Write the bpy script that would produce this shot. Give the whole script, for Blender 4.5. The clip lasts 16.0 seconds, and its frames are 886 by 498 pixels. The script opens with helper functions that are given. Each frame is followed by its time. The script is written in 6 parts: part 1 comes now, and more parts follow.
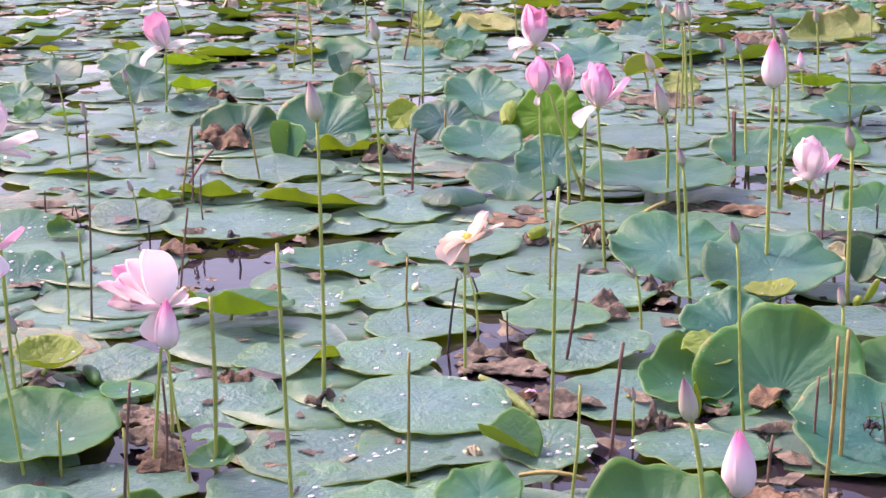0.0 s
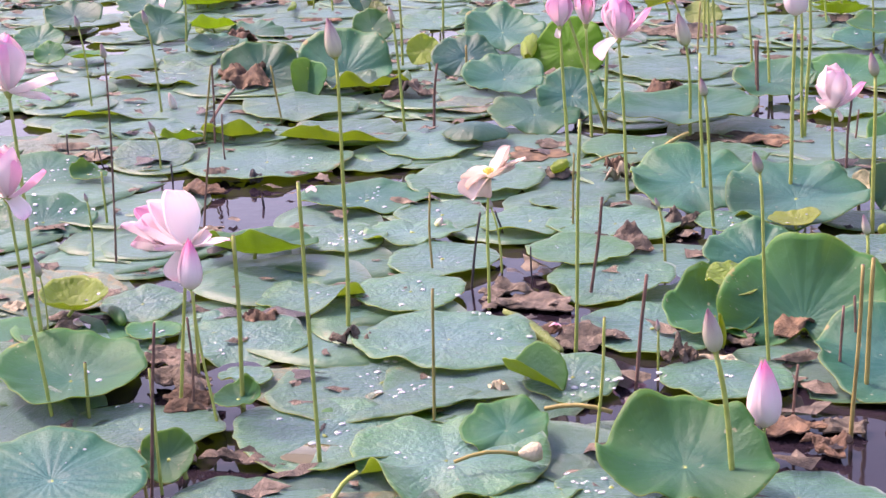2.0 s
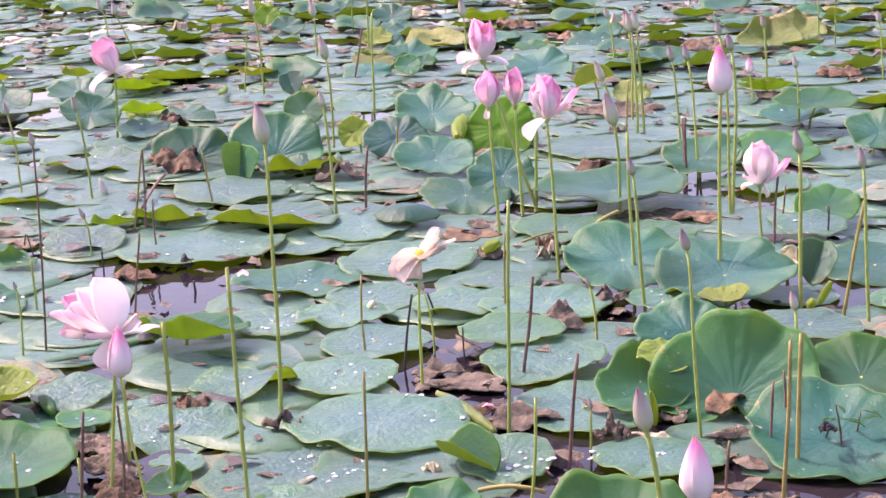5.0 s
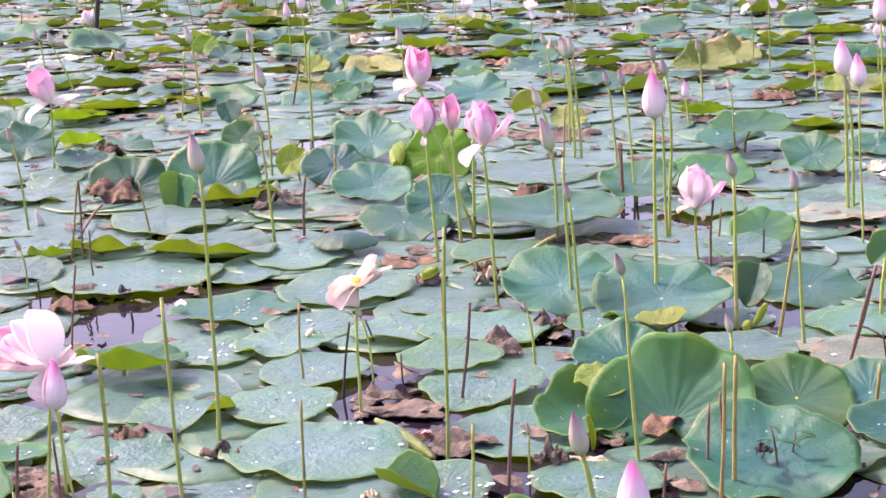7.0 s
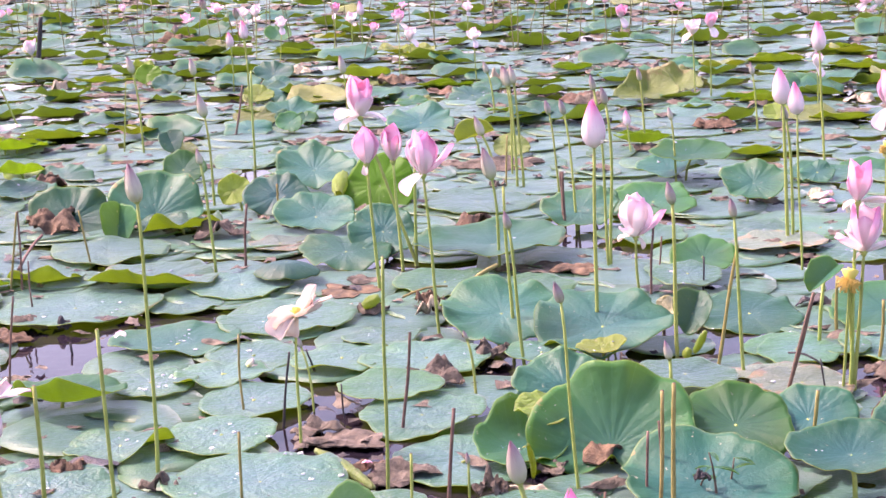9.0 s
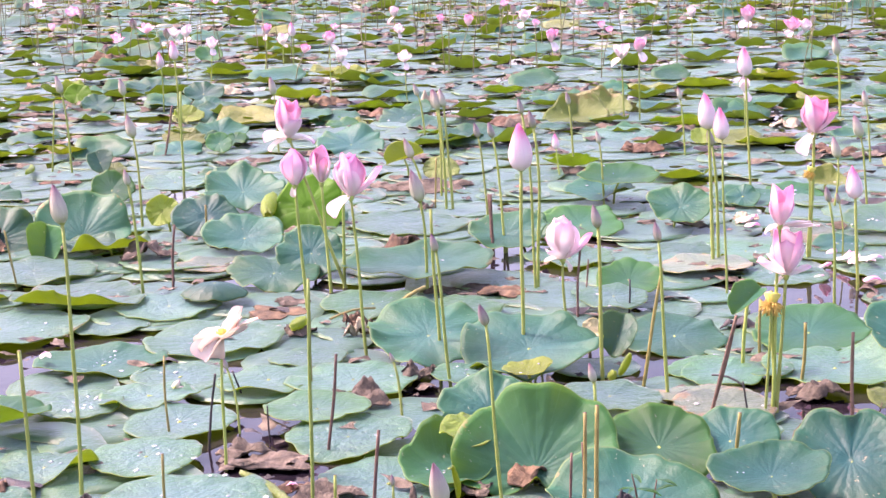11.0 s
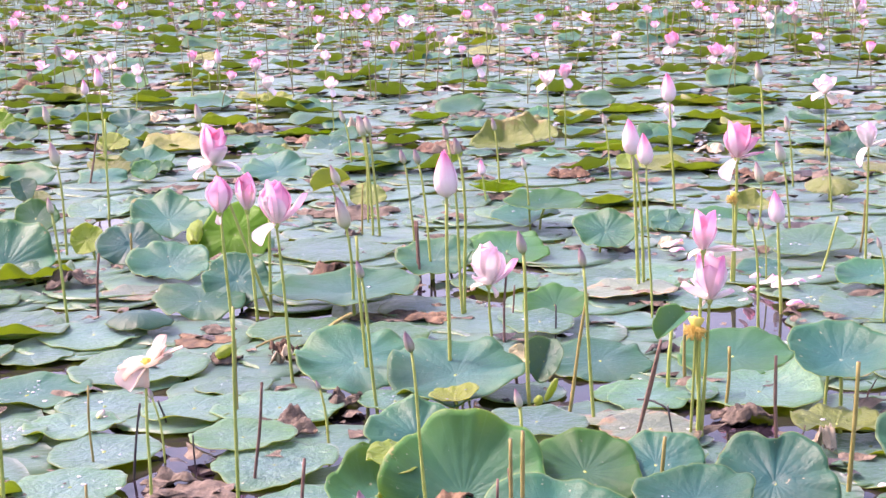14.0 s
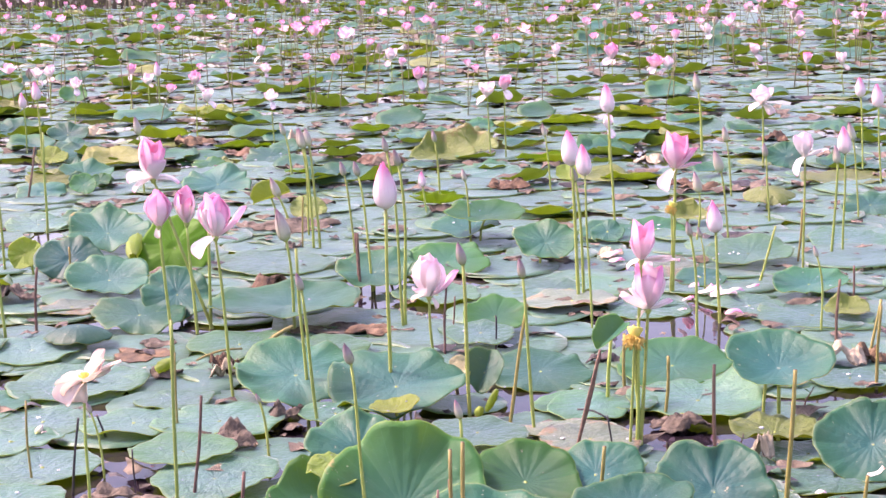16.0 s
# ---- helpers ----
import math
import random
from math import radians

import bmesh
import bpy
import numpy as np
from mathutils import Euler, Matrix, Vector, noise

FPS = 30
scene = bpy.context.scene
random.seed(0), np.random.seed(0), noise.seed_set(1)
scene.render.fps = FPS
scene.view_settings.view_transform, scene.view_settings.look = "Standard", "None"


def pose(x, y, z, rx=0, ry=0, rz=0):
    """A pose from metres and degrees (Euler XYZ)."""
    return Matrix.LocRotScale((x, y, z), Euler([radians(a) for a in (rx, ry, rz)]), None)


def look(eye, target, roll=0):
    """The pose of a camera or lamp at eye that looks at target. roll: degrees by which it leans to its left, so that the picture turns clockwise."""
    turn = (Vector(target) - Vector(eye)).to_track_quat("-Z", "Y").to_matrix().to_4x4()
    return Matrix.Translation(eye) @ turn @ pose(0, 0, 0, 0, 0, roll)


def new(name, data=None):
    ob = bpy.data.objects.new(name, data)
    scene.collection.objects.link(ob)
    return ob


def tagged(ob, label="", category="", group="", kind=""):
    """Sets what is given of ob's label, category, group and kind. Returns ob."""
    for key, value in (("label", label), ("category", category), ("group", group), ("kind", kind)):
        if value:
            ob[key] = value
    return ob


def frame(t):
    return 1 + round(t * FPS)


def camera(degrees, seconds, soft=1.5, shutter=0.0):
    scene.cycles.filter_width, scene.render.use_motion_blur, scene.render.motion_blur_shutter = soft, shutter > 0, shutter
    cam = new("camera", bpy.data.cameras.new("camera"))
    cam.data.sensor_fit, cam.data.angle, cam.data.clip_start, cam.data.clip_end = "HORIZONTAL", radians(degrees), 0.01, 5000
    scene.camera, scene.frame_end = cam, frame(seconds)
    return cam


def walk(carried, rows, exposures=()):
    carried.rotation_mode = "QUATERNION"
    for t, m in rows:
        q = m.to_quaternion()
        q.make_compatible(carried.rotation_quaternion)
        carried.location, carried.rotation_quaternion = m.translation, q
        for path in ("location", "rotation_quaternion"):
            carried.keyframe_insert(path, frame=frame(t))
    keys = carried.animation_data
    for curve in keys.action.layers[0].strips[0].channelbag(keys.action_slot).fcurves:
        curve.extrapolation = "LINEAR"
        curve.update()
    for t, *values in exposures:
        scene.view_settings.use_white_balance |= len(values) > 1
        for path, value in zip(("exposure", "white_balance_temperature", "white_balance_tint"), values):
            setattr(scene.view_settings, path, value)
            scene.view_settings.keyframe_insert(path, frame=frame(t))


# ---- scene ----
FIELD = 28.40
cam = camera(FIELD, 16.0)
ROWS = [
    (0.0, -0.0000, 0.0000, 1.4000, 75.747, 0.435, 11.574),
    (0.5, -0.0010, 0.0002, 1.3948, 74.871, 0.831, 11.814),
    (1.0, 0.0003, 0.0017, 1.3931, 73.241, 1.472, 12.200),
    (1.5, 0.0038, 0.0021, 1.3994, 73.438, 1.635, 12.231),
    (2.0, 0.0051, 0.0061, 1.3974, 73.659, 1.633, 12.101),
    (2.5, 0.0106, 0.0019, 1.4006, 73.824, 1.378, 11.954),
    (3.0, 0.0100, 0.0049, 1.4015, 74.193, 1.290, 11.549),
    (3.5, 0.0114, 0.0040, 1.4031, 74.726, 1.342, 11.193),
    (4.0, 0.0137, 0.0044, 1.4051, 75.327, 1.678, 10.880),
    (6.5, 0.0326, 0.0027, 1.4064, 76.775, 2.246, 8.238),
    (7.0, 0.0367, 0.0000, 1.4089, 76.947, 2.324, 7.863),
    (7.5, 0.0401, 0.0010, 1.4094, 77.234, 2.340, 7.526),
    (8.0, 0.0455, 0.0034, 1.4079, 77.449, 2.350, 7.160),
    (8.5, 0.0488, 0.0066, 1.4060, 77.635, 2.326, 6.720),
    (9.0, 0.0557, 0.0029, 1.4094, 77.819, 2.219, 6.117),
    (9.5, 0.0609, -0.0025, 1.4105, 78.039, 1.848, 5.469),
    (12.0, 0.0752, -0.0134, 1.4161, 78.665, 1.565, 3.204),
    (12.5, 0.0740, -0.0124, 1.4161, 78.800, 1.489, 2.811),
    (13.0, 0.0755, -0.0157, 1.4180, 78.931, 1.475, 2.506),
    (13.5, 0.0771, -0.0116, 1.4160, 79.072, 1.505, 2.154),
    (14.0, 0.0814, -0.0155, 1.4169, 79.246, 1.445, 1.643),
    (14.5, 0.0854, -0.0167, 1.4164, 79.396, 1.595, 1.050),
    (15.0, 0.0871, -0.0185, 1.4153, 79.408, 1.642, 0.495),
    (15.5, 0.0882, -0.0198, 1.4147, 79.450, 1.578, 0.076),
    (16.0, 0.0905, -0.0207, 1.4176, 79.578, 1.495, -0.275),
]
walk(cam, [(t, pose(x, y, z, rx, ry, rz)) for t, x, y, z, rx, ry, rz in ROWS],
     exposures=[(0.0, 1.72, 7050, 45), (4.2, 1.76, 7050, 45), (7.0, 1.92, 7050, 47), (9.5, 2.02, 7050, 48), (12.0, 2.12, 7100, 48), (16.0, 1.98, 7100, 48)])

# ---- light ----
SUN_AZ, SUN_EL = radians(160), radians(54)      # azimuth from +x towards +y
sun_dir = Vector((math.cos(SUN_AZ) * math.cos(SUN_EL), math.sin(SUN_AZ) * math.cos(SUN_EL), math.sin(SUN_EL)))
world = bpy.data.worlds.new("world")
scene.world = world
world.use_nodes = True
wn = world.node_tree
sky = wn.nodes.new("ShaderNodeTexSky")
sky.sky_type, sky.sun_disc = "NISHITA", False
sky.sun_elevation, sky.sun_rotation = SUN_EL, radians(90) - SUN_AZ
sky.air_density, sky.dust_density, sky.ozone_density = 1.0, 3.0, 1.0
back = wn.nodes["Background"]
back.inputs["Strength"].default_value = 0.14
wn.links.new(sky.outputs[0], back.inputs["Color"])
sun_data = bpy.data.lights.new("sun", "SUN")
sun_data.energy, sun_data.angle, sun_data.color = 2.1, radians(8), (1.0, 0.92, 0.80)
sun = new("sun", sun_data)
sun.matrix_world = look(sun_dir * 60, (0, 0, 0))


# ---- materials ----
def nodes_of(name):
    m = bpy.data.materials.new(name)
    m.use_nodes = True
    t = m.node_tree
    return m, t, t.nodes["Principled BSDF"], t.nodes["Material Output"]


def put(t, kind, **values):
    n = t.nodes.new(kind)
    for k, v in values.items():
        n.inputs[k.replace("_", " ")].default_value = v
    return n


def maths(t, op, a, b=None):
    n = t.nodes.new("ShaderNodeMath")
    n.operation = op
    for i, v in enumerate((a, b)):
        if v is None:
            continue
        if isinstance(v, (int, float)):
            n.inputs[i].default_value = v
        else:
            t.links.new(v, n.inputs[i])
    return n.outputs[0]


def ramp(t, fac, stops):
    n = t.nodes.new("ShaderNodeValToRGB")
    while len(n.color_ramp.elements) < len(stops):
        n.color_ramp.elements.new(0.5)
    for e, (p, c) in zip(n.color_ramp.elements, stops):
        e.position, e.color = p, (*c, 1)
    t.links.new(fac, n.inputs[0])
    return n.outputs[0]


def blend(t, fac, a, b, how="MIX"):
    n = t.nodes.new("ShaderNodeMix")
    n.data_type, n.blend_type = "RGBA", how
    for i, v in ((0, fac), (6, a), (7, b)):
        if isinstance(v, (int, float)):
            n.inputs[i].default_value = v
        elif isinstance(v, tuple):
            n.inputs[i].default_value = (*v, 1)
        else:
            t.links.new(v, n.inputs[i])
    return n.outputs[2]


def noise_at(t, scale, detail=3.0, rough=0.55, coords=None):
    n = put(t, "ShaderNodeTexNoise", Scale=scale, Detail=detail, Roughness=rough)
    t.links.new((coords or t.nodes.new("ShaderNodeTexCoord").outputs["Object"]), n.inputs["Vector"])
    return n.outputs[0]


def hue(t, col, random_out, dh, dv):
    n = t.nodes.new("ShaderNodeHueSaturation")
    t.links.new(col, n.inputs["Color"])
    t.links.new(maths(t, "ADD", maths(t, "MULTIPLY", random_out, dh), 0.5 - dh / 2), n.inputs["Hue"])
    r2 = maths(t, "FRACT", maths(t, "MULTIPLY", random_out, 7.31))
    t.links.new(maths(t, "ADD", maths(t, "MULTIPLY", r2, dv), 1 - dv / 2), n.inputs["Value"])
    return n.outputs[0]


def leaf_material(name, dark, light, vein, through_col, amount, rough=0.39, stain=0.35, islands=False, bump=0.85, bloom=0.0, wax=0.1, ribs=0.2, gloss=0.5, heart_col=(0.060, 0.165, 0.180), rim_col=(0.045, 0.165, 0.045), rise=1.5):
    m, t, bsdf, out = nodes_of(name)
    uv = t.nodes.new("ShaderNodeUVMap")
    sep = t.nodes.new("ShaderNodeSeparateXYZ")
    t.links.new(uv.outputs[0], sep.inputs[0])
    u, v = sep.outputs[0], sep.outputs[1]
    geo = t.nodes.new("ShaderNodeNewGeometry")
    info = t.nodes.new("ShaderNodeObjectInfo")
    rnd = geo.outputs["Random Per Island"] if islands else info.outputs["Random"]
    spot = noise_at(t, 9.0, 4.0)
    fine = noise_at(t, 70.0, 3.0)
    base = ramp(t, spot, [(0.3, dark), (0.7, light)])
    base = blend(t, maths(t, "MULTIPLY", fine, 0.25), base, light)
    dust = ramp(t, noise_at(t, 3.5, 6.0, 0.75), [(0.5, (0, 0, 0)), (0.66, (1, 1, 1))])
    base = blend(t, maths(t, "MULTIPLY", dust, 0.12), base, (0.30, 0.28, 0.20))
    # bluish bloom towards the middle, greener rim
    if bloom:
        base = blend(t, maths(t, "MULTIPLY", maths(t, "POWER", maths(t, "SUBTRACT", 1.0, v), 1.3), bloom), base, heart_col)
        base = blend(t, maths(t, "MULTIPLY", maths(t, "POWER", v, 3.0), 0.55), base, rim_col)
    # radial veins that fork half way to the rim
    saw = maths(t, "ABSOLUTE", maths(t, "SUBTRACT", maths(t, "FRACT", maths(t, "MULTIPLY", u, 22.0)), 0.5))
    line = maths(t, "LESS_THAN", maths(t, "MULTIPLY", saw, v), 0.022)
    saw2 = maths(t, "ABSOLUTE", maths(t, "SUBTRACT", maths(t, "FRACT", maths(t, "ADD", maths(t, "MULTIPLY", u, 22.0), maths(t, "MULTIPLY", v, 0.5))), 0.5))
    fork = maths(t, "MULTIPLY", maths(t, "LESS_THAN", maths(t, "MULTIPLY", saw2, v), 0.014), maths(t, "GREATER_THAN", v, 0.5))
    line = maths(t, "MAXIMUM", line, maths(t, "MULTIPLY", fork, 0.6))
    base = blend(t, maths(t, "MULTIPLY", line, ribs), base, vein)
    heart = maths(t, "LESS_THAN", v, 0.035)
    base = blend(t, maths(t, "MULTIPLY", heart, 0.22), base, (0.42, 0.42, 0.3))
    # brown wear towards the rim
    wear = noise_at(t, 5.0, 5.0, 0.65)
    rim = maths(t, "POWER", v, 5.0)
    k = maths(t, "ADD", maths(t, "MULTIPLY", rim, 0.13), wear)
    k = maths(t, "MULTIPLY", maths(t, "GREATER_THAN", k, 0.775 - 0.1 * stain), 0.7)
    base = blend(t, k, base, (0.22, 0.15, 0.07))
    base = blend(t, maths(t, "MULTIPLY", maths(t, "GREATER_THAN", v, 0.985), 0.2), base, (0.36, 0.42, 0.12))
    # small tan flecks
    fleck = maths(t, "GREATER_THAN", noise_at(t, 48.0, 3.0, 0.6), 0.70)
    base = blend(t, maths(t, "MULTIPLY", fleck, 0.6), base, (0.42, 0.36, 0.24))
    base = hue(t, base, rnd, 0.035, 0.3 if islands else 0.5)
    t.links.new(base, bsdf.inputs["Base Color"])
    # wetter and duller patches
    t.links.new(maths(t, "ADD", maths(t, "MULTIPLY", noise_at(t, 14.0, 4.0, 0.6), 0.36), rough - 0.18), bsdf.inputs["Roughness"])
    bsdf.inputs["Specular IOR Level"].default_value = gloss
    bsdf.inputs["Sheen Weight"].default_value = wax
    bsdf.inputs["Sheen Roughness"].default_value = 0.3
    bsdf.inputs["Sheen Tint"].default_value = (0.80, 0.94, 1.0, 1)
    crease = noise_at(t, 38.0, 5.0, 0.62)
    wrinkle = noise_at(t, 110.0, 2.0, 0.5)
    h = maths(t, "ADD", maths(t, "MULTIPLY", line, -0.25), maths(t, "ADD", maths(t, "MULTIPLY", wrinkle, 0.45), maths(t, "ADD", crease, maths(t, "MULTIPLY", spot, rise))))
    b = put(t, "ShaderNodeBump", Strength=bump, Distance=0.014)
    t.links.new(h, b.inputs["Height"])
    t.links.new(b.outputs[0], bsdf.inputs["Normal"])
    tr = put(t, "ShaderNodeBsdfTranslucent", Color=(*through_col, 1))
    mix = put(t, "ShaderNodeMixShader", Fac=amount)
    t.links.new(bsdf.outputs[0], mix.inputs[1])
    t.links.new(tr.outputs[0], mix.inputs[2])
    t.links.new(mix.outputs[0], out.inputs[0])
    return m


def plain(name, a, b, scale, rough=0.6, bump=0.4, dist=0.004, dv=0.3, spec=0.4):
    m, t, bsdf, out = nodes_of(name)
    n = noise_at(t, scale, 5.0, 0.6)
    n2 = noise_at(t, scale * 7, 3.0)
    col = ramp(t, n, [(0.32, a), (0.68, b)])
    col = blend(t, maths(t, "MULTIPLY", n2, 0.3), col, a)
    col = hue(t, col, t.nodes.new("ShaderNodeObjectInfo").outputs["Random"], 0.02, dv)
    t.links.new(col, bsdf.inputs["Base Color"])
    bsdf.inputs["Roughness"].default_value = rough
    bsdf.inputs["Specular IOR Level"].default_value = spec
    bm_ = put(t, "ShaderNodeBump", Strength=bump, Distance=dist)
    t.links.new(maths(t, "ADD", n, n2), bm_.inputs["Height"])
    t.links.new(bm_.outputs[0], bsdf.inputs["Normal"])
    return m


def petal_material(name, stops, amount=0.35, through_col=(0.9, 0.55, 0.65)):
    m, t, bsdf, out = nodes_of(name)
    uv = t.nodes.new("ShaderNodeUVMap")
    sep = t.nodes.new("ShaderNodeSeparateXYZ")
    t.links.new(uv.outputs[0], sep.inputs[0])
    streak = put(t, "ShaderNodeTexNoise", Scale=1.0, Detail=3.0)
    mp = put(t, "ShaderNodeMapping", Scale=(26.0, 1.2, 1.0))
    t.links.new(uv.outputs[0], mp.inputs[0])
    t.links.new(mp.outputs[0], streak.inputs["Vector"])
    edge = maths(t, "ABSOLUTE", maths(t, "SUBTRACT", sep.outputs[0], 0.5))
    f = maths(t, "ADD", sep.outputs[1], maths(t, "MULTIPLY", maths(t, "SUBTRACT", streak.outputs[0], 0.5), 0.35))
    f = maths(t, "ADD", f, maths(t, "MULTIPLY", edge, 0.12))
    col = ramp(t, f, stops)
    col = hue(t, col, t.nodes.new("ShaderNodeObjectInfo").outputs["Random"], 0.015, 0.14)
    t.links.new(col, bsdf.inputs["Base Color"])
    bsdf.inputs["Roughness"].default_value = 0.5
    b = put(t, "ShaderNodeBump", Strength=0.25, Distance=0.002)
    t.links.new(streak.outputs[0], b.inputs["Height"])
    t.links.new(b.outputs[0], bsdf.inputs["Normal"])
    tr = put(t, "ShaderNodeBsdfTranslucent", Color=(*through_col, 1))
    mix = put(t, "ShaderNodeMixShader", Fac=amount)
    t.links.new(bsdf.outputs[0], mix.inputs[1])
    t.links.new(tr.outputs[0], mix.inputs[2])
    t.links.new(mix.outputs[0], out.inputs[0])
    return m


LEAF = {
    "teal": leaf_material("leaf_teal", (0.020, 0.105, 0.078), (0.042, 0.160, 0.118), (0.17, 0.33, 0.22), (0.36, 0.58, 0.14), 0.30, bloom=0.6, wax=0.5, gloss=0.55, bump=0.68),
    # Fresh, raised and deep bases are darkened for the shade on tilted blades.
    "fresh": leaf_material("leaf_fresh", (0.014, 0.078, 0.044), (0.028, 0.114, 0.062), (0.07, 0.20, 0.10), (0.35, 0.7, 0.05), 0.24, 0.5, bloom=0.5, bump=0.3, ribs=0.22, wax=0.0, gloss=0.2, heart_col=(0.014, 0.105, 0.105), rim_col=(0.022, 0.130, 0.020), rise=0.7),
    "pad": leaf_material("leaf_pad", (0.020, 0.112, 0.060), (0.042, 0.165, 0.088), (0.17, 0.33, 0.2), (0.36, 0.6, 0.12), 0.30, bloom=0.55, wax=0.34, gloss=0.5, bump=0.6),
    "raised": leaf_material("leaf_raised_shaded", (0.007, 0.070, 0.050), (0.018, 0.109, 0.077), (0.06, 0.19, 0.14), (0.3, 0.52, 0.1), 0.16, 0.46, bloom=0.5, bump=0.35, ribs=0.2, wax=0.03, gloss=0.28, heart_col=(0.016, 0.100, 0.110), rim_col=(0.020, 0.115, 0.035), rise=0.7),
    # Yellow and lime bases carry the glow of sunlight coming through the blade.
    "yellow": leaf_material("leaf_yellow", (0.14, 0.24, 0.028), (0.23, 0.33, 0.045), (0.46, 0.5, 0.15), (0.5, 0.62, 0.03), 0.4, 0.44),
    "deep": leaf_material("leaf_deep_shaded", (0.004, 0.052, 0.042), (0.010, 0.082, 0.064), (0.04, 0.14, 0.11), (0.3, 0.5, 0.1), 0.1, 0.48, bloom=0.5, bump=0.3, ribs=0.22, wax=0.02, gloss=0.24, heart_col=(0.012, 0.085, 0.098), rim_col=(0.014, 0.088, 0.030), rise=0.7),
    "lime": leaf_material("leaf_lime_backlit", (0.030, 0.130, 0.006), (0.056, 0.185, 0.014), (0.16, 0.30, 0.06), (0.34, 0.66, 0.02), 0.4, 0.5, bump=0.3, wax=0.0, gloss=0.2, rise=0.5),
    "olive": leaf_material("leaf_olive", (0.085, 0.14, 0.025), (0.17, 0.22, 0.042), (0.36, 0.36, 0.12), (0.35, 0.42, 0.04), 0.3, 0.45, 0.9),
    "pale": leaf_material("leaf_pale", (0.5, 0.46, 0.24), (0.66, 0.6, 0.36), (0.6, 0.55, 0.3), (0.6, 0.5, 0.15), 0.3, 0.5, 0.8),
    "drab": leaf_material("leaf_drab", (0.06, 0.115, 0.07), (0.115, 0.15, 0.10), (0.24, 0.24, 0.16), (0.2, 0.2, 0.05), 0.1, 0.42, 1.7, wax=0.16, gloss=0.32, bump=0.5),
    # Underside base is brightened in place of sun lost between the two skins.
    "under": leaf_material("leaf_under", (0.17, 0.24, 0.034), (0.28, 0.34, 0.055), (0.45, 0.48, 0.18), (0.66, 0.69, 0.06), 0.56, 0.55),
    "far": leaf_material("leaf_far", (0.030, 0.11, 0.080), (0.058, 0.160, 0.118), (0.17, 0.33, 0.22), (0.38, 0.6, 0.13), 0.30, islands=True, bloom=0.6, wax=0.5, gloss=0.6, bump=0.4),
    # The same shade put into the colour, for raised leaves further off.
    "far_raised_shaded": leaf_material("leaf_far_raised_shaded", (0.011, 0.074, 0.054), (0.025, 0.112, 0.080), (0.06, 0.19, 0.14), (0.3, 0.52, 0.1), 0.18, 0.46, islands=True, bloom=0.5, bump=0.35, wax=0.05, gloss=0.3, heart_col=(0.018, 0.105, 0.112), rim_col=(0.022, 0.120, 0.036), rise=0.7),
    "far_olive": leaf_material("leaf_far_olive", (0.10, 0.15, 0.03), (0.20, 0.24, 0.05), (0.36, 0.36, 0.12), (0.4, 0.5, 0.04), 0.25, 0.4, 0.9, islands=True),
    # Far undersides, with sunlit brightness put into the base colour as well.
    "far_under": leaf_material("leaf_far_under", (0.19, 0.25, 0.050), (0.29, 0.35, 0.08), (0.46, 0.50, 0.20), (0.68, 0.74, 0.12), 0.6, 0.55, islands=True),
}
M_STEM = plain("stem_green", (0.24, 0.31, 0.055), (0.36, 0.42, 0.11), 40, 0.5, 0.5, 0.002)
M_STEM_DRY = plain("stem_dry", (0.10, 0.06, 0.045), (0.24, 0.14, 0.10), 50, 0.8, 0.6, 0.003)
M_STEM_OCHRE = plain("stem_ochre", (0.20, 0.165, 0.045), (0.33, 0.275, 0.085), 45, 0.6, 0.5, 0.002)
M_STEM_FAR = plain("stem_far", (0.11, 0.11, 0.045), (0.20, 0.18, 0.08), 30, 0.6, 0.4, 0.002)
M_STEM_BLACK = plain("stem_black", (0.02, 0.018, 0.02), (0.06, 0.05, 0.05), 50, 0.6, 0.5, 0.002)
M_DEAD = plain("dead_leaf", (0.034, 0.020, 0.013), (0.235, 0.145, 0.085), 24, 0.8, 0.8, 0.008)
M_DEAD_GREY = plain("dead_leaf_grey", (0.026, 0.020, 0.015), (0.21, 0.165, 0.12), 30, 0.75, 0.8, 0.008)
M_DEAD_PALE = plain("dead_leaf_pale", (0.30, 0.25, 0.16), (0.48, 0.42, 0.30), 24, 0.8, 0.7, 0.006)
M_DARK = plain("rot_dark", (0.015, 0.015, 0.02), (0.06, 0.05, 0.05), 30, 0.5, 0.8, 0.006)
PINK = [(0.0, (0.84, 0.76, 0.52)), (0.14, (0.91, 0.84, 0.78)), (0.45, (0.93, 0.80, 0.84)), (0.76, (0.92, 0.60, 0.76)), (1.0, (0.88, 0.30, 0.56))]
PALE = [(0.0, (0.84, 0.78, 0.58)), (0.2, (0.91, 0.86, 0.84)), (0.55, (0.93, 0.89, 0.88)), (0.84, (0.92, 0.79, 0.84)), (1.0, (0.90, 0.54, 0.70))]
WILT = [(0.0, (0.75, 0.70, 0.5)), (0.25, (0.88, 0.83, 0.77)), (0.7, (0.90, 0.84, 0.80)), (1.0, (0.80, 0.66, 0.60))]
GREY = [(0.0, (0.24, 0.29, 0.12)), (0.25, (0.36, 0.36, 0.24)), (0.6, (0.33, 0.28, 0.26)), (0.85, (0.24, 0.15, 0.18)), (1.0, (0.17, 0.08, 0.12))]
DUSK = [(0.0, (0.33, 0.38, 0.17)), (0.3, (0.50, 0.50, 0.35)), (0.6, (0.44, 0.40, 0.33)), (0.85, (0.34, 0.23, 0.24)), (1.0, (0.27, 0.10, 0.17))]
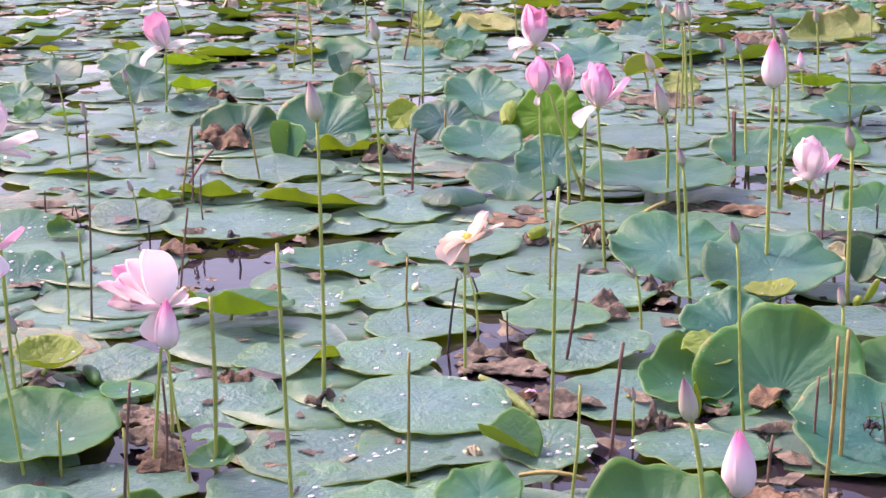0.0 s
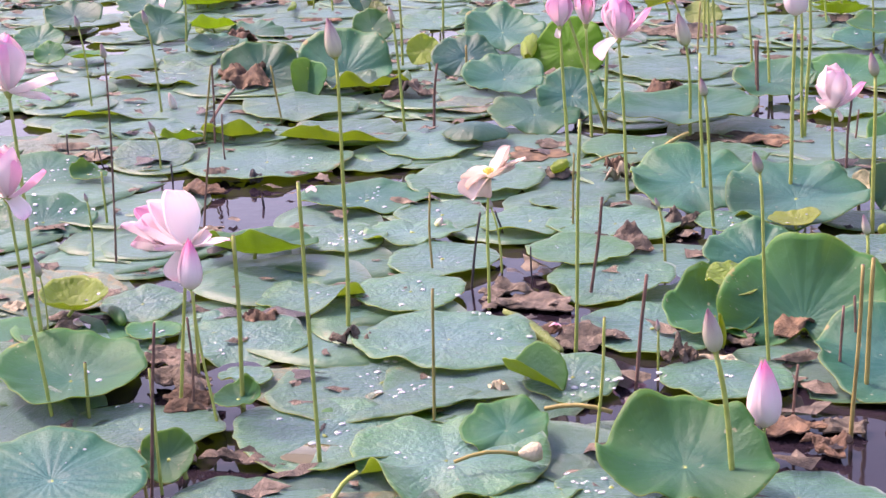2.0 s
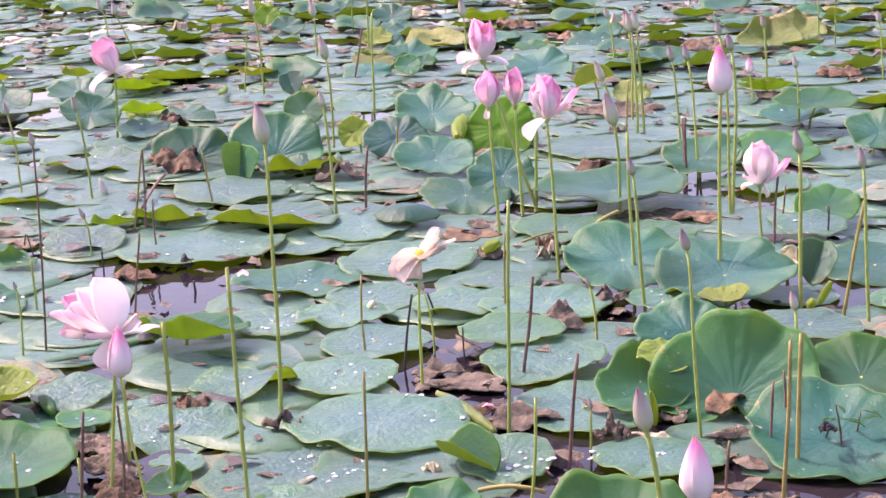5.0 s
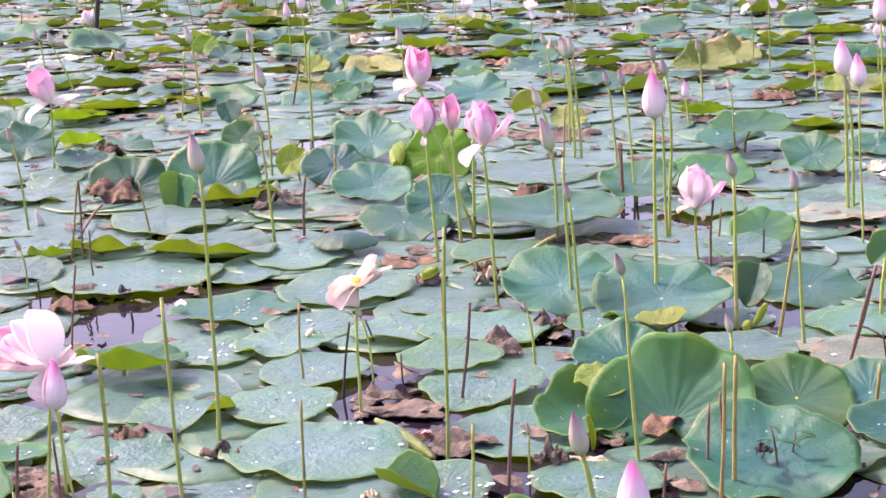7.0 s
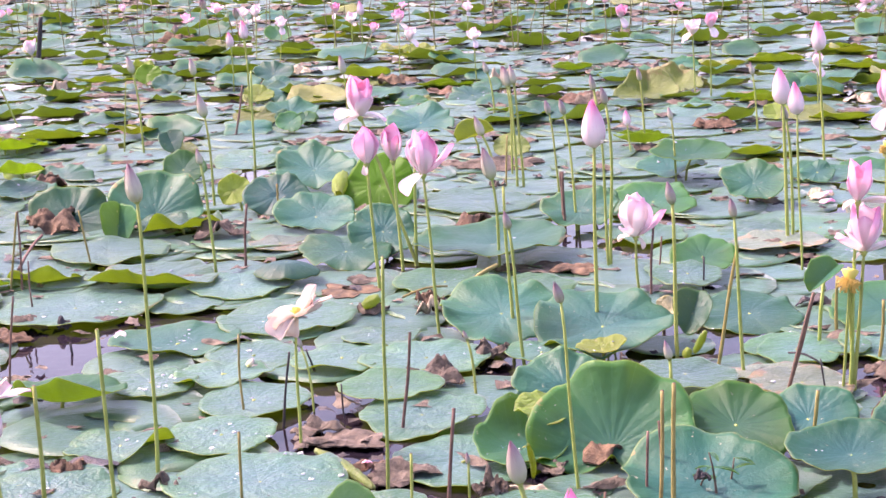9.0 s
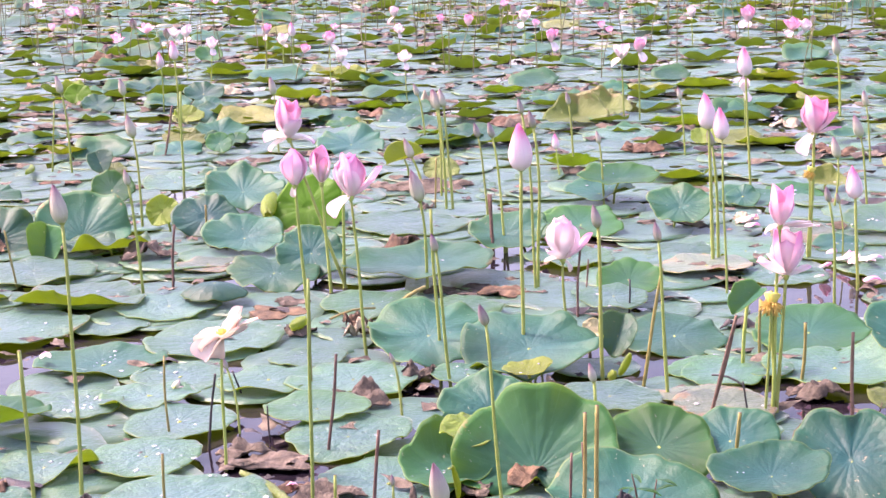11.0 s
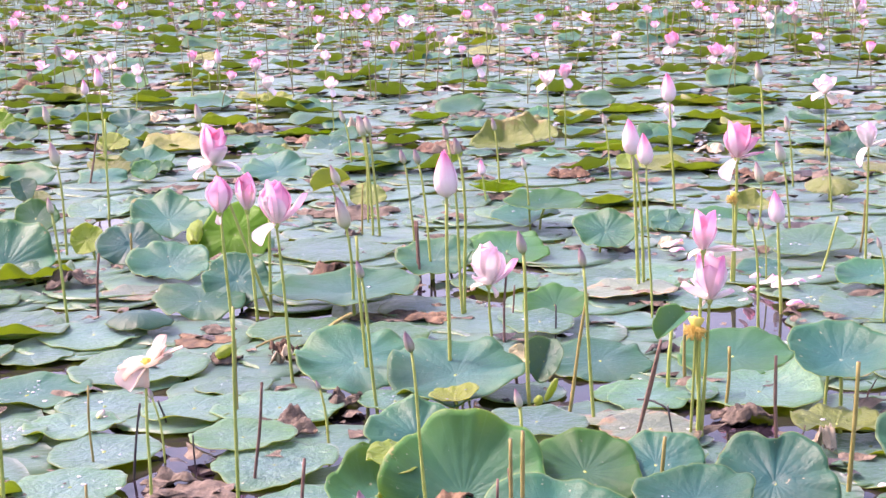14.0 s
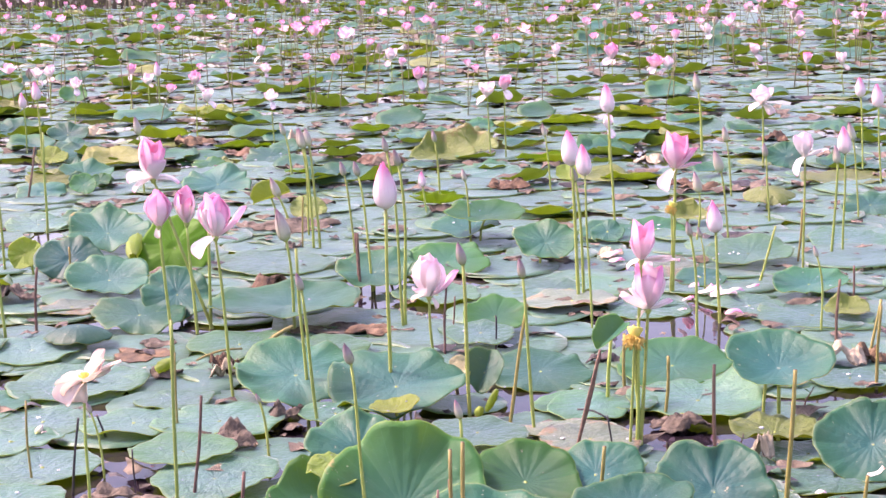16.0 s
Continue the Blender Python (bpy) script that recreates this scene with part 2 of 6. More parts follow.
ROSE = [(0.0, (0.80, 0.74, 0.48)), (0.12, (0.90, 0.82, 0.76)), (0.4, (0.93, 0.83, 0.80)), (0.7, (0.92, 0.62, 0.70)), (0.9, (0.87, 0.22, 0.44)), (1.0, (0.82, 0.12, 0.36))]
PETAL = {k: petal_material("petal_" + k, s, a, c) for k, s, a, c in (
    ("pink", PINK, 0.5, (0.95, 0.68, 0.78)), ("light", PALE, 0.5, (0.95, 0.87, 0.87)), ("rose", ROSE, 0.35, (0.95, 0.6, 0.75)), ("wilt", WILT, 0.42, (0.85, 0.72, 0.62)),
    ("grey", GREY, 0.15, (0.5, 0.35, 0.35)), ("dusk", DUSK, 0.15, (0.6, 0.48, 0.4)))}
M_CORE = plain("receptacle", (0.55, 0.5, 0.08), (0.70, 0.62, 0.16), 80, 0.6, 0.5, 0.002)
M_STAMEN = plain("stamen", (0.6, 0.36, 0.06), (0.78, 0.55, 0.16), 200, 0.7, 0.2, 0.001)
M_MUD = plain("mud", (0.045, 0.042, 0.025), (0.11, 0.10, 0.06), 3, 0.8, 0.7, 0.03)
M_REED = plain("reed", (0.09, 0.07, 0.045), (0.18, 0.15, 0.085), 6, 0.8, 0.3, 0.005)


def water_material():
    m, t, bsdf, out = nodes_of("water")
    n = noise_at(t, 2.2, 3.0)
    col = ramp(t, n, [(0.3, (0.010, 0.008, 0.013)), (0.7, (0.020, 0.015, 0.020))])
    t.links.new(col, bsdf.inputs["Base Color"])
    bsdf.inputs["Roughness"].default_value = 0.04
    bsdf.inputs["IOR"].default_value = 1.33
    bsdf.inputs["Specular IOR Level"].default_value = 0.3
    b = put(t, "ShaderNodeBump", Strength=0.06, Distance=0.02)
    t.links.new(noise_at(t, 9.0, 2.0), b.inputs["Height"])
    t.links.new(b.outputs[0], bsdf.inputs["Normal"])
    return m


def drop_material():
    m, t, bsdf, out = nodes_of("water_drop")
    # White, only partly clear body: the drops' sparkle is put into the colour.
    bsdf.inputs["Base Color"].default_value = (0.95, 0.97, 1, 1)
    bsdf.inputs["Roughness"].default_value = 0.03
    bsdf.inputs["IOR"].default_value = 1.33
    bsdf.inputs["Transmission Weight"].default_value = 0.6
    return m


def pool_material():
    m, t, bsdf, out = nodes_of("rain_pool")
    bsdf.inputs["Base Color"].default_value = (0.13, 0.12, 0.06, 1)
    bsdf.inputs["Roughness"].default_value = 0.08
    bsdf.inputs["IOR"].default_value = 1.33
    bsdf.inputs["Transmission Weight"].default_value = 0.35
    return m


M_WATER, M_DROP, M_POOL = water_material(), drop_material(), pool_material()


# ---- builders ----
def mesh_of(name, verts, faces, mats, uvs=None, index=None, smooth=True):
    """A mesh from computed vertices; uvs: one pair a vertex."""
    me = bpy.data.meshes.new(name)
    me.from_pydata([tuple(v) for v in verts], [], faces)
    for m in mats:
        me.materials.append(m)
    if uvs is not None:
        lay = me.uv_layers.new(name="UVMap")
        loops = np.zeros(len(me.loops), dtype=np.int32)
        me.loops.foreach_get("vertex_index", loops)
        lay.data.foreach_set("uv", np.asarray(uvs, dtype=np.float32)[loops].ravel())
    if index is not None:
        me.polygons.foreach_set("material_index", np.asarray(index, dtype=np.int32))
    me.polygons.foreach_set("use_smooth", np.full(len(me.polygons), smooth))
    me.update()
    return me


def part(name, me, parent=None, m=None, label=""):
    ob = new(name, me)
    if m is not None:
        ob.matrix_basis = m
    ob.parent = parent
    return tagged(ob, label)


def empty(name, x, y, z=0.0):
    ob = new(name)
    ob.empty_display_size = 0.05
    ob.location = (x, y, z)
    return ob


def blade(r, rng, bowl=0.0, wave=0.04, lift=0.0, lift_az=90.0, lift_w=60.0, fold=0.0, fold_az=0.0, notch=0.0, notch_az=90.0, short=0.0, short_az=-90.0, frill=0.0, rib=0.0, nr=11, ns=88):
    """Vertices, faces, uvs and sides of a round lotus leaf with a wavy rim: an upper and an under skin."""
    a = rng.uniform(0, 2 * np.pi, 8)
    k = int(rng.integers(3, 6))
    th = np.linspace(0, 2 * np.pi, ns + 1)
    rho = np.linspace(0, 1, nr + 1)[1:] ** 0.85
    T, P = np.meshgrid(th, rho)
    rim = 1 + 0.055 * np.sin(2 * T + a[0]) + 0.04 * np.sin(3 * T + a[1]) + 0.022 * np.sin(5 * T + a[4]) + 0.016 * np.sin(7 * T + a[2]) + 0.009 * np.sin(17 * T + a[6])
    gap = (T - radians(notch_az) + np.pi) % (2 * np.pi) - np.pi
    rim = rim * (1 - notch * np.exp(-(gap / 0.22) ** 2)) * (1 - 0.10 * np.exp(-(((T - a[7] + np.pi) % (2 * np.pi) - np.pi) / 0.06) ** 2) * P ** 6)
    off = (T - radians(lift_az) + np.pi) % (2 * np.pi) - np.pi
    up = np.clip((P - 0.35) / 0.65, 0, 1) ** 1.4 * np.exp(-np.abs(off / (1.1 * radians(lift_w))) ** 2.6) * (1 + 0.16 * np.sin(5 * T + a[2]))
    rim = rim * (1 - short * np.exp(-(((T - radians(short_az) + np.pi) % (2 * np.pi) - np.pi) / 1.25) ** 2))
    R = P * rim * (1 - 0.36 * min(lift, 1.0) * up)
    X, Y = R * np.cos(T), R * np.sin(T)
    Z = bowl * P ** 2 + wave * P ** 2.4 * (0.6 * np.sin(k * T + a[3]) + 0.45 * np.sin((k + 2) * T + a[4])) + 0.3 * wave * P ** 3 * np.sin(11 * T + a[5])
    rise = max(abs(bowl) * 1.6, lift, frill)
    Z += rib * P * (1 - 0.4 * P) * np.cos(22 * T)
    Z += (0.002 + 0.006 * min(rise, 0.5)) * P * np.cos(22 * T) + 0.032 * min(rise, 0.5) * P ** 4 * (np.sin(9 * T + a[6]) + 0.7 * np.sin(14 * T + a[0])) + lift * up - 0.035 * np.exp(-(P / 0.14) ** 2)
    Z += 0.02 * wave / 0.04 * np.sin(2.3 * X + a[2]) * np.cos(2.9 * Y + a[1])
    if fold:
        c, s = math.cos(radians(fold_az)), math.sin(radians(fold_az))
        A, B = c * X + s * Y, -s * X + c * Y
        bend = np.abs(B)
        Z = Z * 0.5 + fold * bend
        B = B * math.sqrt(max(0.05, 1 - min(fold, 0.97) ** 2))
        X, Y = c * A - s * B, s * A + c * B
    top = np.stack([X, Y, Z], -1).reshape(-1, 3) * r
    c0 = np.array([[0, 0, (-0.035) * r]])
    n = len(top)
    w = ns + 1
    low = top - [0, 0, 0.0016]
    verts = np.vstack([top, low, c0, c0 - [0, 0, 0.0016]])
    uv = np.vstack([np.stack([T / (2 * np.pi), P], -1).reshape(-1, 2)] * 2 + [[[0.5, 0.0]]] * 2)
    faces, side = [], []
    for j in range(ns):
        faces.append((2 * n, j, j + 1)), side.append(0)
        faces.append((2 * n + 1, n + j + 1, n + j)), side.append(1)
        for i in range(nr - 1):
            p = i * w + j
            faces.append((p, p + w, p + w + 1, p + 1)), side.append(0)
            faces.append((n + p, n + p + 1, n + p + w + 1, n + p + w)), side.append(1)
        p = (nr - 1) * w + j
        faces.append((p, n + p, n + p + 1, p + 1)), side.append(1)
    return verts, faces, uv, side


def tube(path, radii, sides=8, tip=True):
    """Vertices and faces of a round rod along a path."""
    path = [Vector(p) for p in path]
    verts, faces = [], []
    for i, p in enumerate(path):
        d = (path[min(i + 1, len(path) - 1)] - path[max(i - 1, 0)]).normalized()
        u = d.cross(Vector((0.0, 1.0, 0.1))).normalized()
        v = d.cross(u)
        for k in range(sides):
            an = 2 * math.pi * k / sides
            verts.append(p + (u * math.cos(an) + v * math.sin(an)) * radii[i])
    for i in range(len(path) - 1):
        for k in range(sides):
            a, b = i * sides + k, i * sides + (k + 1) % sides
            faces.append((a, b, b + sides, a + sides))
    if tip:
        faces.append(tuple(range((len(path) - 1) * sides, len(path) * sides)))
    return verts, faces


def stem_mesh(name, base, top, radius, mat, bend=0.0, rng=None, taper=0.75, under=0.12, hook=0.0):
    """A stalk from under the water to its top, in the coordinates of a thing that stands at base."""
    b, t = Vector((0, 0, -under)), Vector(top) - Vector(base)
    side = Vector((0.8, 0.6, 0)) * bend
    n = 12
    pts, rad = [], []
    wob = rng.uniform(-1, 1, 3) if rng is not None else (0, 0, 0)
    for i in range(n + 1):
        s = i / n
        p = b.lerp(t, s) + side * (4 * s * (1 - s)) + Vector((wob[0] * math.sin(6 * s), wob[1] * math.sin(5 * s), 0)) * 0.004 * s * (1 - s) * 4 + Vector((hook * (s ** 6 - s), 0, 0))
        pts.append(p)
        rad.append(0.88 * radius * (1.08 - (1.08 - taper) * s) * (1 + 0.05 * math.sin(17 * s + 3 * wob[2])))
    v, f = tube(pts, rad)
    return mesh_of(name, v, f, [mat])


SEEDS = iter(range(1, 100000))


def fresh_rng():
    return np.random.default_rng(next(SEEDS))


LEAF_LABELS = {
    "teal": "blue-green waxy lotus leaf floating on the pond",
    "fresh": "fresh green lotus leaf with a raised wavy rim",
    "yellow": "young yellow-green lotus leaf, glow of the sun put into its colour",
    "deep": "deep blue-green lotus leaf clear of the water, shade darkened into its colour",
    "lime": "lime-green lotus leaf standing on edge, backlight painted into its colour",
    "olive": "ageing olive lotus leaf with brown patches",
    "pale": "withered pale yellow lotus leaf curling over the water",
    "drab": "drab decaying lotus pad with brown stains on the water",
}


def lotus_leaf(x, y, z, r, tilt=0.0, lean=-90.0, tone="teal", drops=0, under="under", stalk=True, **shape):
    """A leaf whose middle is at (x, y, z); tilt: degrees by which it dips towards the direction lean."""
    rng = fresh_rng()
    if tilt > 12 and "wave" not in shape:
        shape["wave"] = 0.085
    if tilt > 8:
        shape["frill"] = 0.4
    if tilt > 20 and "fold" not in shape:
        shape.setdefault("rib", 0.005)
    if tone in ("teal", "drab") and tilt < 8 and "lift" not in shape and rng.random() < 0.45:
        shape.update(lift=rng.uniform(0.07, 0.18), lift_az=rng.uniform(-160, -20), lift_w=rng.uniform(16, 38))
    v, f, uv, side = blade(r, rng, **shape)
    # Lying blades take a lighter copy, standing teal ones the shade-darkened copy.
    lies = tone == "fresh" and tilt < 9 and z < 0.055 and "lift" not in shape and abs(shape.get("bowl", 0)) < 0.09
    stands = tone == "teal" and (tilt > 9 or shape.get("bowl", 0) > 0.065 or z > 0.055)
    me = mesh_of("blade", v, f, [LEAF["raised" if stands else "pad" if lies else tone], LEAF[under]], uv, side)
    axis = Vector((-math.sin(radians(lean)), math.cos(radians(lean)), 0))
    rot = Matrix.Rotation(radians(tilt), 4, axis)
    label = LEAF_LABELS[tone]
    if stalk:
        ob = empty("lotus_leaf", x, y)
        if z > 0.05:
            label = label.replace("floating on the pond", "held above the water on its stalk")
        b = part("blade", me, ob, Matrix.Translation((0, 0, z)) @ rot)
        foot = Vector((rng.uniform(-0.04, 0.04), rng.uniform(0.0, 0.05), 0))
        part("stalk", mesh_of("stalk", *tube([foot + Vector((0, 0, -0.1)), foot * 0.6 + Vector((0, 0, z * 0.5)), Vector((0, 0, z - 0.035 * r))], [0.006, 0.0055, 0.005]), [M_STEM]), ob)
    else:
        ob = part("lotus_leaf", me, None, Matrix.Translation((x, y, z)) @ rot)
    tagged(ob, label, "lotus leaf", "lotus leaves on the pond")
    drops = int(drops * 1.8) + (int(rng.integers(0, 10)) if tilt < 12 else 0)
    if drops:
        droplets(v[:len(v) // 2 - 1], Matrix.Translation((x, y, z)) @ rot, drops, rng, r)
    return ob


def bead(c, r, flat, rng):
    """A flattened drop as vertices and faces."""
    v, f = [], []
    for i in range(1, 4):
        ph = math.pi * i / 4
        for k in range(8):
            an = 2 * math.pi * k / 8
            v.append((c[0] + r * math.sin(ph) * math.cos(an), c[1] + r * math.sin(ph) * math.sin(an), c[2] + flat * r * math.cos(ph)))
    v += [(c[0], c[1], c[2] + flat * r), (c[0], c[1], c[2] - flat * r)]
    for i in range(2):
        for k in range(8):
            a, b = i * 8 + k, i * 8 + (k + 1) % 8
            f.append((a, a + 8, b + 8, b))
    for k in range(8):
        f.append((24, k, (k + 1) % 8)), f.append((25, 16 + (k + 1) % 8, 16 + k))
    return v, f


def droplets(top, m, count, rng, r):
    """Beads of water lying on a leaf, as one mesh."""
    vs, fs = [], []
    mid = rng.normal(0, 0.35, (5, 2)) * r
    for _ in range(count):
        c = mid[rng.integers(0, 5)] + rng.normal(0, 0.2, 2) * r
        i = int(np.argmin((top[:, 0] - c[0]) ** 2 + (top[:, 1] - c[1]) ** 2))
        s = 0.0016 + 0.0075 * rng.random() ** 3
        v, f = bead((top[i][0], top[i][1], top[i][2] + s * 0.1), s, 0.36, rng)
        n = len(vs)
        vs += v
        fs += [tuple(a + n for a in q) for q in f]
    ob = part("water_droplets", mesh_of("water_droplets", vs, fs, [M_DROP]), None, m)
    tagged(ob, "beads of rain water on a lotus leaf, their sparkle painted white", "water drops", kind="stuff")


def petal_mesh(name, mat, width=0.7, start=12.0, end=-20.0, cup=0.8, crinkle=0.0, point=0.6, seed=0):
    """A pointed spoon-shaped petal one unit long that grows along +z, its inner face towards -y; start, end: degrees by which it leans out at its foot and its tip."""
    rng = np.random.default_rng(seed)
    nu, nv = 10, 14
    verts, uvs, faces = [], [], []
    ph = rng.uniform(0, 6.28, 4)
    peak = 0.7 / (0.7 + point)
    top = peak ** 0.7 * (1 - peak) ** point
    mid, out = [], []
    y = z = 0.0
    for j in range(nv + 1):
        an = radians(start + (end - start) * j / nv)
        mid.append((y, z)), out.append((math.cos(an), -math.sin(an)))
        y, z = y + math.sin(an) / nv, z + math.cos(an) / nv
    for layer in (0, 1):
        for j in range(nv + 1):
            s = j / nv
            half = 0.5 * width * max(0.16 * (1 - s), s ** 0.7 * (1 - s) ** point / top) + 0.004
            half *= 1 + crinkle * 0.10 * math.sin(9 * s + ph[3])
            for i in range(nu + 1):
                q = 2 * i / nu - 1
                an = q * cup
                x = half * math.sin(an) / math.sin(cup)
                dip = half * (1 - math.cos(an)) / math.sin(cup)
                dip += crinkle * s * (0.05 * math.sin(7 * s + 3 * q + ph[0]) + 0.04 * math.sin(6 * q + ph[1])) + 0.008 * math.sin(14 * q + ph[2]) * half
                n = 0.009 * layer - dip
                verts.append((x, mid[j][0] + out[j][0] * n, mid[j][1] + out[j][1] * n))
                uvs.append((i / nu, s))
    n = (nu + 1) * (nv + 1)
    for layer in (0, 1):
        for j in range(nv):
            for i in range(nu):
                a = layer * n + j * (nu + 1) + i
                q = (a, a + 1, a + nu + 2, a + nu + 1)
                faces.append(q if layer == 0 else q[::-1])
    return mesh_of(name, verts, faces, [mat], uvs)


def wrap_mesh(name, mat, wide, tip, span, seed=0):
    """A petal that wraps a closed head of length one; wide: the head's greatest radius, tip: its radius at the top."""
    rng = np.random.default_rng(seed)
    nu, nv = 8, 12
    ph = rng.uniform(0, 6.28, 2)
    verts, uvs, faces = [], [], []
    for layer in (0, 1):
        for j in range(nv + 1):
            s = j / nv
            body = math.sin(math.pi * min(1.0, s ** 0.66 * (1 - 0.30 * tip / wide) + 0.03)) ** 0.8
            R = wide * body + tip * s ** 3 * 0.4 + 0.008
            ext = span * max(0.0, 1 - s ** 5.5) ** 0.5 * (0.6 + 0.4 * min(1, s * 4)) + 0.02
            for i in range(nu + 1):
                q = 2 * i / nu - 1
                an = radians(ext) * q
                rr = R * (1 + 0.07 * abs(q) ** 3 + 0.015 * math.sin(9 * s + ph[0] + 2 * q)) + (0.012 if layer else 0)
                verts.append((rr * math.sin(an), rr * math.cos(an), s))
                uvs.append((i / nu, s))
    n = (nu + 1) * (nv + 1)
    for layer in (0, 1):
        for j in range(nv):
            for i in range(nu):
                a = layer * n + j * (nu + 1) + i
                q = (a, a + 1, a + nu + 2, a + nu + 1)
                faces.append(q if layer == 0 else q[::-1])
    return mesh_of(name, verts, faces, [mat], uvs)


PETALS = {}
# width, lean at the foot, lean at the tip, cup, crinkle, point
FORMS = {
    "head": (0.70, 27, -33, 1.15, 0.2, 0.55), "half": (0.66, 16, -18, 0.9, 0.4, 0.5), "open": (0.72, 10, -8, 0.7, 0.4, 0.55), "broad": (0.86, 14, -18, 0.95, 0.35, 0.5),
    "spoon": (0.56, 18, -34, 0.8, 0.2, 0.42), "slim": (0.34, 6, 2, 0.8, 0.5, 0.6), "limp": (0.66, -4, 44, 0.9, 0.9, 0.5), "lobe": (0.8, -10, 30, 1.2, 0.7, 0.4), "flop": (0.95, 6, 74, 1.25, 0.7, 0.38),
}


def petal_of(kind, form):
    """Petals of one look share their meshes."""
    key = (kind, form)
    if key not in PETALS:
        if form == "shut":
            PETALS[key] = wrap_mesh("petal", PETAL[kind], 0.178, 0.0, 82, len(PETALS) + 5)
        else:
            PETALS[key] = petal_mesh("petal", PETAL[kind], *FORMS[form], seed=len(PETALS) + 5)
    return PETALS[key]


def set_petal(parent, origin, axis, az, angle, length, kind, form, spin=0.0, name="petal", fat=1.0):
    """A petal at the head's origin; angle: degrees away from the head's axis, az round it."""
    m = Matrix.Translation(origin) @ axis @ Matrix.Rotation(radians(az), 4, "Z") @ Matrix.Rotation(radians(-angle), 4, "X") @ Matrix.Rotation(radians(spin), 4, "Z") @ Matrix.Diagonal((length * fat, length * fat, length, 1))
    return part(name, petal_of(kind, form), parent, m)


def head_axis(tip, az):
    return Matrix.Rotation(radians(az), 4, "Z") @ Matrix.Rotation(radians(tip), 4, "X")


def core_parts(ob, o, axis, size, bare=False):
    """The receptacle with its stamens; bare: petals gone, the stamens hanging as a skirt."""
    k = 1.5 if bare else 1.0
    v, f = tube([(0, 0, 0), (0, 0, 0.10 * size), (0, 0, 0.24 * size), (0, 0, 0.28 * size), (0, 0, 0.27 * size)], [0.03 * size * k, 0.08 * size * k, 0.13 * size * k, 0.12 * size * k, 0.04 * size * k], 14)
    part("receptacle", mesh_of("receptacle", v, f, [M_CORE]), ob, Matrix.Translation(o) @ axis, "yellow-green seed head")
    vs, fs = [], []
    rng = fresh_rng()
    for i in range(150 if bare else 70):
        an, op = rng.uniform(0, 6.28), rng.uniform(1.1, 2.5) if bare else rng.uniform(0.35, 0.9)
        d = Vector((math.cos(an) * math.sin(op), math.sin(an) * math.sin(op), math.cos(op)))
        long = rng.uniform(0.75, 1.1) * (0.9 if bare else 1.0)
        v, f = tube([d * 0.04 * size + Vector((0, 0, 0.08 * size if bare else 0)), d * 0.2 * size * long, d * 0.30 * size * long - Vector((0, 0, 0.05 * size if bare else 0))], [0.006 * size, 0.006 * size, 0.013 * size], 4)
        n = len(vs)
        vs += v
        fs += [tuple(a + n for a in q) for q in f]
    part("stamen_ring", mesh_of("stamen_ring", vs, fs, [M_STAMEN]), ob, Matrix.Translation(o) @ axis, "orange-yellow ring of stamens")


FLOWER_LABELS = {
    "bud": "closed grey-mauve lotus bud on a tall green stem",
    "pinkbud": "pink closed lotus bud about to open on its stem",
    "bloom": "open pink and white lotus flower on a tall stem",
    "wilt": "wilting cream-white lotus flower with limp petals",
}


def lotus_bud(bx, by, tx, ty, tz, size, kind="grey", radius=0.0055, bend=0.0, tip=6.0, tip_az=0.0, stem=None):
    """A stem from (bx, by) on the water to (tx, ty, tz) with a closed bud of that length."""
    rng = fresh_rng()
    kind = "rose" if kind == "pink" else kind
    ob = empty("lotus_bud", bx, by)
    hook = -rng.uniform(0.006, 0.022) if kind in ("grey", "dusk") and tz > 0.12 else 0.0
    part("stem", stem_mesh("stem", (bx, by, 0), (tx, ty, tz), radius, M_STEM_DRY if stem == "dry" else M_STEM, bend, rng, hook=hook), ob)
    o = Vector((tx - bx, ty - by, tz))
    # the head follows the bend of its stem towards the light
    axis = head_axis(-math.degrees(math.atan(4.5 * hook / (tz + 0.12))), -90) @ head_axis(tip, tip_az)
    for ring, (n, ang, ln) in enumerate(((3, 0, 1.0), (3, 1.5, 0.93))):
        for i in range(n):
            set_petal(ob, o, axis, i * 360 / n + ring * 40 + rng.uniform(-8, 8), ang + rng.uniform(-0.5, 1.0), size * ln * rng.uniform(0.96, 1.03), kind, "shut", fat=1.22 if kind in ("rose", "light") else 1.0)
    for i in range(2):
        set_petal(ob, o, axis, i * 170 + rng.uniform(0, 90), 4, size * 0.42, "grey" if kind != "rose" else "light", "shut", name="sepal", fat=1.15)
    v, f = tube([(0, 0, -0.02 * size), (0, 0, 0.04 * size), (0, 0, 0.10 * size)], [radius * 0.8, 0.10 * size, 0.06 * size], 10)
    part("calyx", mesh_of("calyx", v, f, [M_STEM]), ob, Matrix.Translation(o) @ axis)
    tagged(ob, FLOWER_LABELS["pinkbud" if kind in ("rose", "light") else "bud"], "lotus bud", "lotus buds above the leaves")
    return ob


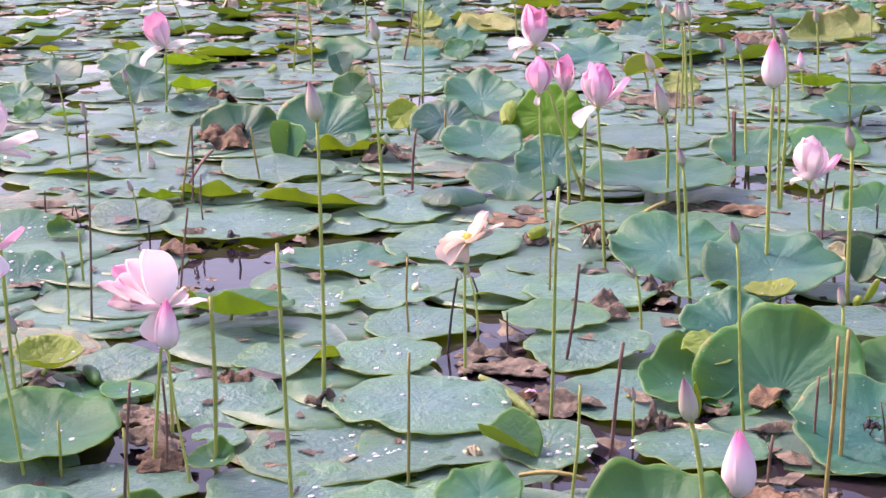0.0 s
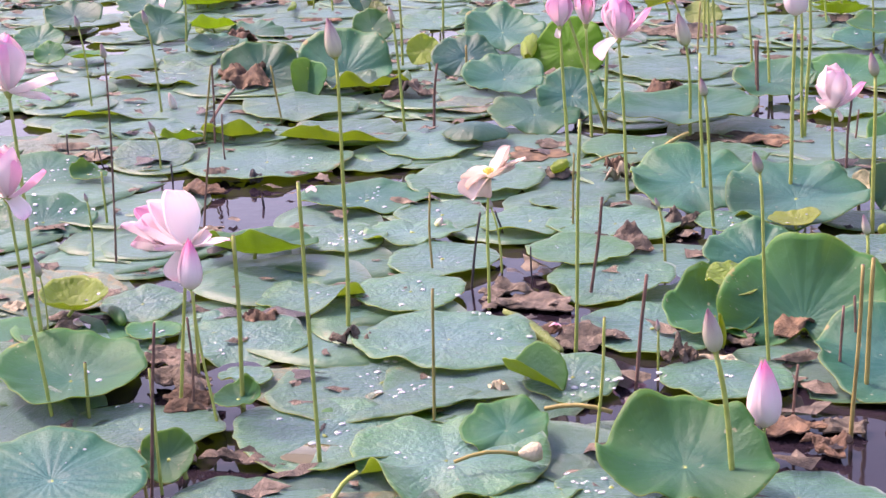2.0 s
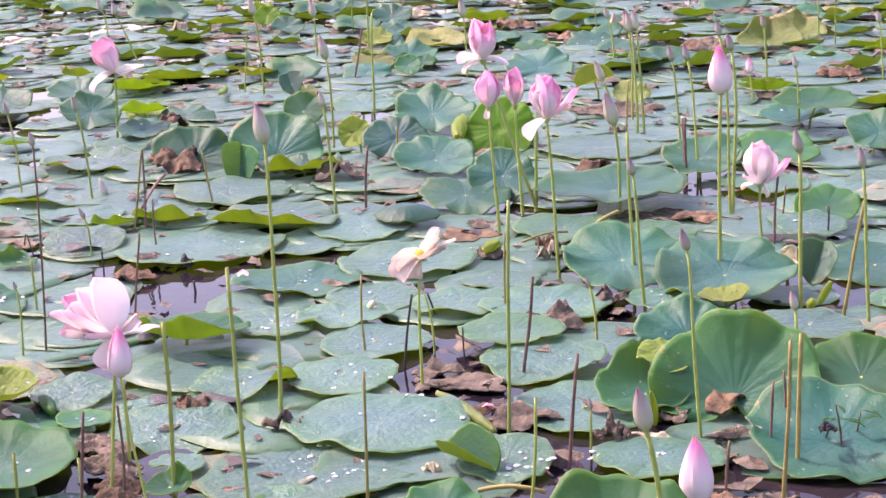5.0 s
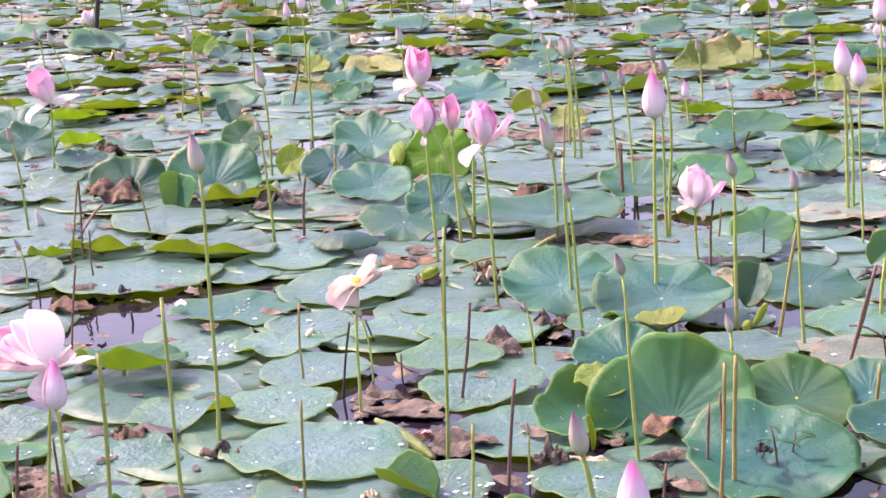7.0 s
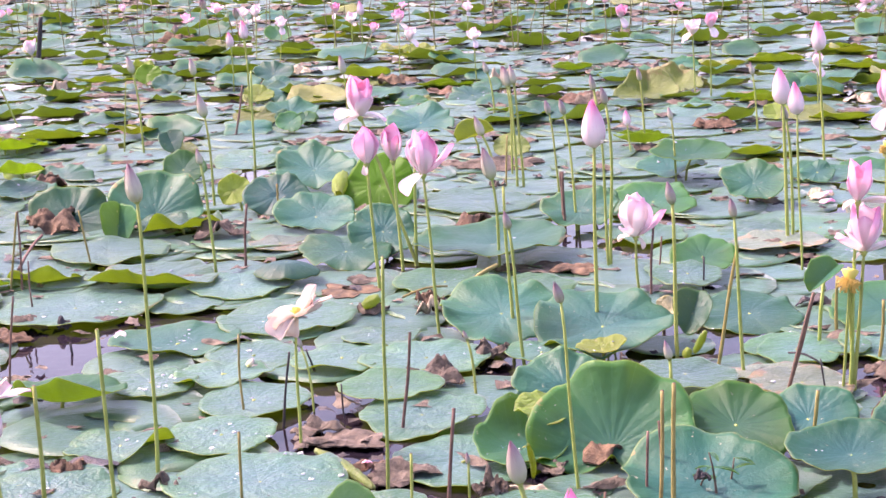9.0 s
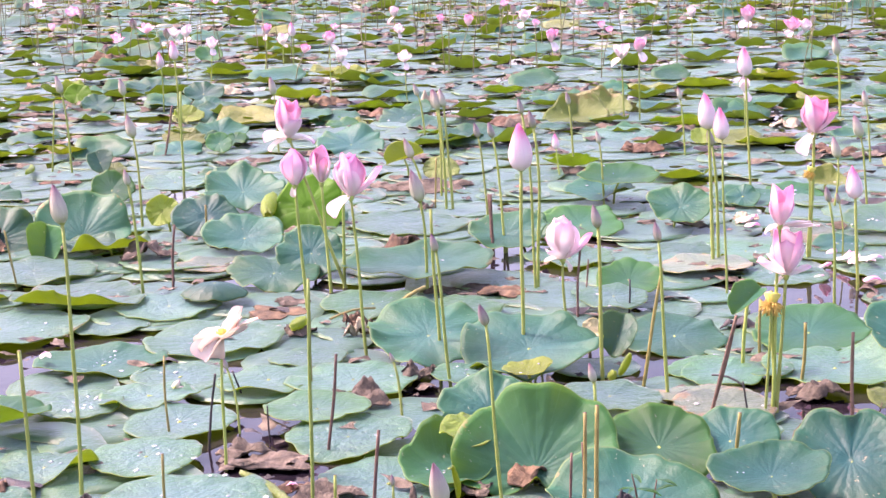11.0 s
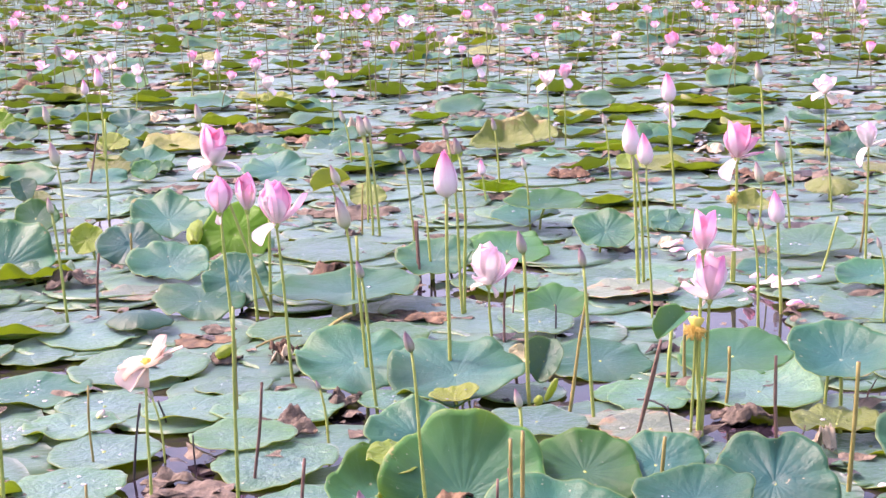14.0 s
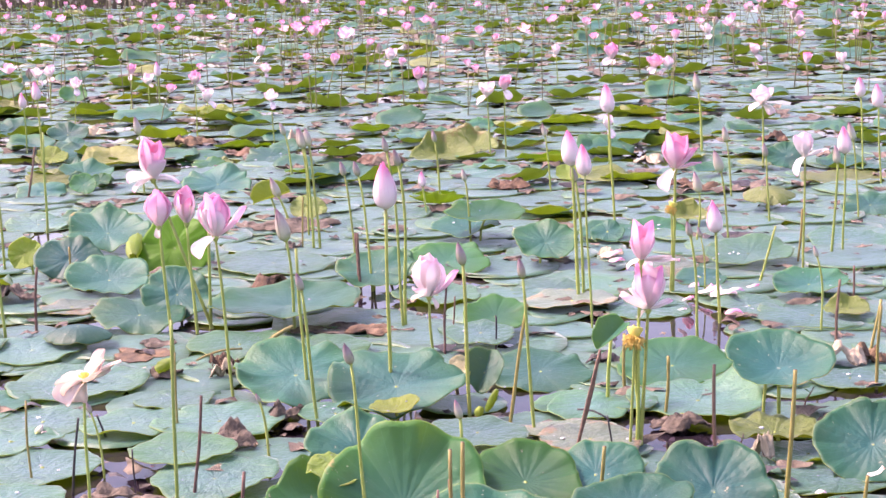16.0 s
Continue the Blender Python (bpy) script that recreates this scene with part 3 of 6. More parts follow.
def lotus_flower(bx, by, tx, ty, tz, size, openness=0.5, kind="pink", radius=0.0055, bend=0.0, tip=8.0, tip_az=0.0, petals=12, limp=1, core=True, turn=0.0, extra=(), inner=3):
    """A stem with an open flower; size: the petals' length; limp: petals that hang down."""
    rng = fresh_rng()
    ob = empty("lotus_flower", bx, by)
    part("stem", stem_mesh("stem", (bx, by, 0), (tx, ty, tz), radius, M_STEM, bend, rng), ob)
    o = Vector((tx - bx, ty - by, tz))
    axis = head_axis(tip, tip_az)
    for i in range(inner):
        set_petal(ob, o, axis, turn + i * 360 / inner + rng.uniform(-14, 14), 2 + 10 * openness + rng.uniform(-2, 6), size * rng.uniform(0.86, 1.04), kind, "head", rng.uniform(-6, 6))
    outer = max(3, petals - 5) if inner else 0
    for i in range(outer):
        set_petal(ob, o, axis, turn + (i + 0.5) * 360 / outer + rng.uniform(-22, 22), 5 + 58 * openness ** 1.3 + rng.uniform(-10, 26) * openness, size * rng.uniform(0.74, 1.02), kind if rng.random() < 0.7 else "light", "head" if openness < 0.3 else "half", rng.uniform(-14, 14))
    for i in range(limp):
        set_petal(ob, o, axis, rng.uniform(0, 360), rng.uniform(95, 130), size * rng.uniform(0.55, 0.8), "light" if kind != "wilt" else "wilt", "limp", rng.uniform(-30, 30))
    for az, ang, ln in extra:
        set_petal(ob, o, Matrix.Identity(4), az, ang, size * ln, kind if kind == "wilt" else "light", "limp" if ang > 100 else "open", 10 * math.sin(az))
    if core:
        core_parts(ob, o, axis, size)
    tagged(ob, FLOWER_LABELS["wilt" if kind == "wilt" else "bloom"], "lotus flower", "lotus flowers above the leaves")
    return ob


def lotus_bloom(bx, by, tx, ty, tz, size, petals, radius=0.0055, bend=0.0, core=0.0, label=FLOWER_LABELS["bloom"], core_tip=(0, 0)):
    """A stem with a flower whose petals are set one by one: direction round the stem, degrees off upright, length, kind, form, spin."""
    ob = empty("lotus_flower", bx, by)
    part("stem", stem_mesh("stem", (bx, by, 0), (tx, ty, tz), radius, M_STEM, bend, fresh_rng()), ob)
    o = Vector((tx - bx, ty - by, tz))
    for az, ang, ln, kind, form, spin in petals:
        set_petal(ob, o, Matrix.Identity(4), az, ang, size * ln, kind, form, spin)
    if core:
        core_parts(ob, o, head_axis(*core_tip), core)
    v, f = tube([(0, 0, -0.10 * size), (0, 0, 0.0), (0, 0, 0.07 * size)], [radius * 0.8, 0.085 * size, 0.05 * size], 10)
    part("calyx", mesh_of("calyx", v, f, [M_STEM]), ob, Matrix.Translation(o))
    return tagged(ob, label, "lotus flower", "lotus flowers above the leaves")


def seed_head(bx, by, tx, ty, tz, size, tip=30.0, tip_az=0.0, radius=0.005):
    """A flower that has dropped its petals: the receptacle with its fringe of stamens."""
    ob = empty("lotus_seed_head", bx, by)
    part("stem", stem_mesh("stem", (bx, by, 0), (tx, ty, tz), radius, M_STEM, 0.0, fresh_rng()), ob)
    core_parts(ob, Vector((tx - bx, ty - by, tz)), head_axis(tip, tip_az), size, True)
    return tagged(ob, "bare yellow lotus seed head with orange stamens", "seed head", "bare seed heads")


WEED_LEAF = petal_mesh("leaf", LEAF["fresh"], 0.26, 4, 40, 0.6, 0.4, 0.7, 3)
STALK = {"green": (M_STEM, "cut green lotus stalk standing in the water"), "dry": (M_STEM_DRY, "dry brown lotus stalk standing in the water"),
         "ochre": (M_STEM_OCHRE, "yellow-brown lotus stalk standing in the water"), "black": (M_STEM_BLACK, "thin blackened dead stalk poking from the water")}


def stalk(bx, by, tx, ty, tz, radius=0.005, tone="green", bend=0.0):
    """A bare stalk that has lost its head."""
    mat, label = STALK[tone]
    ob = part("lotus_stalk", stem_mesh("lotus_stalk", (bx, by, 0), (tx, ty, tz), radius, mat, bend, fresh_rng(), 0.85), None, Matrix.Translation((bx, by, 0)))
    ob.data.materials.append(M_STEM_DRY)
    ob.data.polygons[len(ob.data.polygons) - 1].material_index = 1
    return tagged(ob, label, "stalk", "bare stalks in the pond")


DEAD = {"brown": (M_DEAD, "crumpled brown dead lotus leaf lying on the pond"), "grey": (M_DEAD_GREY, "grey-brown rotting lotus leaf lying on the water"),
        "pale": (M_DEAD_PALE, "dry pale tan lotus leaf lying on the pond"), "dark": (M_DARK, "blackened rotten lump of leaf on the water")}


def dead_leaf(x, y, w, h=0.05, tone="brown", turn=0.0, crumple=1.0, depth=0.8, z=0.01):
    """A crumpled dead leaf w wide and h high."""
    rng = fresh_rng()
    a = rng.uniform(0, 6.28, 10)
    nr, ns = 12, 46
    h = h * 1.1
    verts, faces, uvs = [], [], []
    for layer in (0, 1):
        for i in range(nr + 1):
            p = i / nr
            for j in range(ns):
                th = 2 * math.pi * j / ns
                rr = p * (1 + 0.18 * math.sin(3 * th + a[0]) + 0.12 * math.sin(5 * th + a[1]) + 0.08 * math.sin(11 * th + a[2]) + 0.05 * math.sin(19 * th + a[6]))
                xx, yy = rr * math.cos(th) * w / 2, rr * math.sin(th) * depth * w / 2
                at = Vector((rr * math.cos(th) + a[3], rr * math.sin(th) * depth + a[4], a[5]))
                q = 0.5 + 0.9 * noise.noise(at * 1.5) + 0.35 * (1 - 2 * abs(noise.noise(at * 3.1))) * p
                curl = max(0.0, math.sin(2 * th + a[7]) + 0.4 * math.sin(5 * th + a[8])) * p ** 4
                zz = h * (q * (0.55 + 0.45 * crumple) * (1 - 0.75 * p ** 4) + 0.4 * curl * crumple + 0.14 * noise.noise(at * 7.0))
                xx, yy = xx * (1 - 0.22 * curl), yy * (1 - 0.22 * curl)
                verts.append((xx, yy, zz - layer * 0.003))
                uvs.append((j / ns, p))
    n = (nr + 1) * ns
    for layer in (0, 1):
        for i in range(nr):
            for j in range(ns):
                k = layer * n + i * ns
                q = (k + j, k + (j + 1) % ns, k + ns + (j + 1) % ns, k + ns + j)
                faces.append(q[::-1] if layer == 0 else q)
    for j in range(ns):
        k = nr * ns
        faces.append((k + j, k + (j + 1) % ns, n + k + (j + 1) % ns, n + k + j))
    mat, label = DEAD[tone]
    ob = part("dead_leaf", mesh_of("dead_leaf", verts, faces, [mat], uvs), None, Matrix.Translation((x, y, z)) @ Matrix.Rotation(radians(turn), 4, "Z"))
    return tagged(ob, label, "dead leaf", "dead leaves on the pond")


def lying_stalk(x0, y0, z0, x1, y1, z1, radius, tone="ochre", pod=False):
    """A stalk that has fallen over and lies on the leaves; pod: with a withered seed head at its end."""
    ob = empty("fallen_stalk", x0, y0, z0)
    d = Vector((x1 - x0, y1 - y0, z1 - z0))
    pts = [d * s + Vector((0, 0, 0.012 * math.sin(math.pi * s))) for s in (0, 0.25, 0.5, 0.75, 1)]
    part("stem", mesh_of("stem", *tube(pts, [radius] * 5), [STALK[tone][0]]), ob)
    if pod:
        n = d.normalized()
        v, f = tube([d, d + n * 0.012, d + n * 0.03, d + n * 0.045], [radius, 0.012, 0.02, 0.017], 12)
        part("seed_pod", mesh_of("seed_pod", v, f, [M_DEAD_PALE]), ob, None, "withered tan seed head")
    return tagged(ob, "fallen yellowish lotus stalk lying across the leaves", "stalk", "fallen stalks")


def puddle(x, y, z, w, d, az=0.0):
    """A thin film of rain water standing in the hollow of a leaf."""
    rng = fresh_rng()
    a = rng.uniform(0, 6.28, 3)
    v, f = [(0, 0, 0.002)], []
    n = 40
    for ring, (s, h) in enumerate(((0.92, 0.002), (1.0, 0.0))):
        for k in range(n):
            th = 2 * math.pi * k / n
            r = s * (1 + 0.06 * math.sin(2 * th + a[0]) + 0.04 * math.sin(5 * th + a[1]))
            v.append((r * math.cos(th) * w / 2, r * math.sin(th) * d / 2, h))
    for k in range(n):
        f.append((0, 1 + k, 1 + (k + 1) % n))
        f.append((1 + k, 1 + n + k, 1 + n + (k + 1) % n, 1 + (k + 1) % n))
    ob = part("rain_puddle", mesh_of("rain_puddle", v, f, [M_POOL]), None, Matrix.Translation((x, y, z)) @ Matrix.Rotation(radians(az), 4, "Z"))
    return tagged(ob, "clear puddle of rain water in a lotus leaf", "puddle")


def rolled_leaf(x, y, z, length, radius, az, slope=10.0, tone="fresh"):
    """A young leaf still rolled into a spindle, lying or standing on the leaves."""
    rng = fresh_rng()
    n = 12
    pts = [(length * (i / n - 0.5), 0.02 * length * math.sin(4 * i / n), 0) for i in range(n + 1)]
    rad = [radius * (0.15 + 0.85 * math.sin(math.pi * (0.06 + 0.88 * i / n)) ** 0.7) for i in range(n + 1)]
    v, f = tube(pts, rad, 14)
    v = [Vector(p) + Vector((0, 0, 0.18 * radius * math.sin(9 * p[0] / length * 3 + 5 * math.atan2(p[2], p[1])))) for p in v]
    uv = [((i % 14) / 14, (i // 14) / n) for i in range(len(v))]
    ob = part("rolled_leaf", mesh_of("rolled_leaf", v, f, [LEAF[tone]], uv), None, Matrix.Translation((x, y, z)) @ Matrix.Rotation(radians(az), 4, "Z") @ Matrix.Rotation(radians(-slope), 4, "Y"))
    return tagged(ob, "tightly rolled young green lotus leaf among the pads", "rolled leaf", "rolled young leaves")


def sprout(x, y, z, h, leaves=6):
    """A small weed that has seeded itself among the pads: a thin bent stem with narrow leaves."""
    rng = fresh_rng()
    ob = empty("water_weed", x, y, 0.0)
    lean = rng.uniform(-0.3, 0.3) * h
    pts = [Vector((lean * q * q, 0.02 * math.sin(5 * q), z + q * h)) for q in (0, 0.25, 0.5, 0.75, 1.0)]
    part("stem", mesh_of("stem", *tube(pts, [0.003, 0.0028, 0.0025, 0.002, 0.0015], 6), [M_STEM_DRY]), ob)
    for i in range(leaves):
        p = pts[1 + i % 4]
        m = Matrix.Translation(p) @ Matrix.Rotation(rng.uniform(0, 6.28), 4, "Z") @ Matrix.Rotation(-rng.uniform(0.7, 1.5), 4, "X") @ Matrix.Scale(rng.uniform(0.24, 0.42) * h, 4)
        part("leaf", WEED_LEAF, ob, m)
    return tagged(ob, "small green weed with narrow leaves among lotus pads", "weed", "weeds among the pads")


def fallen_petal(x, y, z, length, az, kind="light", roll=0.0):
    ob = part("fallen_petal", petal_of("pink" if kind == "light" and int(az) % 20 else kind, ("limp", "slim", "half")[int(abs(az) + 1000 * length) % 3]), None, Matrix.Translation((x, y, z)) @ Matrix.Rotation(radians(az), 4, "Z") @ Matrix.Rotation(radians(78 + roll), 4, "X") @ Matrix.Scale(0.85 * length, 4))
    return tagged(ob, "fallen pale pink lotus petal lying on a leaf", "petal", "fallen petals")


# ---- pond, bank and far field ----
def ground_sheet():
    """The pond's bed and banks: one sheet that falls away under the water and rises at the shores."""
    xs = np.concatenate([np.linspace(-1500, -80, 12), np.linspace(-70, 70, 57), np.linspace(80, 1500, 12)])
    ys = np.concatenate([np.linspace(-1500, -12, 12), np.linspace(-9, 60, 70), np.linspace(70, 2500, 14)])
    X, Y = np.meshgrid(xs, ys)
    shore = 36 + 2.2 * np.sin(X * 0.09 + 1) + 0.8 * np.sin(X * 0.31)
    far = 1 / (1 + np.exp(-(Y - shore) * 1.4))
    near = 1 / (1 + np.exp((Y - 0.4) * 3.0))
    side = 1 / (1 + np.exp(-(np.abs(X) - 62) * 0.8))
    Z = -0.7 + 1.15 * np.clip(np.maximum(np.maximum(far, near), side), 0, 1) + 0.05 * np.sin(X * 1.7) * np.sin(Y * 1.3)
    w = len(xs)
    v = np.stack([X, Y, Z], -1).reshape(-1, 3)
    f = [(j * w + i, j * w + i + 1, (j + 1) * w + i + 1, (j + 1) * w + i) for j in range(len(ys) - 1) for i in range(w - 1)]
    ob = part("ground", mesh_of("ground", v, f, [M_MUD]))
    tagged(ob, "brown earth bed and banks of the lotus pond", "ground", kind="structure")


def water_sheet():
    v = [(-75, -6, 0), (75, -6, 0), (75, 50, 0), (-75, 50, 0)]
    ob = part("water", mesh_of("water", v, [(0, 1, 2, 3)], [M_WATER], smooth=False))
    tagged(ob, "still dark pond water reflecting a pale sky", "water", kind="structure")


ground_sheet()
water_sheet()


# ---- things ----

# leaves at the near edge
lotus_leaf(-1.611, 3.403, 0.045, 0.173, bowl=0.24, wave=0.04, tilt=6, lean=-65, tone="fresh")
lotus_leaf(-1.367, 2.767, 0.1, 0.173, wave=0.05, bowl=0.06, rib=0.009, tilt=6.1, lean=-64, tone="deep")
lotus_leaf(-1.36, 2.709, 0.07, 0.067, bowl=0.1, tilt=5.5, lean=-63, tone="yellow")
lotus_leaf(-1.376, 3.212, 0.021, 0.184, tilt=-5, lean=-67)
lotus_leaf(-1.23, 2.998, 0.05, 0.058, bowl=0.3, tilt=39.6, lean=-68, tone="fresh")
lotus_leaf(-1.812, 3.886, 0.05, 0.089, bowl=0.5, wave=0.03, tilt=6, lean=-65, tone="yellow", under="yellow")
lotus_leaf(-1.672, 3.991, 0.03, 0.108, wave=0.06, tilt=6, lean=-67)
lotus_leaf(-1.561, 3.775, 0.03, 0.066, bowl=0.15, drops=6, tilt=1.2, lean=-67, tone="fresh")
lotus_leaf(-1.663, 3.701, 0.015, 0.146, tilt=-1.6, lean=-66)
lotus_leaf(-1.335, 3.785, 0.018, 0.153, wave=0.06, drops=5, tilt=6, lean=-71)
lotus_leaf(-1.436, 3.891, 0.021, 0.084, tilt=6.2, lean=-70)
lotus_leaf(-1.266, 4.12, 0.02, 0.135, wave=0.06, lift=0.4, lift_az=-25, lift_w=28)
lotus_leaf(-1.017, 4.187, 0.027, 0.146, drops=4, tilt=1.3, lean=-76)
lotus_leaf(-0.845, 3.836, 0.03, 0.215, wave=0.05, drops=8)
lotus_leaf(-0.944, 3.577, 0.012, 0.255, wave=0.025, drops=34, tilt=-2.3, lean=-75)
lotus_leaf(-0.979, 3.246, 0.015, 0.202, wave=0.05, bowl=0.04, drops=10, tilt=-1.3, lean=-73)
lotus_leaf(-1.044, 2.904, 0.018, 0.161, tilt=-7.9, lean=-70)
lotus_leaf(-1.51, 4.458, 0.05, 0.167, lift=0.42, lift_az=-92, lift_w=60, bowl=0.05, tone="fresh")
lotus_leaf(-1.247, 3.539, 0.024, 0.061, tilt=1.3, lean=-71)
lotus_leaf(-0.696, 3.132, 0.027, 0.196, wave=0.11, bowl=0.03, drops=5, tilt=1.2, lean=-77)
lotus_leaf(-0.596, 3.238, 0.05, 0.094, wave=0.1, bowl=0.1, tilt=16.1, lean=-80, tone="fresh")
lotus_leaf(-1.203, 3.352, 0.04, 0.055, lift=0.7, lift_az=60, lift_w=60, bowl=0.1, tone="fresh")
lotus_leaf(-0.517, 3.07, 0.015, 0.117, tilt=-7.2, lean=-80)
lotus_leaf(-0.222, 3.021, 0.09, 0.173, bowl=0.07, wave=0.09, lift=0.28, lift_az=100, lift_w=80, short=0.25, tilt=12, lean=-86, tone="fresh")
lotus_leaf(-0.015, 3.064, 0.021, 0.158, wave=0.05, tilt=-5.8, lean=-90)
lotus_leaf(-0.362, 3.052, 0.024, 0.102, drops=12, tilt=-2.7, lean=-83)
lotus_leaf(-0.185, 3.66, 0.027, 0.14, tilt=-1.8, lean=-87)
lotus_leaf(-0.514, 3.613, 0.03, 0.111, drops=12, tilt=7.6, lean=-82)
lotus_leaf(-0.594, 3.584, 0.03, 0.081, fold=0.8, fold_az=-30, tilt=10, lean=-81, tone="fresh")
rolled_leaf(-0.655, 3.926, 0.025, 0.294, 0.014, -52, -2, "olive")
lotus_leaf(-0.233, 4.077, 0.030, 0.138, lift=0.66, lift_az=88, lift_w=80, bowl=0.04, tone="fresh")
lotus_leaf(-0.020, 4.013, 0.050, 0.225, bowl=0.14, wave=0.12, short=0.75, notch=0.1, notch_az=92, tilt=42, lean=-89, tone="fresh")
lotus_leaf(-0.144, 4.312, 0.100, 0.130, bowl=0.12, wave=0.12, tilt=30, lean=-80)
# Added leaf that stands in for the bowl leaf's turned-up yellow rim.
lotus_leaf(-0.181, 4.100, 0.118, 0.075, bowl=0.1, wave=0.12, tilt=16, lean=-60, tone="yellow", under="yellow")
lotus_leaf(-0.517, 4.352, 0.027, 0.161, tilt=5.8, lean=-83)
lotus_leaf(-0.625, 4.54, 0.045, 0.14, bowl=0.06, tilt=1.2, lean=-82, tone="fresh")
lotus_leaf(-0.382, 4.021, 0.012, 0.181)
lotus_leaf(0.197, 3.726, 0.05, 0.205, bowl=0.05, wave=0.06, lift=0.1, lift_az=100, lift_w=90, short=0.2, tilt=14, lean=-92, tone="deep")

# leaves in the middle distance
lotus_leaf(-1.493, 5.621, 0.018, 0.144)
lotus_leaf(-1.338, 6.564, 0.021, 0.132, tone="drab")
lotus_leaf(-1.001, 4.495, 0.024, 0.16)
lotus_leaf(-1.331, 4.656, 0.027, 0.134, drops=26, tilt=2, lean=-74)
lotus_leaf(-1.142, 4.727, 0.03, 0.139, wave=0.08, tilt=-1.7, lean=-76)
lotus_leaf(-1.381, 5.128, 0.012, 0.196, bowl=0.07, drops=7, tilt=1.5, lean=-75)
lotus_leaf(-1.104, 4.972, 0.015, 0.14, tilt=2.3, lean=-77)
lotus_leaf(-1.091, 5.395, 0.018, 0.216, drops=8, bowl=0.05, tilt=1.2, lean=-79)
lotus_leaf(-2.286, 4.735, 0.023, 0.169, drops=22, tilt=13.7, lean=-64)
lotus_leaf(-2.538, 5.288, 0.024, 0.189, drops=26, tilt=10.4, lean=-64)
lotus_leaf(-2.375, 5.288, 0.03, 0.066, lift=0.7, lift_az=150, lift_w=50, tone="fresh")
lotus_leaf(-2.26, 5.584, 0.03, 0.149, tilt=8.8, lean=-68)
lotus_leaf(-3.161, 6.519, 0.012, 0.156, bowl=0.06, tilt=8.8, lean=-64, tone="fresh")
lotus_leaf(-2.693, 5.749, 0.015, 0.184, tilt=1.5, lean=-65, tone="drab")
lotus_leaf(-2.765, 7.025, 0.018, 0.226, wave=0.08, drops=10, bowl=0.04, tilt=2.3, lean=-68)
lotus_leaf(-2.442, 6.027, 0.021, 0.158, tilt=1.6, lean=-68)
lotus_leaf(-2.085, 5.986, 0.024, 0.145, lift=0.45, lift_az=-90, lift_w=60)
lotus_leaf(-2.259, 5.864, 0.027, 0.092, lift=0.5, lift_az=-90, lift_w=70, tone="fresh")
lotus_leaf(-1.675, 5.939, 0.03, 0.249, lift=0.3, lift_az=-95, lift_w=45, bowl=0.03, drops=5)
lotus_leaf(-2.303, 6.966, 0.040, 0.190, bowl=0.12, short=0.5, wave=0.09, tilt=40, lean=-72)
lotus_leaf(-1.950, 6.982, 0.050, 0.225, bowl=0.14, short=0.6, wave=0.09, tilt=42, lean=-74)
lotus_leaf(-2.055, 6.803, 0.050, 0.100, bowl=0.2, fold=0.7, fold_az=100, tilt=55, lean=-73, tone="fresh")
lotus_leaf(-1.809, 6.831, 0.040, 0.185, wave=0.11, bowl=0.05, lift=0.3, lift_az=-80, lift_w=70, tilt=3, lean=-75)
lotus_leaf(-1.34, 5.868, 0.024, 0.199)
lotus_leaf(-1.839, 5.553, 0.027, 0.279, drops=6, tilt=-1.7, lean=-72)
lotus_leaf(-1.997, 6.452, 0.03, 0.237)
lotus_leaf(-2.642, 6.446, 0.012, 0.304, tilt=-1.6, lean=-68)
lotus_leaf(-2.663, 6.095, 0.015, 0.215, tilt=-1.2, lean=-66)
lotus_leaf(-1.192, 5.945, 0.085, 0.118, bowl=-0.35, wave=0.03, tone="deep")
lotus_leaf(-1.029, 6.266, 0.05, 0.172, wave=0.08, tilt=11.6, lean=-81)
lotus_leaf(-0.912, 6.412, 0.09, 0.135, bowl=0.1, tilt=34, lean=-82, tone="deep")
lotus_leaf(-1.254, 6.894, 0.060, 0.165, bowl=0.14, tilt=18, lean=-80)
lotus_leaf(-1.485, 7.234, 0.080, 0.140, bowl=0.1, tilt=32, lean=-78, tone="deep")
lotus_leaf(-1.685, 7.284, 0.1, 0.071, bowl=0.25, tilt=55, lean=-77, tone="yellow")
lotus_leaf(-1.437, 7.853, 0.090, 0.188, bowl=0.12, wave=0.1, tilt=22, lean=-80)
lotus_leaf(-1.065, 7.4, 0.09, 0.16, under="yellow", tilt=50, lean=-82, tone="lime")
rolled_leaf(-1.234, 7.401, 0.1, 0.239, 0.036, 94, 10, "yellow")
lotus_leaf(-0.485, 6.274, 0.07, 0.279, bowl=0.1, tilt=1.2, lean=-86)
lotus_leaf(-0.638, 7.359, 0.024, 0.269)
lotus_leaf(-0.619, 5.851, 0.027, 0.176, tilt=2.9, lean=-84, tone="fresh")
lotus_leaf(-0.307, 5.734, 0.03, 0.145, tilt=5.4, lean=-87, tone="fresh")
lotus_leaf(-0.375, 5.240, 0.07, 0.205, bowl=0.07, wave=0.12, tilt=13, lean=-70)
lotus_leaf(-0.06, 5.076, 0.07, 0.21, bowl=0.08, wave=0.11, tilt=13, lean=-105)
lotus_leaf(-0.235, 4.925, 0.03, 0.107, bowl=0.08, tilt=1.3, lean=-87, tone="fresh")
lotus_leaf(-0.059, 4.873, 0.05, 0.074, bowl=0.15, lift=0.3, lift_az=20, tone="yellow")
lotus_leaf(-0.738, 5.151, 0.024, 0.123, tilt=-1.6, lean=-82)
lotus_leaf(-0.824, 4.896, 0.027, 0.153)
lotus_leaf(-0.568, 4.888, 0.03, 0.184)
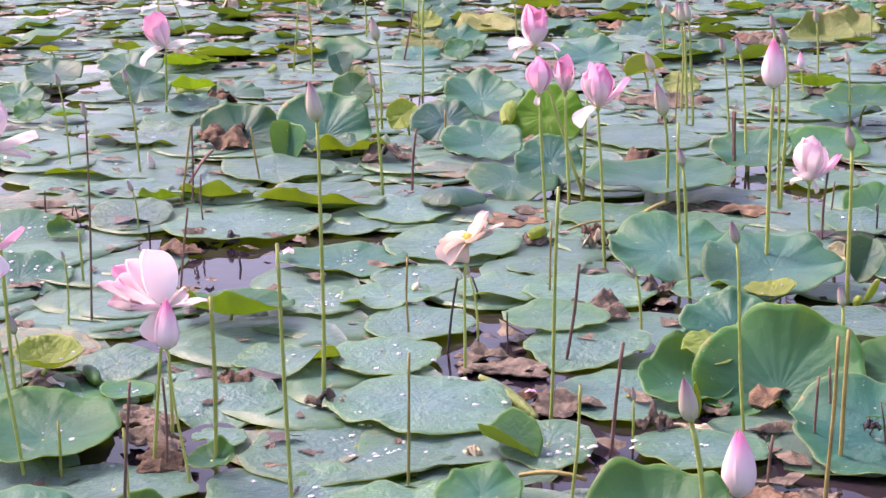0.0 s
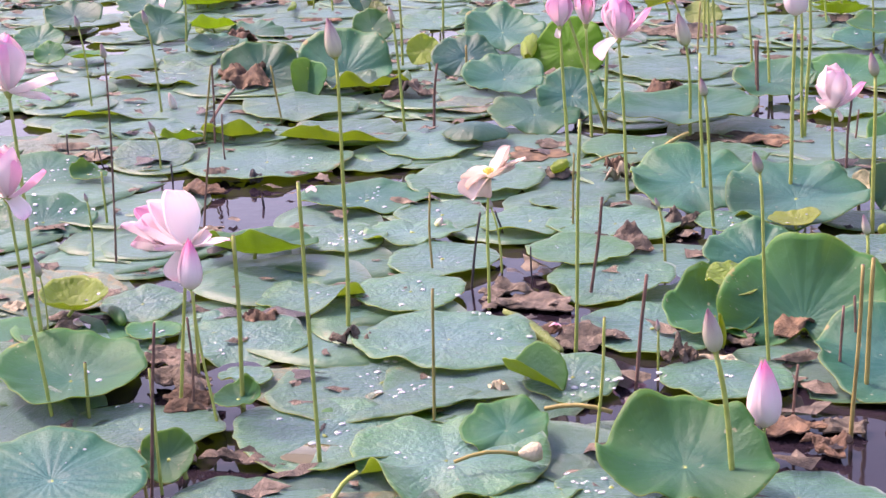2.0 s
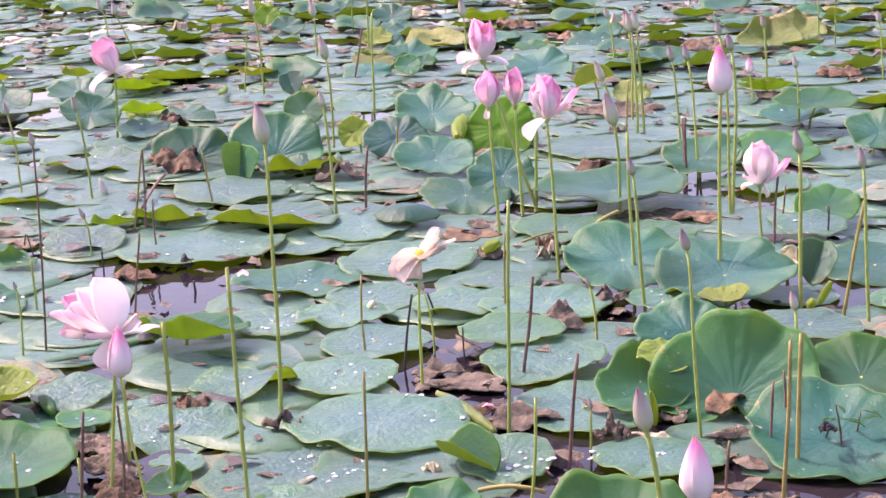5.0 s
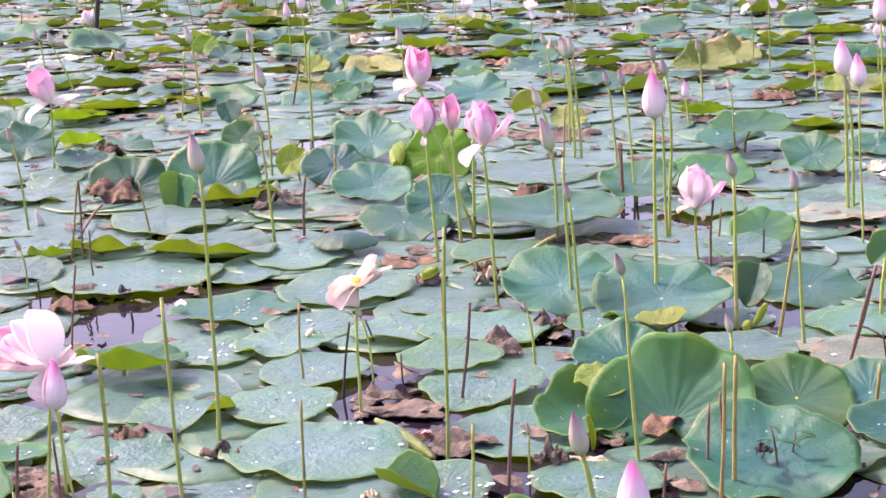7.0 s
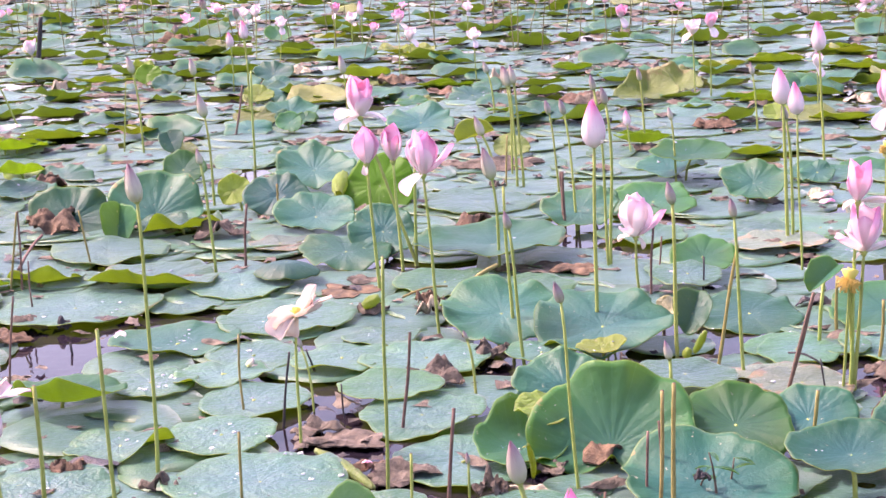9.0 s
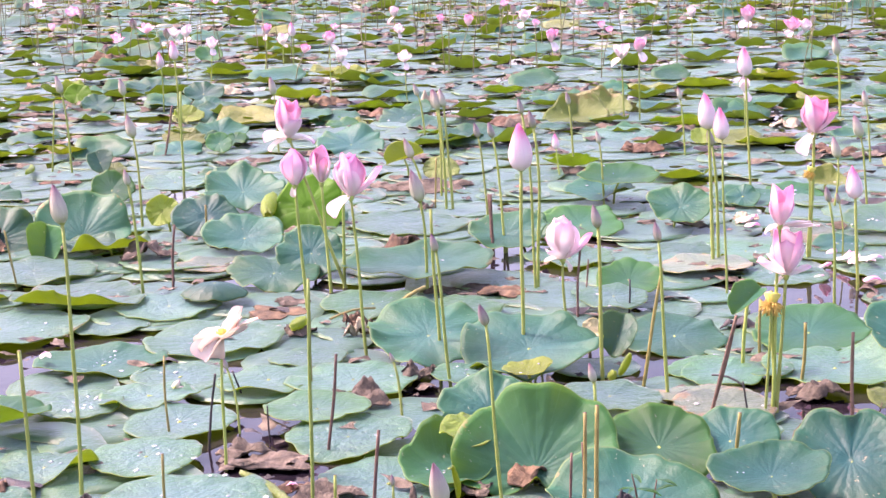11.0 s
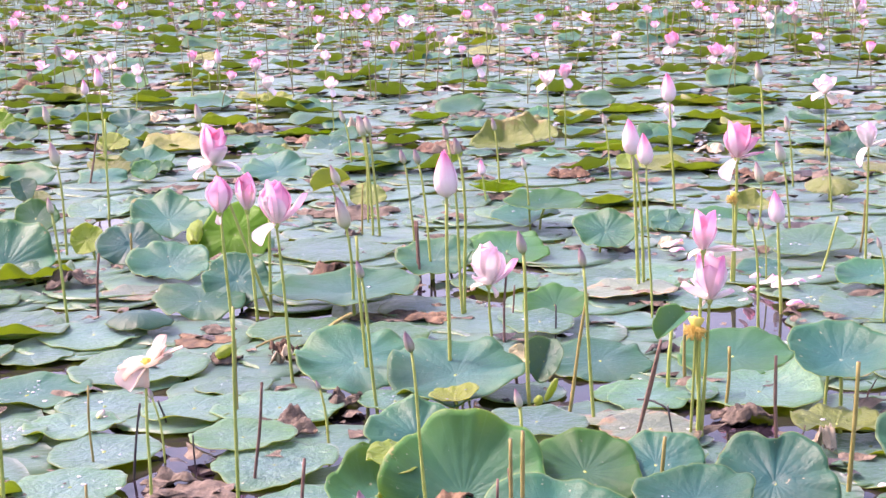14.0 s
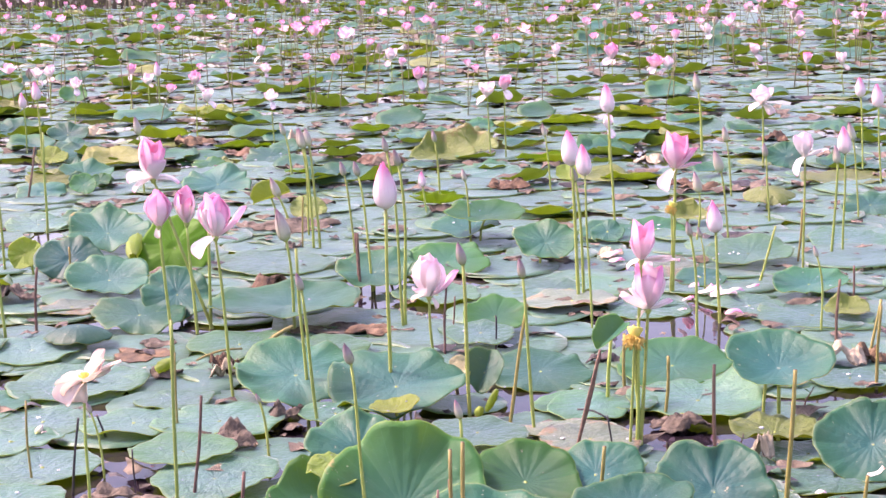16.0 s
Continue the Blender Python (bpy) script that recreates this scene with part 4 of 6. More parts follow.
lotus_leaf(-0.116, 7.025, 0.06, 0.104, bowl=0.15, tilt=21.6, lean=-89)
lotus_leaf(0.102, 7.266, 0.04, 0.15, bowl=0.08, tilt=13.2, lean=-91, tone="fresh")
lotus_leaf(0.065, 6.625, 0.018, 0.175, bowl=0.05, tilt=1.2, lean=-91, tone="fresh")
lotus_leaf(0.291, 7.828, 0.13, 0.176, bowl=0.12, tilt=7.5, lean=-92, tone="fresh")
lotus_leaf(0.197, 7.888, 0.05, 0.168, bowl=0.15, tilt=5.5, lean=-91)
lotus_leaf(0.524, 7.233, 0.1, 0.142, bowl=0.15, tilt=23.2, lean=-94)
lotus_leaf(0.113, 10.649, 0.04, 0.208, lift=0.7, lift_az=90, lift_w=70, tone="olive")
lotus_leaf(0.076, 8.794, 0.04, 0.145, bowl=0.12, lift=0.3, lift_az=-90, lift_w=80, tone="fresh")
lotus_leaf(0.373, 9.873, 0.019, 0.234, tilt=8.5, lean=-92)
lotus_leaf(0.801, 10.431, 0.018, 0.186, lift=0.3, lift_az=-90)
lotus_leaf(0.803, 9.627, 0.05, 0.08, bowl=0.2, tilt=26, lean=-95, tone="yellow")
lotus_leaf(-0.182, 6.81, 0.08, 0.158, bowl=0.12, tilt=16.3, lean=-88)
lotus_leaf(0.109, 7.186, 0.04, 0.173, bowl=0.06, tilt=11.9, lean=-91, tone="fresh")
lotus_leaf(0.269, 5.992, 0.07, 0.119, bowl=0.08, tilt=17.4, lean=-92, tone="fresh")
lotus_leaf(0.21, 5.823, 0.05, 0.118, tilt=7.6, lean=-92)
lotus_leaf(0.508, 6.662, 0.015, 0.164, tilt=5.8, lean=-94)
lotus_leaf(0.745, 6.717, 0.018, 0.178, tilt=1.9, lean=-96, tone="fresh")
lotus_leaf(0.864, 7.837, 0.021, 0.165, bowl=0.1, tilt=5.1, lean=-96)
lotus_leaf(0.208, 5.171, 0.08, 0.076, fold=0.6, fold_az=70, tilt=48.3, lean=-92)
lotus_leaf(0.147, 5.246, 0.07, 0.052, bowl=0.2, tilt=35, lean=-60, tone="pale")
lotus_leaf(0.387, 5.36, 0.03, 0.167, tilt=9.2, lean=-94)
lotus_leaf(0.46, 5.031, 0.012, 0.117, tilt=2.1, lean=-95, tone="fresh")
lotus_leaf(0.276, 4.090, 0.080, 0.142, bowl=0.06, wave=0.08, tilt=24, lean=-93, tone="fresh")
lotus_leaf(0.171, 4.629, 0.05, 0.147)
lotus_leaf(0.454, 4.133, 0.080, 0.115, bowl=0.1, wave=0.07, tilt=24, lean=-98, tone="deep")
lotus_leaf(0.508, 3.755, 0.12, 0.132, bowl=0.16, tilt=8.9, lean=-97, tone="deep")
lotus_leaf(0.43, 4.662, 0.027, 0.146, tone="drab")

# raised leaves over the open pads
lotus_leaf(-3.705, 8.218, 0.090, 0.154, bowl=0.14, wave=0.08, tilt=15, lean=-66)
lotus_leaf(-3.151, 7.990, 0.080, 0.159, bowl=0.08, wave=0.1, tilt=24, lean=-40)
lotus_leaf(-3.467, 8.662, 0.070, 0.166, bowl=0.08, wave=0.08, tilt=18, lean=-66)
lotus_leaf(-2.957, 8.184, 0.050, 0.123, lift=0.5, lift_az=-75, lift_w=60, bowl=0.05, tone="lime")
lotus_leaf(-2.745, 7.585, 0.060, 0.120, bowl=0.14, wave=0.05, tilt=10, lean=-60, tone="deep")
lotus_leaf(-2.781, 7.414, 0.030, 0.128, wave=0.06, tilt=8, lean=-66, tone="fresh")
lotus_leaf(-3.295, 7.397, 0.040, 0.085, bowl=0.08, lift=0.3, lift_az=-80, tilt=6, lean=-66, tone="fresh")
lotus_leaf(-3.436, 7.335, 0.060, 0.074, bowl=0.12, tilt=30, lean=-64, tone="fresh")
lotus_leaf(-3.623, 7.630, 0.070, 0.123, bowl=0.1, wave=0.08, tilt=22, lean=-64)
lotus_leaf(-4.203, 9.294, 0.060, 0.055, bowl=0.2, tilt=-25, lean=-66, tone="yellow")
lotus_leaf(-3.768, 9.398, 0.060, 0.096, lift=0.5, lift_az=-90, lift_w=70, bowl=0.1, tone="yellow", under="yellow")
lotus_leaf(-3.258, 9.005, 0.050, 0.166, wave=0.08, lift=0.35, lift_az=-80, lift_w=60, tone="lime")
lotus_leaf(-3.071, 6.464, 0.030, 0.105, wave=0.07, tilt=7, lean=-64, tone="fresh")
lotus_leaf(-3.377, 12.029, 0.090, 0.092, bowl=0.1, tilt=42, lean=-76, tone="lime")
lotus_leaf(-3.128, 11.636, 0.060, 0.123, bowl=0.1, tilt=20, lean=-60)
lotus_leaf(-2.335, 10.863, 0.070, 0.093, bowl=0.15, tilt=28, lean=-70, tone="yellow")
lotus_leaf(-2.221, 11.205, 0.060, 0.133, bowl=0.12, wave=0.06, tilt=12, lean=-82, tone="deep")
lotus_leaf(-1.887, 9.568, 0.070, 0.079, bowl=0.12, tilt=34, lean=-80, tone="fresh")
lotus_leaf(-2.999, 12.714, 0.050, 0.188, wave=0.09, bowl=0.06, tilt=14, lean=-78)
lotus_leaf(-3.192, 9.543, 0.030, 0.263, wave=0.05, lift=0.2, lift_az=-85, lift_w=60)

# leaves on the further side of the pan
lotus_leaf(0.58, 5.01, 0.22, 0.068, fold=0.7, fold_az=50, tilt=27.9, lean=-96, tone="fresh")
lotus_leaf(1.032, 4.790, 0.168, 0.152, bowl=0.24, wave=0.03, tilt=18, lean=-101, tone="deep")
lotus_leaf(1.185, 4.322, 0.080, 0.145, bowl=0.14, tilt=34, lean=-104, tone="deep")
lotus_leaf(0.805, 5.352, 0.04, 0.189, bowl=0.05, tilt=9.7, lean=-98, tone="fresh")
lotus_leaf(0.835, 5.007, 0.021, 0.205, lift=0.35, lift_az=20, lift_w=35, bowl=0.03)
lotus_leaf(0.976, 4.563, 0.05, 0.115, wave=0.13, bowl=0.1, tilt=1.2, lean=-101, tone="olive")
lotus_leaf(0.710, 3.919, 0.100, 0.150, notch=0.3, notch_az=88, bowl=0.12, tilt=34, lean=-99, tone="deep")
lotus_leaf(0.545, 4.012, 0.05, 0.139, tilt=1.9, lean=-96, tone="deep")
lotus_leaf(0.491, 4.332, 0.04, 0.121, tilt=2.3, lean=-95)
lotus_leaf(1.048, 4.462, 0.015, 0.117, tilt=1.6, lean=-102)
lotus_leaf(1.094, 4.272, 0.018, 0.155, tilt=1.5, lean=-103)
lotus_leaf(1.335, 5.207, 0.021, 0.122, tilt=1.2, lean=-103)
lotus_leaf(0.503, 4.954, 0.024, 0.129, tilt=2.4, lean=-95, tone="fresh")
lotus_leaf(0.642, 4.979, 0.027, 0.077, tilt=2.1, lean=-96, tone="fresh")
lotus_leaf(0.481, 4.606, 0.03, 0.143, tilt=1.8, lean=-95, tone="drab")
lotus_leaf(1.467, 6.442, 0.06, 0.143, bowl=0.12, tilt=9, lean=-102)
lotus_leaf(1.528, 6.079, 0.04, 0.085, lift=0.5, lift_az=90, tone="olive")
lotus_leaf(1.413, 6.108, 0.018, 0.208, tilt=2, lean=-102)
lotus_leaf(1.209, 6.273, 0.021, 0.135, tilt=5.6, lean=-100)
lotus_leaf(1.364, 7.152, 0.05, 0.191, bowl=0.08, tilt=6.8, lean=-100, tone="fresh")
lotus_leaf(1.26, 8.115, 0.05, 0.098, lift=0.7, lift_az=100, tone="olive")
lotus_leaf(1.7, 8.471, 0.12, 0.122, bowl=-0.35, tilt=10, lean=-101, tone="olive")
lotus_leaf(2.068, 9.913, 0.08, 0.116, bowl=0.12, tilt=34.6, lean=-101)
lotus_leaf(2.301, 9.41, 0.015, 0.238, bowl=0.05, tilt=1.6, lean=-103, tone="olive")
lotus_leaf(2.168, 8.365, 0.04, 0.137, tilt=17, lean=-104)
lotus_leaf(1.876, 7.575, 0.021, 0.181, tilt=6.7, lean=-103)
lotus_leaf(1.111, 6.8, 0.024, 0.101, tilt=10.8, lean=-99)
lotus_leaf(0.996, 7.037, 0.027, 0.139, tilt=6.4, lean=-97, tone="drab")
lotus_leaf(0.565, 6.412, 0.03, 0.18, tone="drab")
lotus_leaf(0.85, 6.31, 0.012, 0.157, tilt=1.8, lean=-97)
lotus_leaf(-0.49, 9.85, 0.04, 0.206, bowl=0.1, tilt=9.7, lean=-87)
lotus_leaf(-1.831, 12.116, 0.03, 0.187, lift=0.4, lift_az=-90, lift_w=80)
lotus_leaf(-0.396, 12.143, 0.04, 0.142, lift=0.3, lift_az=-90, lift_w=80, tone="fresh")
lotus_leaf(-1.612, 13.395, 0.06, 0.119, bowl=0.2, tilt=15.7, lean=-83, tone="yellow")
lotus_leaf(-2.512, 12.184, 0.06, 0.138, bowl=0.1, tilt=25.2, lean=-78)
lotus_leaf(-3.08, 15.179, 0.06, 0.123, bowl=0.2, tilt=31.1, lean=-78, tone="fresh")
lotus_leaf(-2.222, 10.196, 0.017, 0.141, tilt=13.1, lean=-77, tone="olive")
lotus_leaf(-1.986, 10.11, 0.05, 0.165, bowl=0.1, tilt=19, lean=-78)
lotus_leaf(-0.768, 8.704, 0.1, 0.1, fold=0.7, fold_az=30, tilt=30, lean=-84, tone="yellow")

# more leaves in the middle distance
lotus_leaf(-3.21, 9.647, 0.021, 0.239, wave=0.07, lift=0.22, lift_az=-90, lift_w=60)
lotus_leaf(-3.314, 9.229, 0.024, 0.174, lift=0.35, lift_az=-85, lift_w=60)
lotus_leaf(-2.974, 8.302, 0.027, 0.109, tilt=12.1, lean=-70, tone="yellow")
lotus_leaf(-2.783, 7.761, 0.04, 0.134, wave=0.1, tilt=10.1, lean=-70)
lotus_leaf(-2.724, 8.16, 0.03, 0.143, wave=0.1, tilt=13.5, lean=-71)
lotus_leaf(-2.085, 7.987, 0.08, 0.109, bowl=0.1, tilt=38.7, lean=-75, tone="fresh")
lotus_leaf(-2.375, 8.858, 0.08, 0.077, fold=0.5, fold_az=120, tilt=45.6, lean=-75)
lotus_leaf(-2.306, 8.874, 0.04, 0.074, tilt=20.2, lean=-75, tone="olive")
lotus_leaf(-3.587, 12.585, 0.03, 0.138, lift=0.7, lift_az=95, lift_w=60, tone="yellow")
lotus_leaf(-3.2, 11.858, 0.05, 0.102, wave=0.1, tilt=26.3, lean=-75)
lotus_leaf(-4.535, 13.251, 0.03, 0.141, lift=0.32, lift_az=-90, lift_w=70)
lotus_leaf(-4.224, 13.656, 0.012, 0.14, lift=0.32, lift_az=-90, lift_w=70)
lotus_leaf(-3.781, 12.371, 0.015, 0.214, lift=0.22, lift_az=-90, lift_w=70)
lotus_leaf(-2.939, 9.89, 0.018, 0.106, lift=0.28, lift_az=-90, lift_w=70)
lotus_leaf(-2.148, 9.883, 0.06, 0.114, wave=0.1, tilt=27.3, lean=-77, tone="olive")
lotus_leaf(-2.376, 11.045, 0.04, 0.102, bowl=0.2, lift=0.3, lift_az=-90)
lotus_leaf(-2.213, 11.049, 0.05, 0.113, wave=0.12, tilt=22.1, lean=-78)
lotus_leaf(-1.937, 9.756, 0.06, 0.074, bowl=0.1, tilt=36.5, lean=-78)
lotus_leaf(-1.851, 9.858, 0.05, 0.068, bowl=0.1, tilt=23.7, lean=-79, tone="fresh")
lotus_leaf(-3.1, 13.089, 0.027, 0.19, wave=0.08, tilt=14.1, lean=-76)
lotus_leaf(-3.489, 14.423, 0.04, 0.142, lift=0.4, lift_az=90, tone="olive")
lotus_leaf(-2.126, 9.595, 0.03, 0.14, wave=0.08, tilt=16.2, lean=-77)
lotus_leaf(-1.912, 8.544, 0.024, 0.162, wave=0.06, tilt=8.4, lean=-77)
lotus_leaf(-1.647, 8.595, 0.03, 0.131, tilt=16.8, lean=-79)
lotus_leaf(-1.852, 12.263, 0.03, 0.196, lift=0.35, lift_az=-90, lift_w=75)
lotus_leaf(-1.692, 13.474, 0.06, 0.101, tilt=22.9, lean=-83, tone="yellow")
lotus_leaf(-1.159, 9.679, 0.04, 0.203, wave=0.11, bowl=0.06, tilt=15.9, lean=-83)
lotus_leaf(-1.337, 10.715, 0.018, 0.112, wave=0.1, tilt=10.9, lean=-83, tone="fresh")
lotus_leaf(-1.213, 11.55, 0.021, 0.195, lift=0.28, lift_az=-90, lift_w=60, tone="fresh")
lotus_leaf(-0.579, 8.639, 0.06, 0.09, tilt=32.2, lean=-86, tone="olive")
lotus_leaf(-0.987, 10.932, 0.027, 0.164, wave=0.08, tilt=11.9, lean=-85)
lotus_leaf(-0.669, 10.176, 0.03, 0.155, lift=0.2, lift_az=-95, lift_w=60, tone="fresh")
lotus_leaf(-0.413, 12.471, 0.012, 0.153, lift=0.32, lift_az=-90, lift_w=80, tone="fresh")
lotus_leaf(0.257, 11.385, 0.04, 0.216, wave=0.1, tilt=10.9, lean=-91, tone="olive")
lotus_leaf(0.372, 12.316, 0.04, 0.102, tilt=21.1, lean=-91, tone="fresh")
lotus_leaf(0.742, 10.536, 0.021, 0.199, lift=0.3, lift_az=-92, lift_w=65, tone="fresh")
lotus_leaf(1.011, 12.448, 0.024, 0.206, lift=0.28, lift_az=-90, lift_w=75)
lotus_leaf(1.502, 13.095, 0.027, 0.174, lift=0.32, lift_az=-90, lift_w=75)
lotus_leaf(1.525, 11.885, 0.03, 0.158, lift=0.28, lift_az=-90, lift_w=75)
lotus_leaf(1.146, 9.626, 0.012, 0.175, lift=0.28, lift_az=-90, lift_w=75)
lotus_leaf(0.598, 8.548, 0.015, 0.157, lift=0.32, lift_az=-90, lift_w=75)
lotus_leaf(-0.435, 8.311, 0.018, 0.149, wave=0.07, tilt=6.3, lean=-87)
lotus_leaf(-0.087, 8.585, 0.021, 0.126, wave=0.08, tilt=8.9, lean=-89)
lotus_leaf(-1.031, 7.459, 0.024, 0.136, wave=0.06, tilt=10.9, lean=-82)
lotus_leaf(-3.014, 12.978, 0.027, 0.168, wave=0.07, tilt=14.5, lean=-77)
lotus_leaf(-2.383, 11.114, 0.04, 0.116, wave=0.12, tilt=15.1, lean=-77, tone="olive")
lotus_leaf(-2.32, 11.428, 0.05, 0.134, wave=0.1, tilt=23.3, lean=-78)
lotus_leaf(-1.837, 9.873, 0.05, 0.061, tilt=31.4, lean=-79, tone="fresh")
lotus_leaf(-1.934, 8.572, 0.018, 0.152, bowl=0.05, tilt=8.7, lean=-77)
lotus_leaf(-1.706, 8.672, 0.021, 0.119, bowl=0.06, tilt=12.9, lean=-78)
lotus_leaf(-1.371, 13.039, 0.04, 0.097, tilt=25.5, lean=-84, tone="olive")
lotus_leaf(-2.681, 13.983, 0.027, 0.258, lift=0.2, lift_az=-85, lift_w=60)
lotus_leaf(-1.227, 11.444, 0.03, 0.119, lift=0.28, lift_az=-90, tone="fresh")
lotus_leaf(-1.469, 10.893, 0.012, 0.106, wave=0.1, tilt=10.2, lean=-82, tone="fresh")
lotus_leaf(-1.296, 10.783, 0.015, 0.102, wave=0.1, tilt=10.7, lean=-83, tone="olive")
lotus_leaf(2.012, 11.842, 0.018, 0.231, bowl=0.06, wave=0.07, tilt=6.8, lean=-99)
lotus_leaf(1.622, 10.102, 0.021, 0.188, tilt=6.5, lean=-99, tone="fresh")
lotus_leaf(1.497, 12.048, 0.024, 0.18, lift=0.28, lift_az=-90, lift_w=75)
lotus_leaf(1.144, 9.565, 0.027, 0.191, lift=0.28, lift_az=-90, lift_w=75)
lotus_leaf(1.708, 11.543, 0.03, 0.098, lift=0.3, lift_az=-90, lift_w=75)
lotus_leaf(0.833, 7.745, 0.05, 0.076, tilt=29.4, lean=-95)
lotus_leaf(1.079, 7.985, 0.015, 0.144, tilt=11.5, lean=-97, tone="fresh")
lotus_leaf(1.002, 12.659, 0.018, 0.164, lift=0.32, lift_az=-90, lift_w=75)
lotus_leaf(0.273, 11.063, 0.03, 0.198, lift=0.6, lift_az=90, lift_w=70, tone="olive")
lotus_leaf(0.056, 9.153, 0.024, 0.12, lift=0.3, lift_az=-90, lift_w=80, tone="fresh")
stalk(-4.848, 13.917, -4.776, 13.917, 0.376, 0.024, "black")
lotus_flower(-4.474, 12.75, -4.466, 12.75, 0.178, 0.13, radius=0.007, openness=0.3, kind="light", petals=7, limp=0, core=0)
rolled_leaf(-2.761, 8.89, 0.045, 0.622, 0.015, -74, 5, "yellow")
dead_leaf(-2.799, 8.124, 0.121, 0.044, "brown")
dead_leaf(-3.458, 11.427, 0.342, 0.024, "grey", depth=0.3)
dead_leaf(-3.948, 15.237, 0.301, 0.056, "brown")
dead_leaf(-3.197, 12.388, 0.188, 0.046, "brown")
dead_leaf(-2.397, 12.559, 0.181, 0.053, "pale")
dead_leaf(-1.577, 11.715, 0.268, 0.073, "brown")
dead_leaf(-2.118, 8.431, 0.141, 0.023, "grey")
dead_leaf(-2.502, 8.614, 0.202, 0.018, "brown", depth=0.4)
dead_leaf(-0.736, 8.314, 0.246, 0.031, "grey")
dead_leaf(-0.286, 10.606, 0.309, 0.055, "brown")
dead_leaf(0.052, 8.723, 0.198, 0.032, "grey")
dead_leaf(0.459, 9.412, 0.2, 0.048, "brown")
dead_leaf(0.803, 7.351, 0.119, 0.038, "pale")
dead_leaf(1.366, 9.318, 0.183, 0.039, "brown")
dead_leaf(1.326, 10.244, 0.167, 0.053, "pale")
dead_leaf(2.235, 11.155, 0.181, 0.064, "brown")
dead_leaf(2.002, 12.756, 0.331, 0.046, "grey")

# stems, buds and flowers at the near edge
lotus_bud(-1.124, 3.95, -1.12, 3.95, 0.674, 0.096, "dusk", radius=0.006)
lotus_bloom(-1.356, 3.365, -1.300, 3.365, 0.372, 0.132, [
    (72, 20, 1.0, "light", "broad", 0), (84, 40, 1.0, "light", "half", 0), (80, 56, 1.1, "pink", "half", 0), (95, 70, 1.14, "light", "half", 15), (125, 58, 0.95, "light", "broad", -10),
    (150, 78, 0.66, "light", "broad", 0), (105, 84, 0.9, "light", "broad", 0), (-96, 72, 0.8, "light", "slim", 0), (-88, 60, 0.5, "light", "half", 30), (-80, 40, 0.5, "wilt", "slim", 0), (95, 158, 0.56, "light", "lobe", 20), (120, 166, 0.62, "light", "lobe", -20)],
    radius=0.005)
lotus_bud(-1.218, 3.286, -1.267, 3.286, 0.307, 0.108, "pink", radius=0.004, tip=10, tip_az=-80)
stalk(-1.353, 3.523, -1.355, 3.523, 0.222, 0.005, "green")
lotus_bloom(-1.581, 3.257, -1.646, 3.257, 0.5, 0.117, [
    (0, 8, 1.0, "light", "head", 0), (90, 10, 1.0, "light", "head", 0), (-90, 12, 1.0, "light", "head", 0), (180, 12, 0.95, "pink", "head", 0),
    (-85, 62, 0.95, "pink", "spoon", 0), (95, 70, 0.9, "light", "half", 0), (-120, 105, 0.6, "light", "limp", 0)], radius=0.005)
lotus_bloom(-1.729, 3.545, -1.763, 3.545, 0.665, 0.138, [
    (10, 6, 1.0, "light", "head", 0), (100, 10, 1.0, "light", "head", 0), (-80, 6, 0.98, "pink", "head", 0), (180, 10, 0.95, "light", "head", 0),
    (-88, 74, 0.9, "light", "half", 0), (-100, 92, 0.8, "light", "slim", 0), (90, 60, 0.9, "light", "half", 0)], radius=0.006)
lotus_bud(-1.817, 3.731, -1.822, 3.731, 0.176, 0.057, "grey", radius=0.003)
lotus_bud(-2.855, 6.465, -2.893, 6.465, 0.324, 0.054, "grey", radius=0.005)
lotus_bud(-1.919, 4.395, -1.896, 4.395, 0.586, 0.043, "grey", radius=0.004, stem="dry")
lotus_bud(-2.496, 6.3, -2.537, 6.3, 0.366, 0.061, "grey", radius=0.006)
lotus_bud(-2.198, 5.466, -2.203, 5.466, 0.138, 0.042, "grey", radius=0.005)
lotus_bud(-1.966, 4.351, -1.964, 4.351, 0.196, 0.025, "grey", radius=0.004)
stalk(-2.1, 4.788, -2.107, 4.788, 0.169, 0.005, "green")
stalk(-2.566, 5.571, -2.571, 5.571, 0.101, 0.004, "black")
stalk(-2.198, 5.868, -2.132, 5.868, 0.291, 0.005, "ochre")
stalk(-2.139, 5.874, -2.13, 5.874, 0.294, 0.005, "dry")
stalk(-1.994, 5.567, -1.994, 5.567, 0.182, 0.004, "dry")
stalk(-1.994, 6.219, -2.023, 6.219, 0.229, 0.005, "ochre", bend=0.01)
stalk(-1.741, 4.585, -1.685, 4.585, 0.299, 0.004, "dry")
stalk(-2.088, 5.32, -2.094, 5.32, 0.062, 0.004, "black")
stalk(-0.945, 3.095, -0.962, 3.095, 0.594, 0.005, "green")
stalk(-1.197, 3.371, -1.197, 3.371, 0.402, 0.006, "green")
stalk(-1.013, 4.409, -1.009, 4.409, 0.23, 0.004, "ochre")
stalk(-0.774, 3.351, -0.766, 3.351, 0.307, 0.004, "ochre")
stalk(-1.52, 3.285, -1.519, 3.285, 0.133, 0.005, "green")
stalk(-1.246, 2.914, -1.2, 2.914, 0.362, 0.004, "dry")
stalk(-1.22, 2.944, -1.23, 2.944, 0.259, 0.004, "green")
stalk(-1.299, 3.35, -1.305, 3.35, 0.222, 0.004, "dry")
stalk(-1.225, 2.891, -1.241, 2.891, 0.112, 0.004, "ochre")
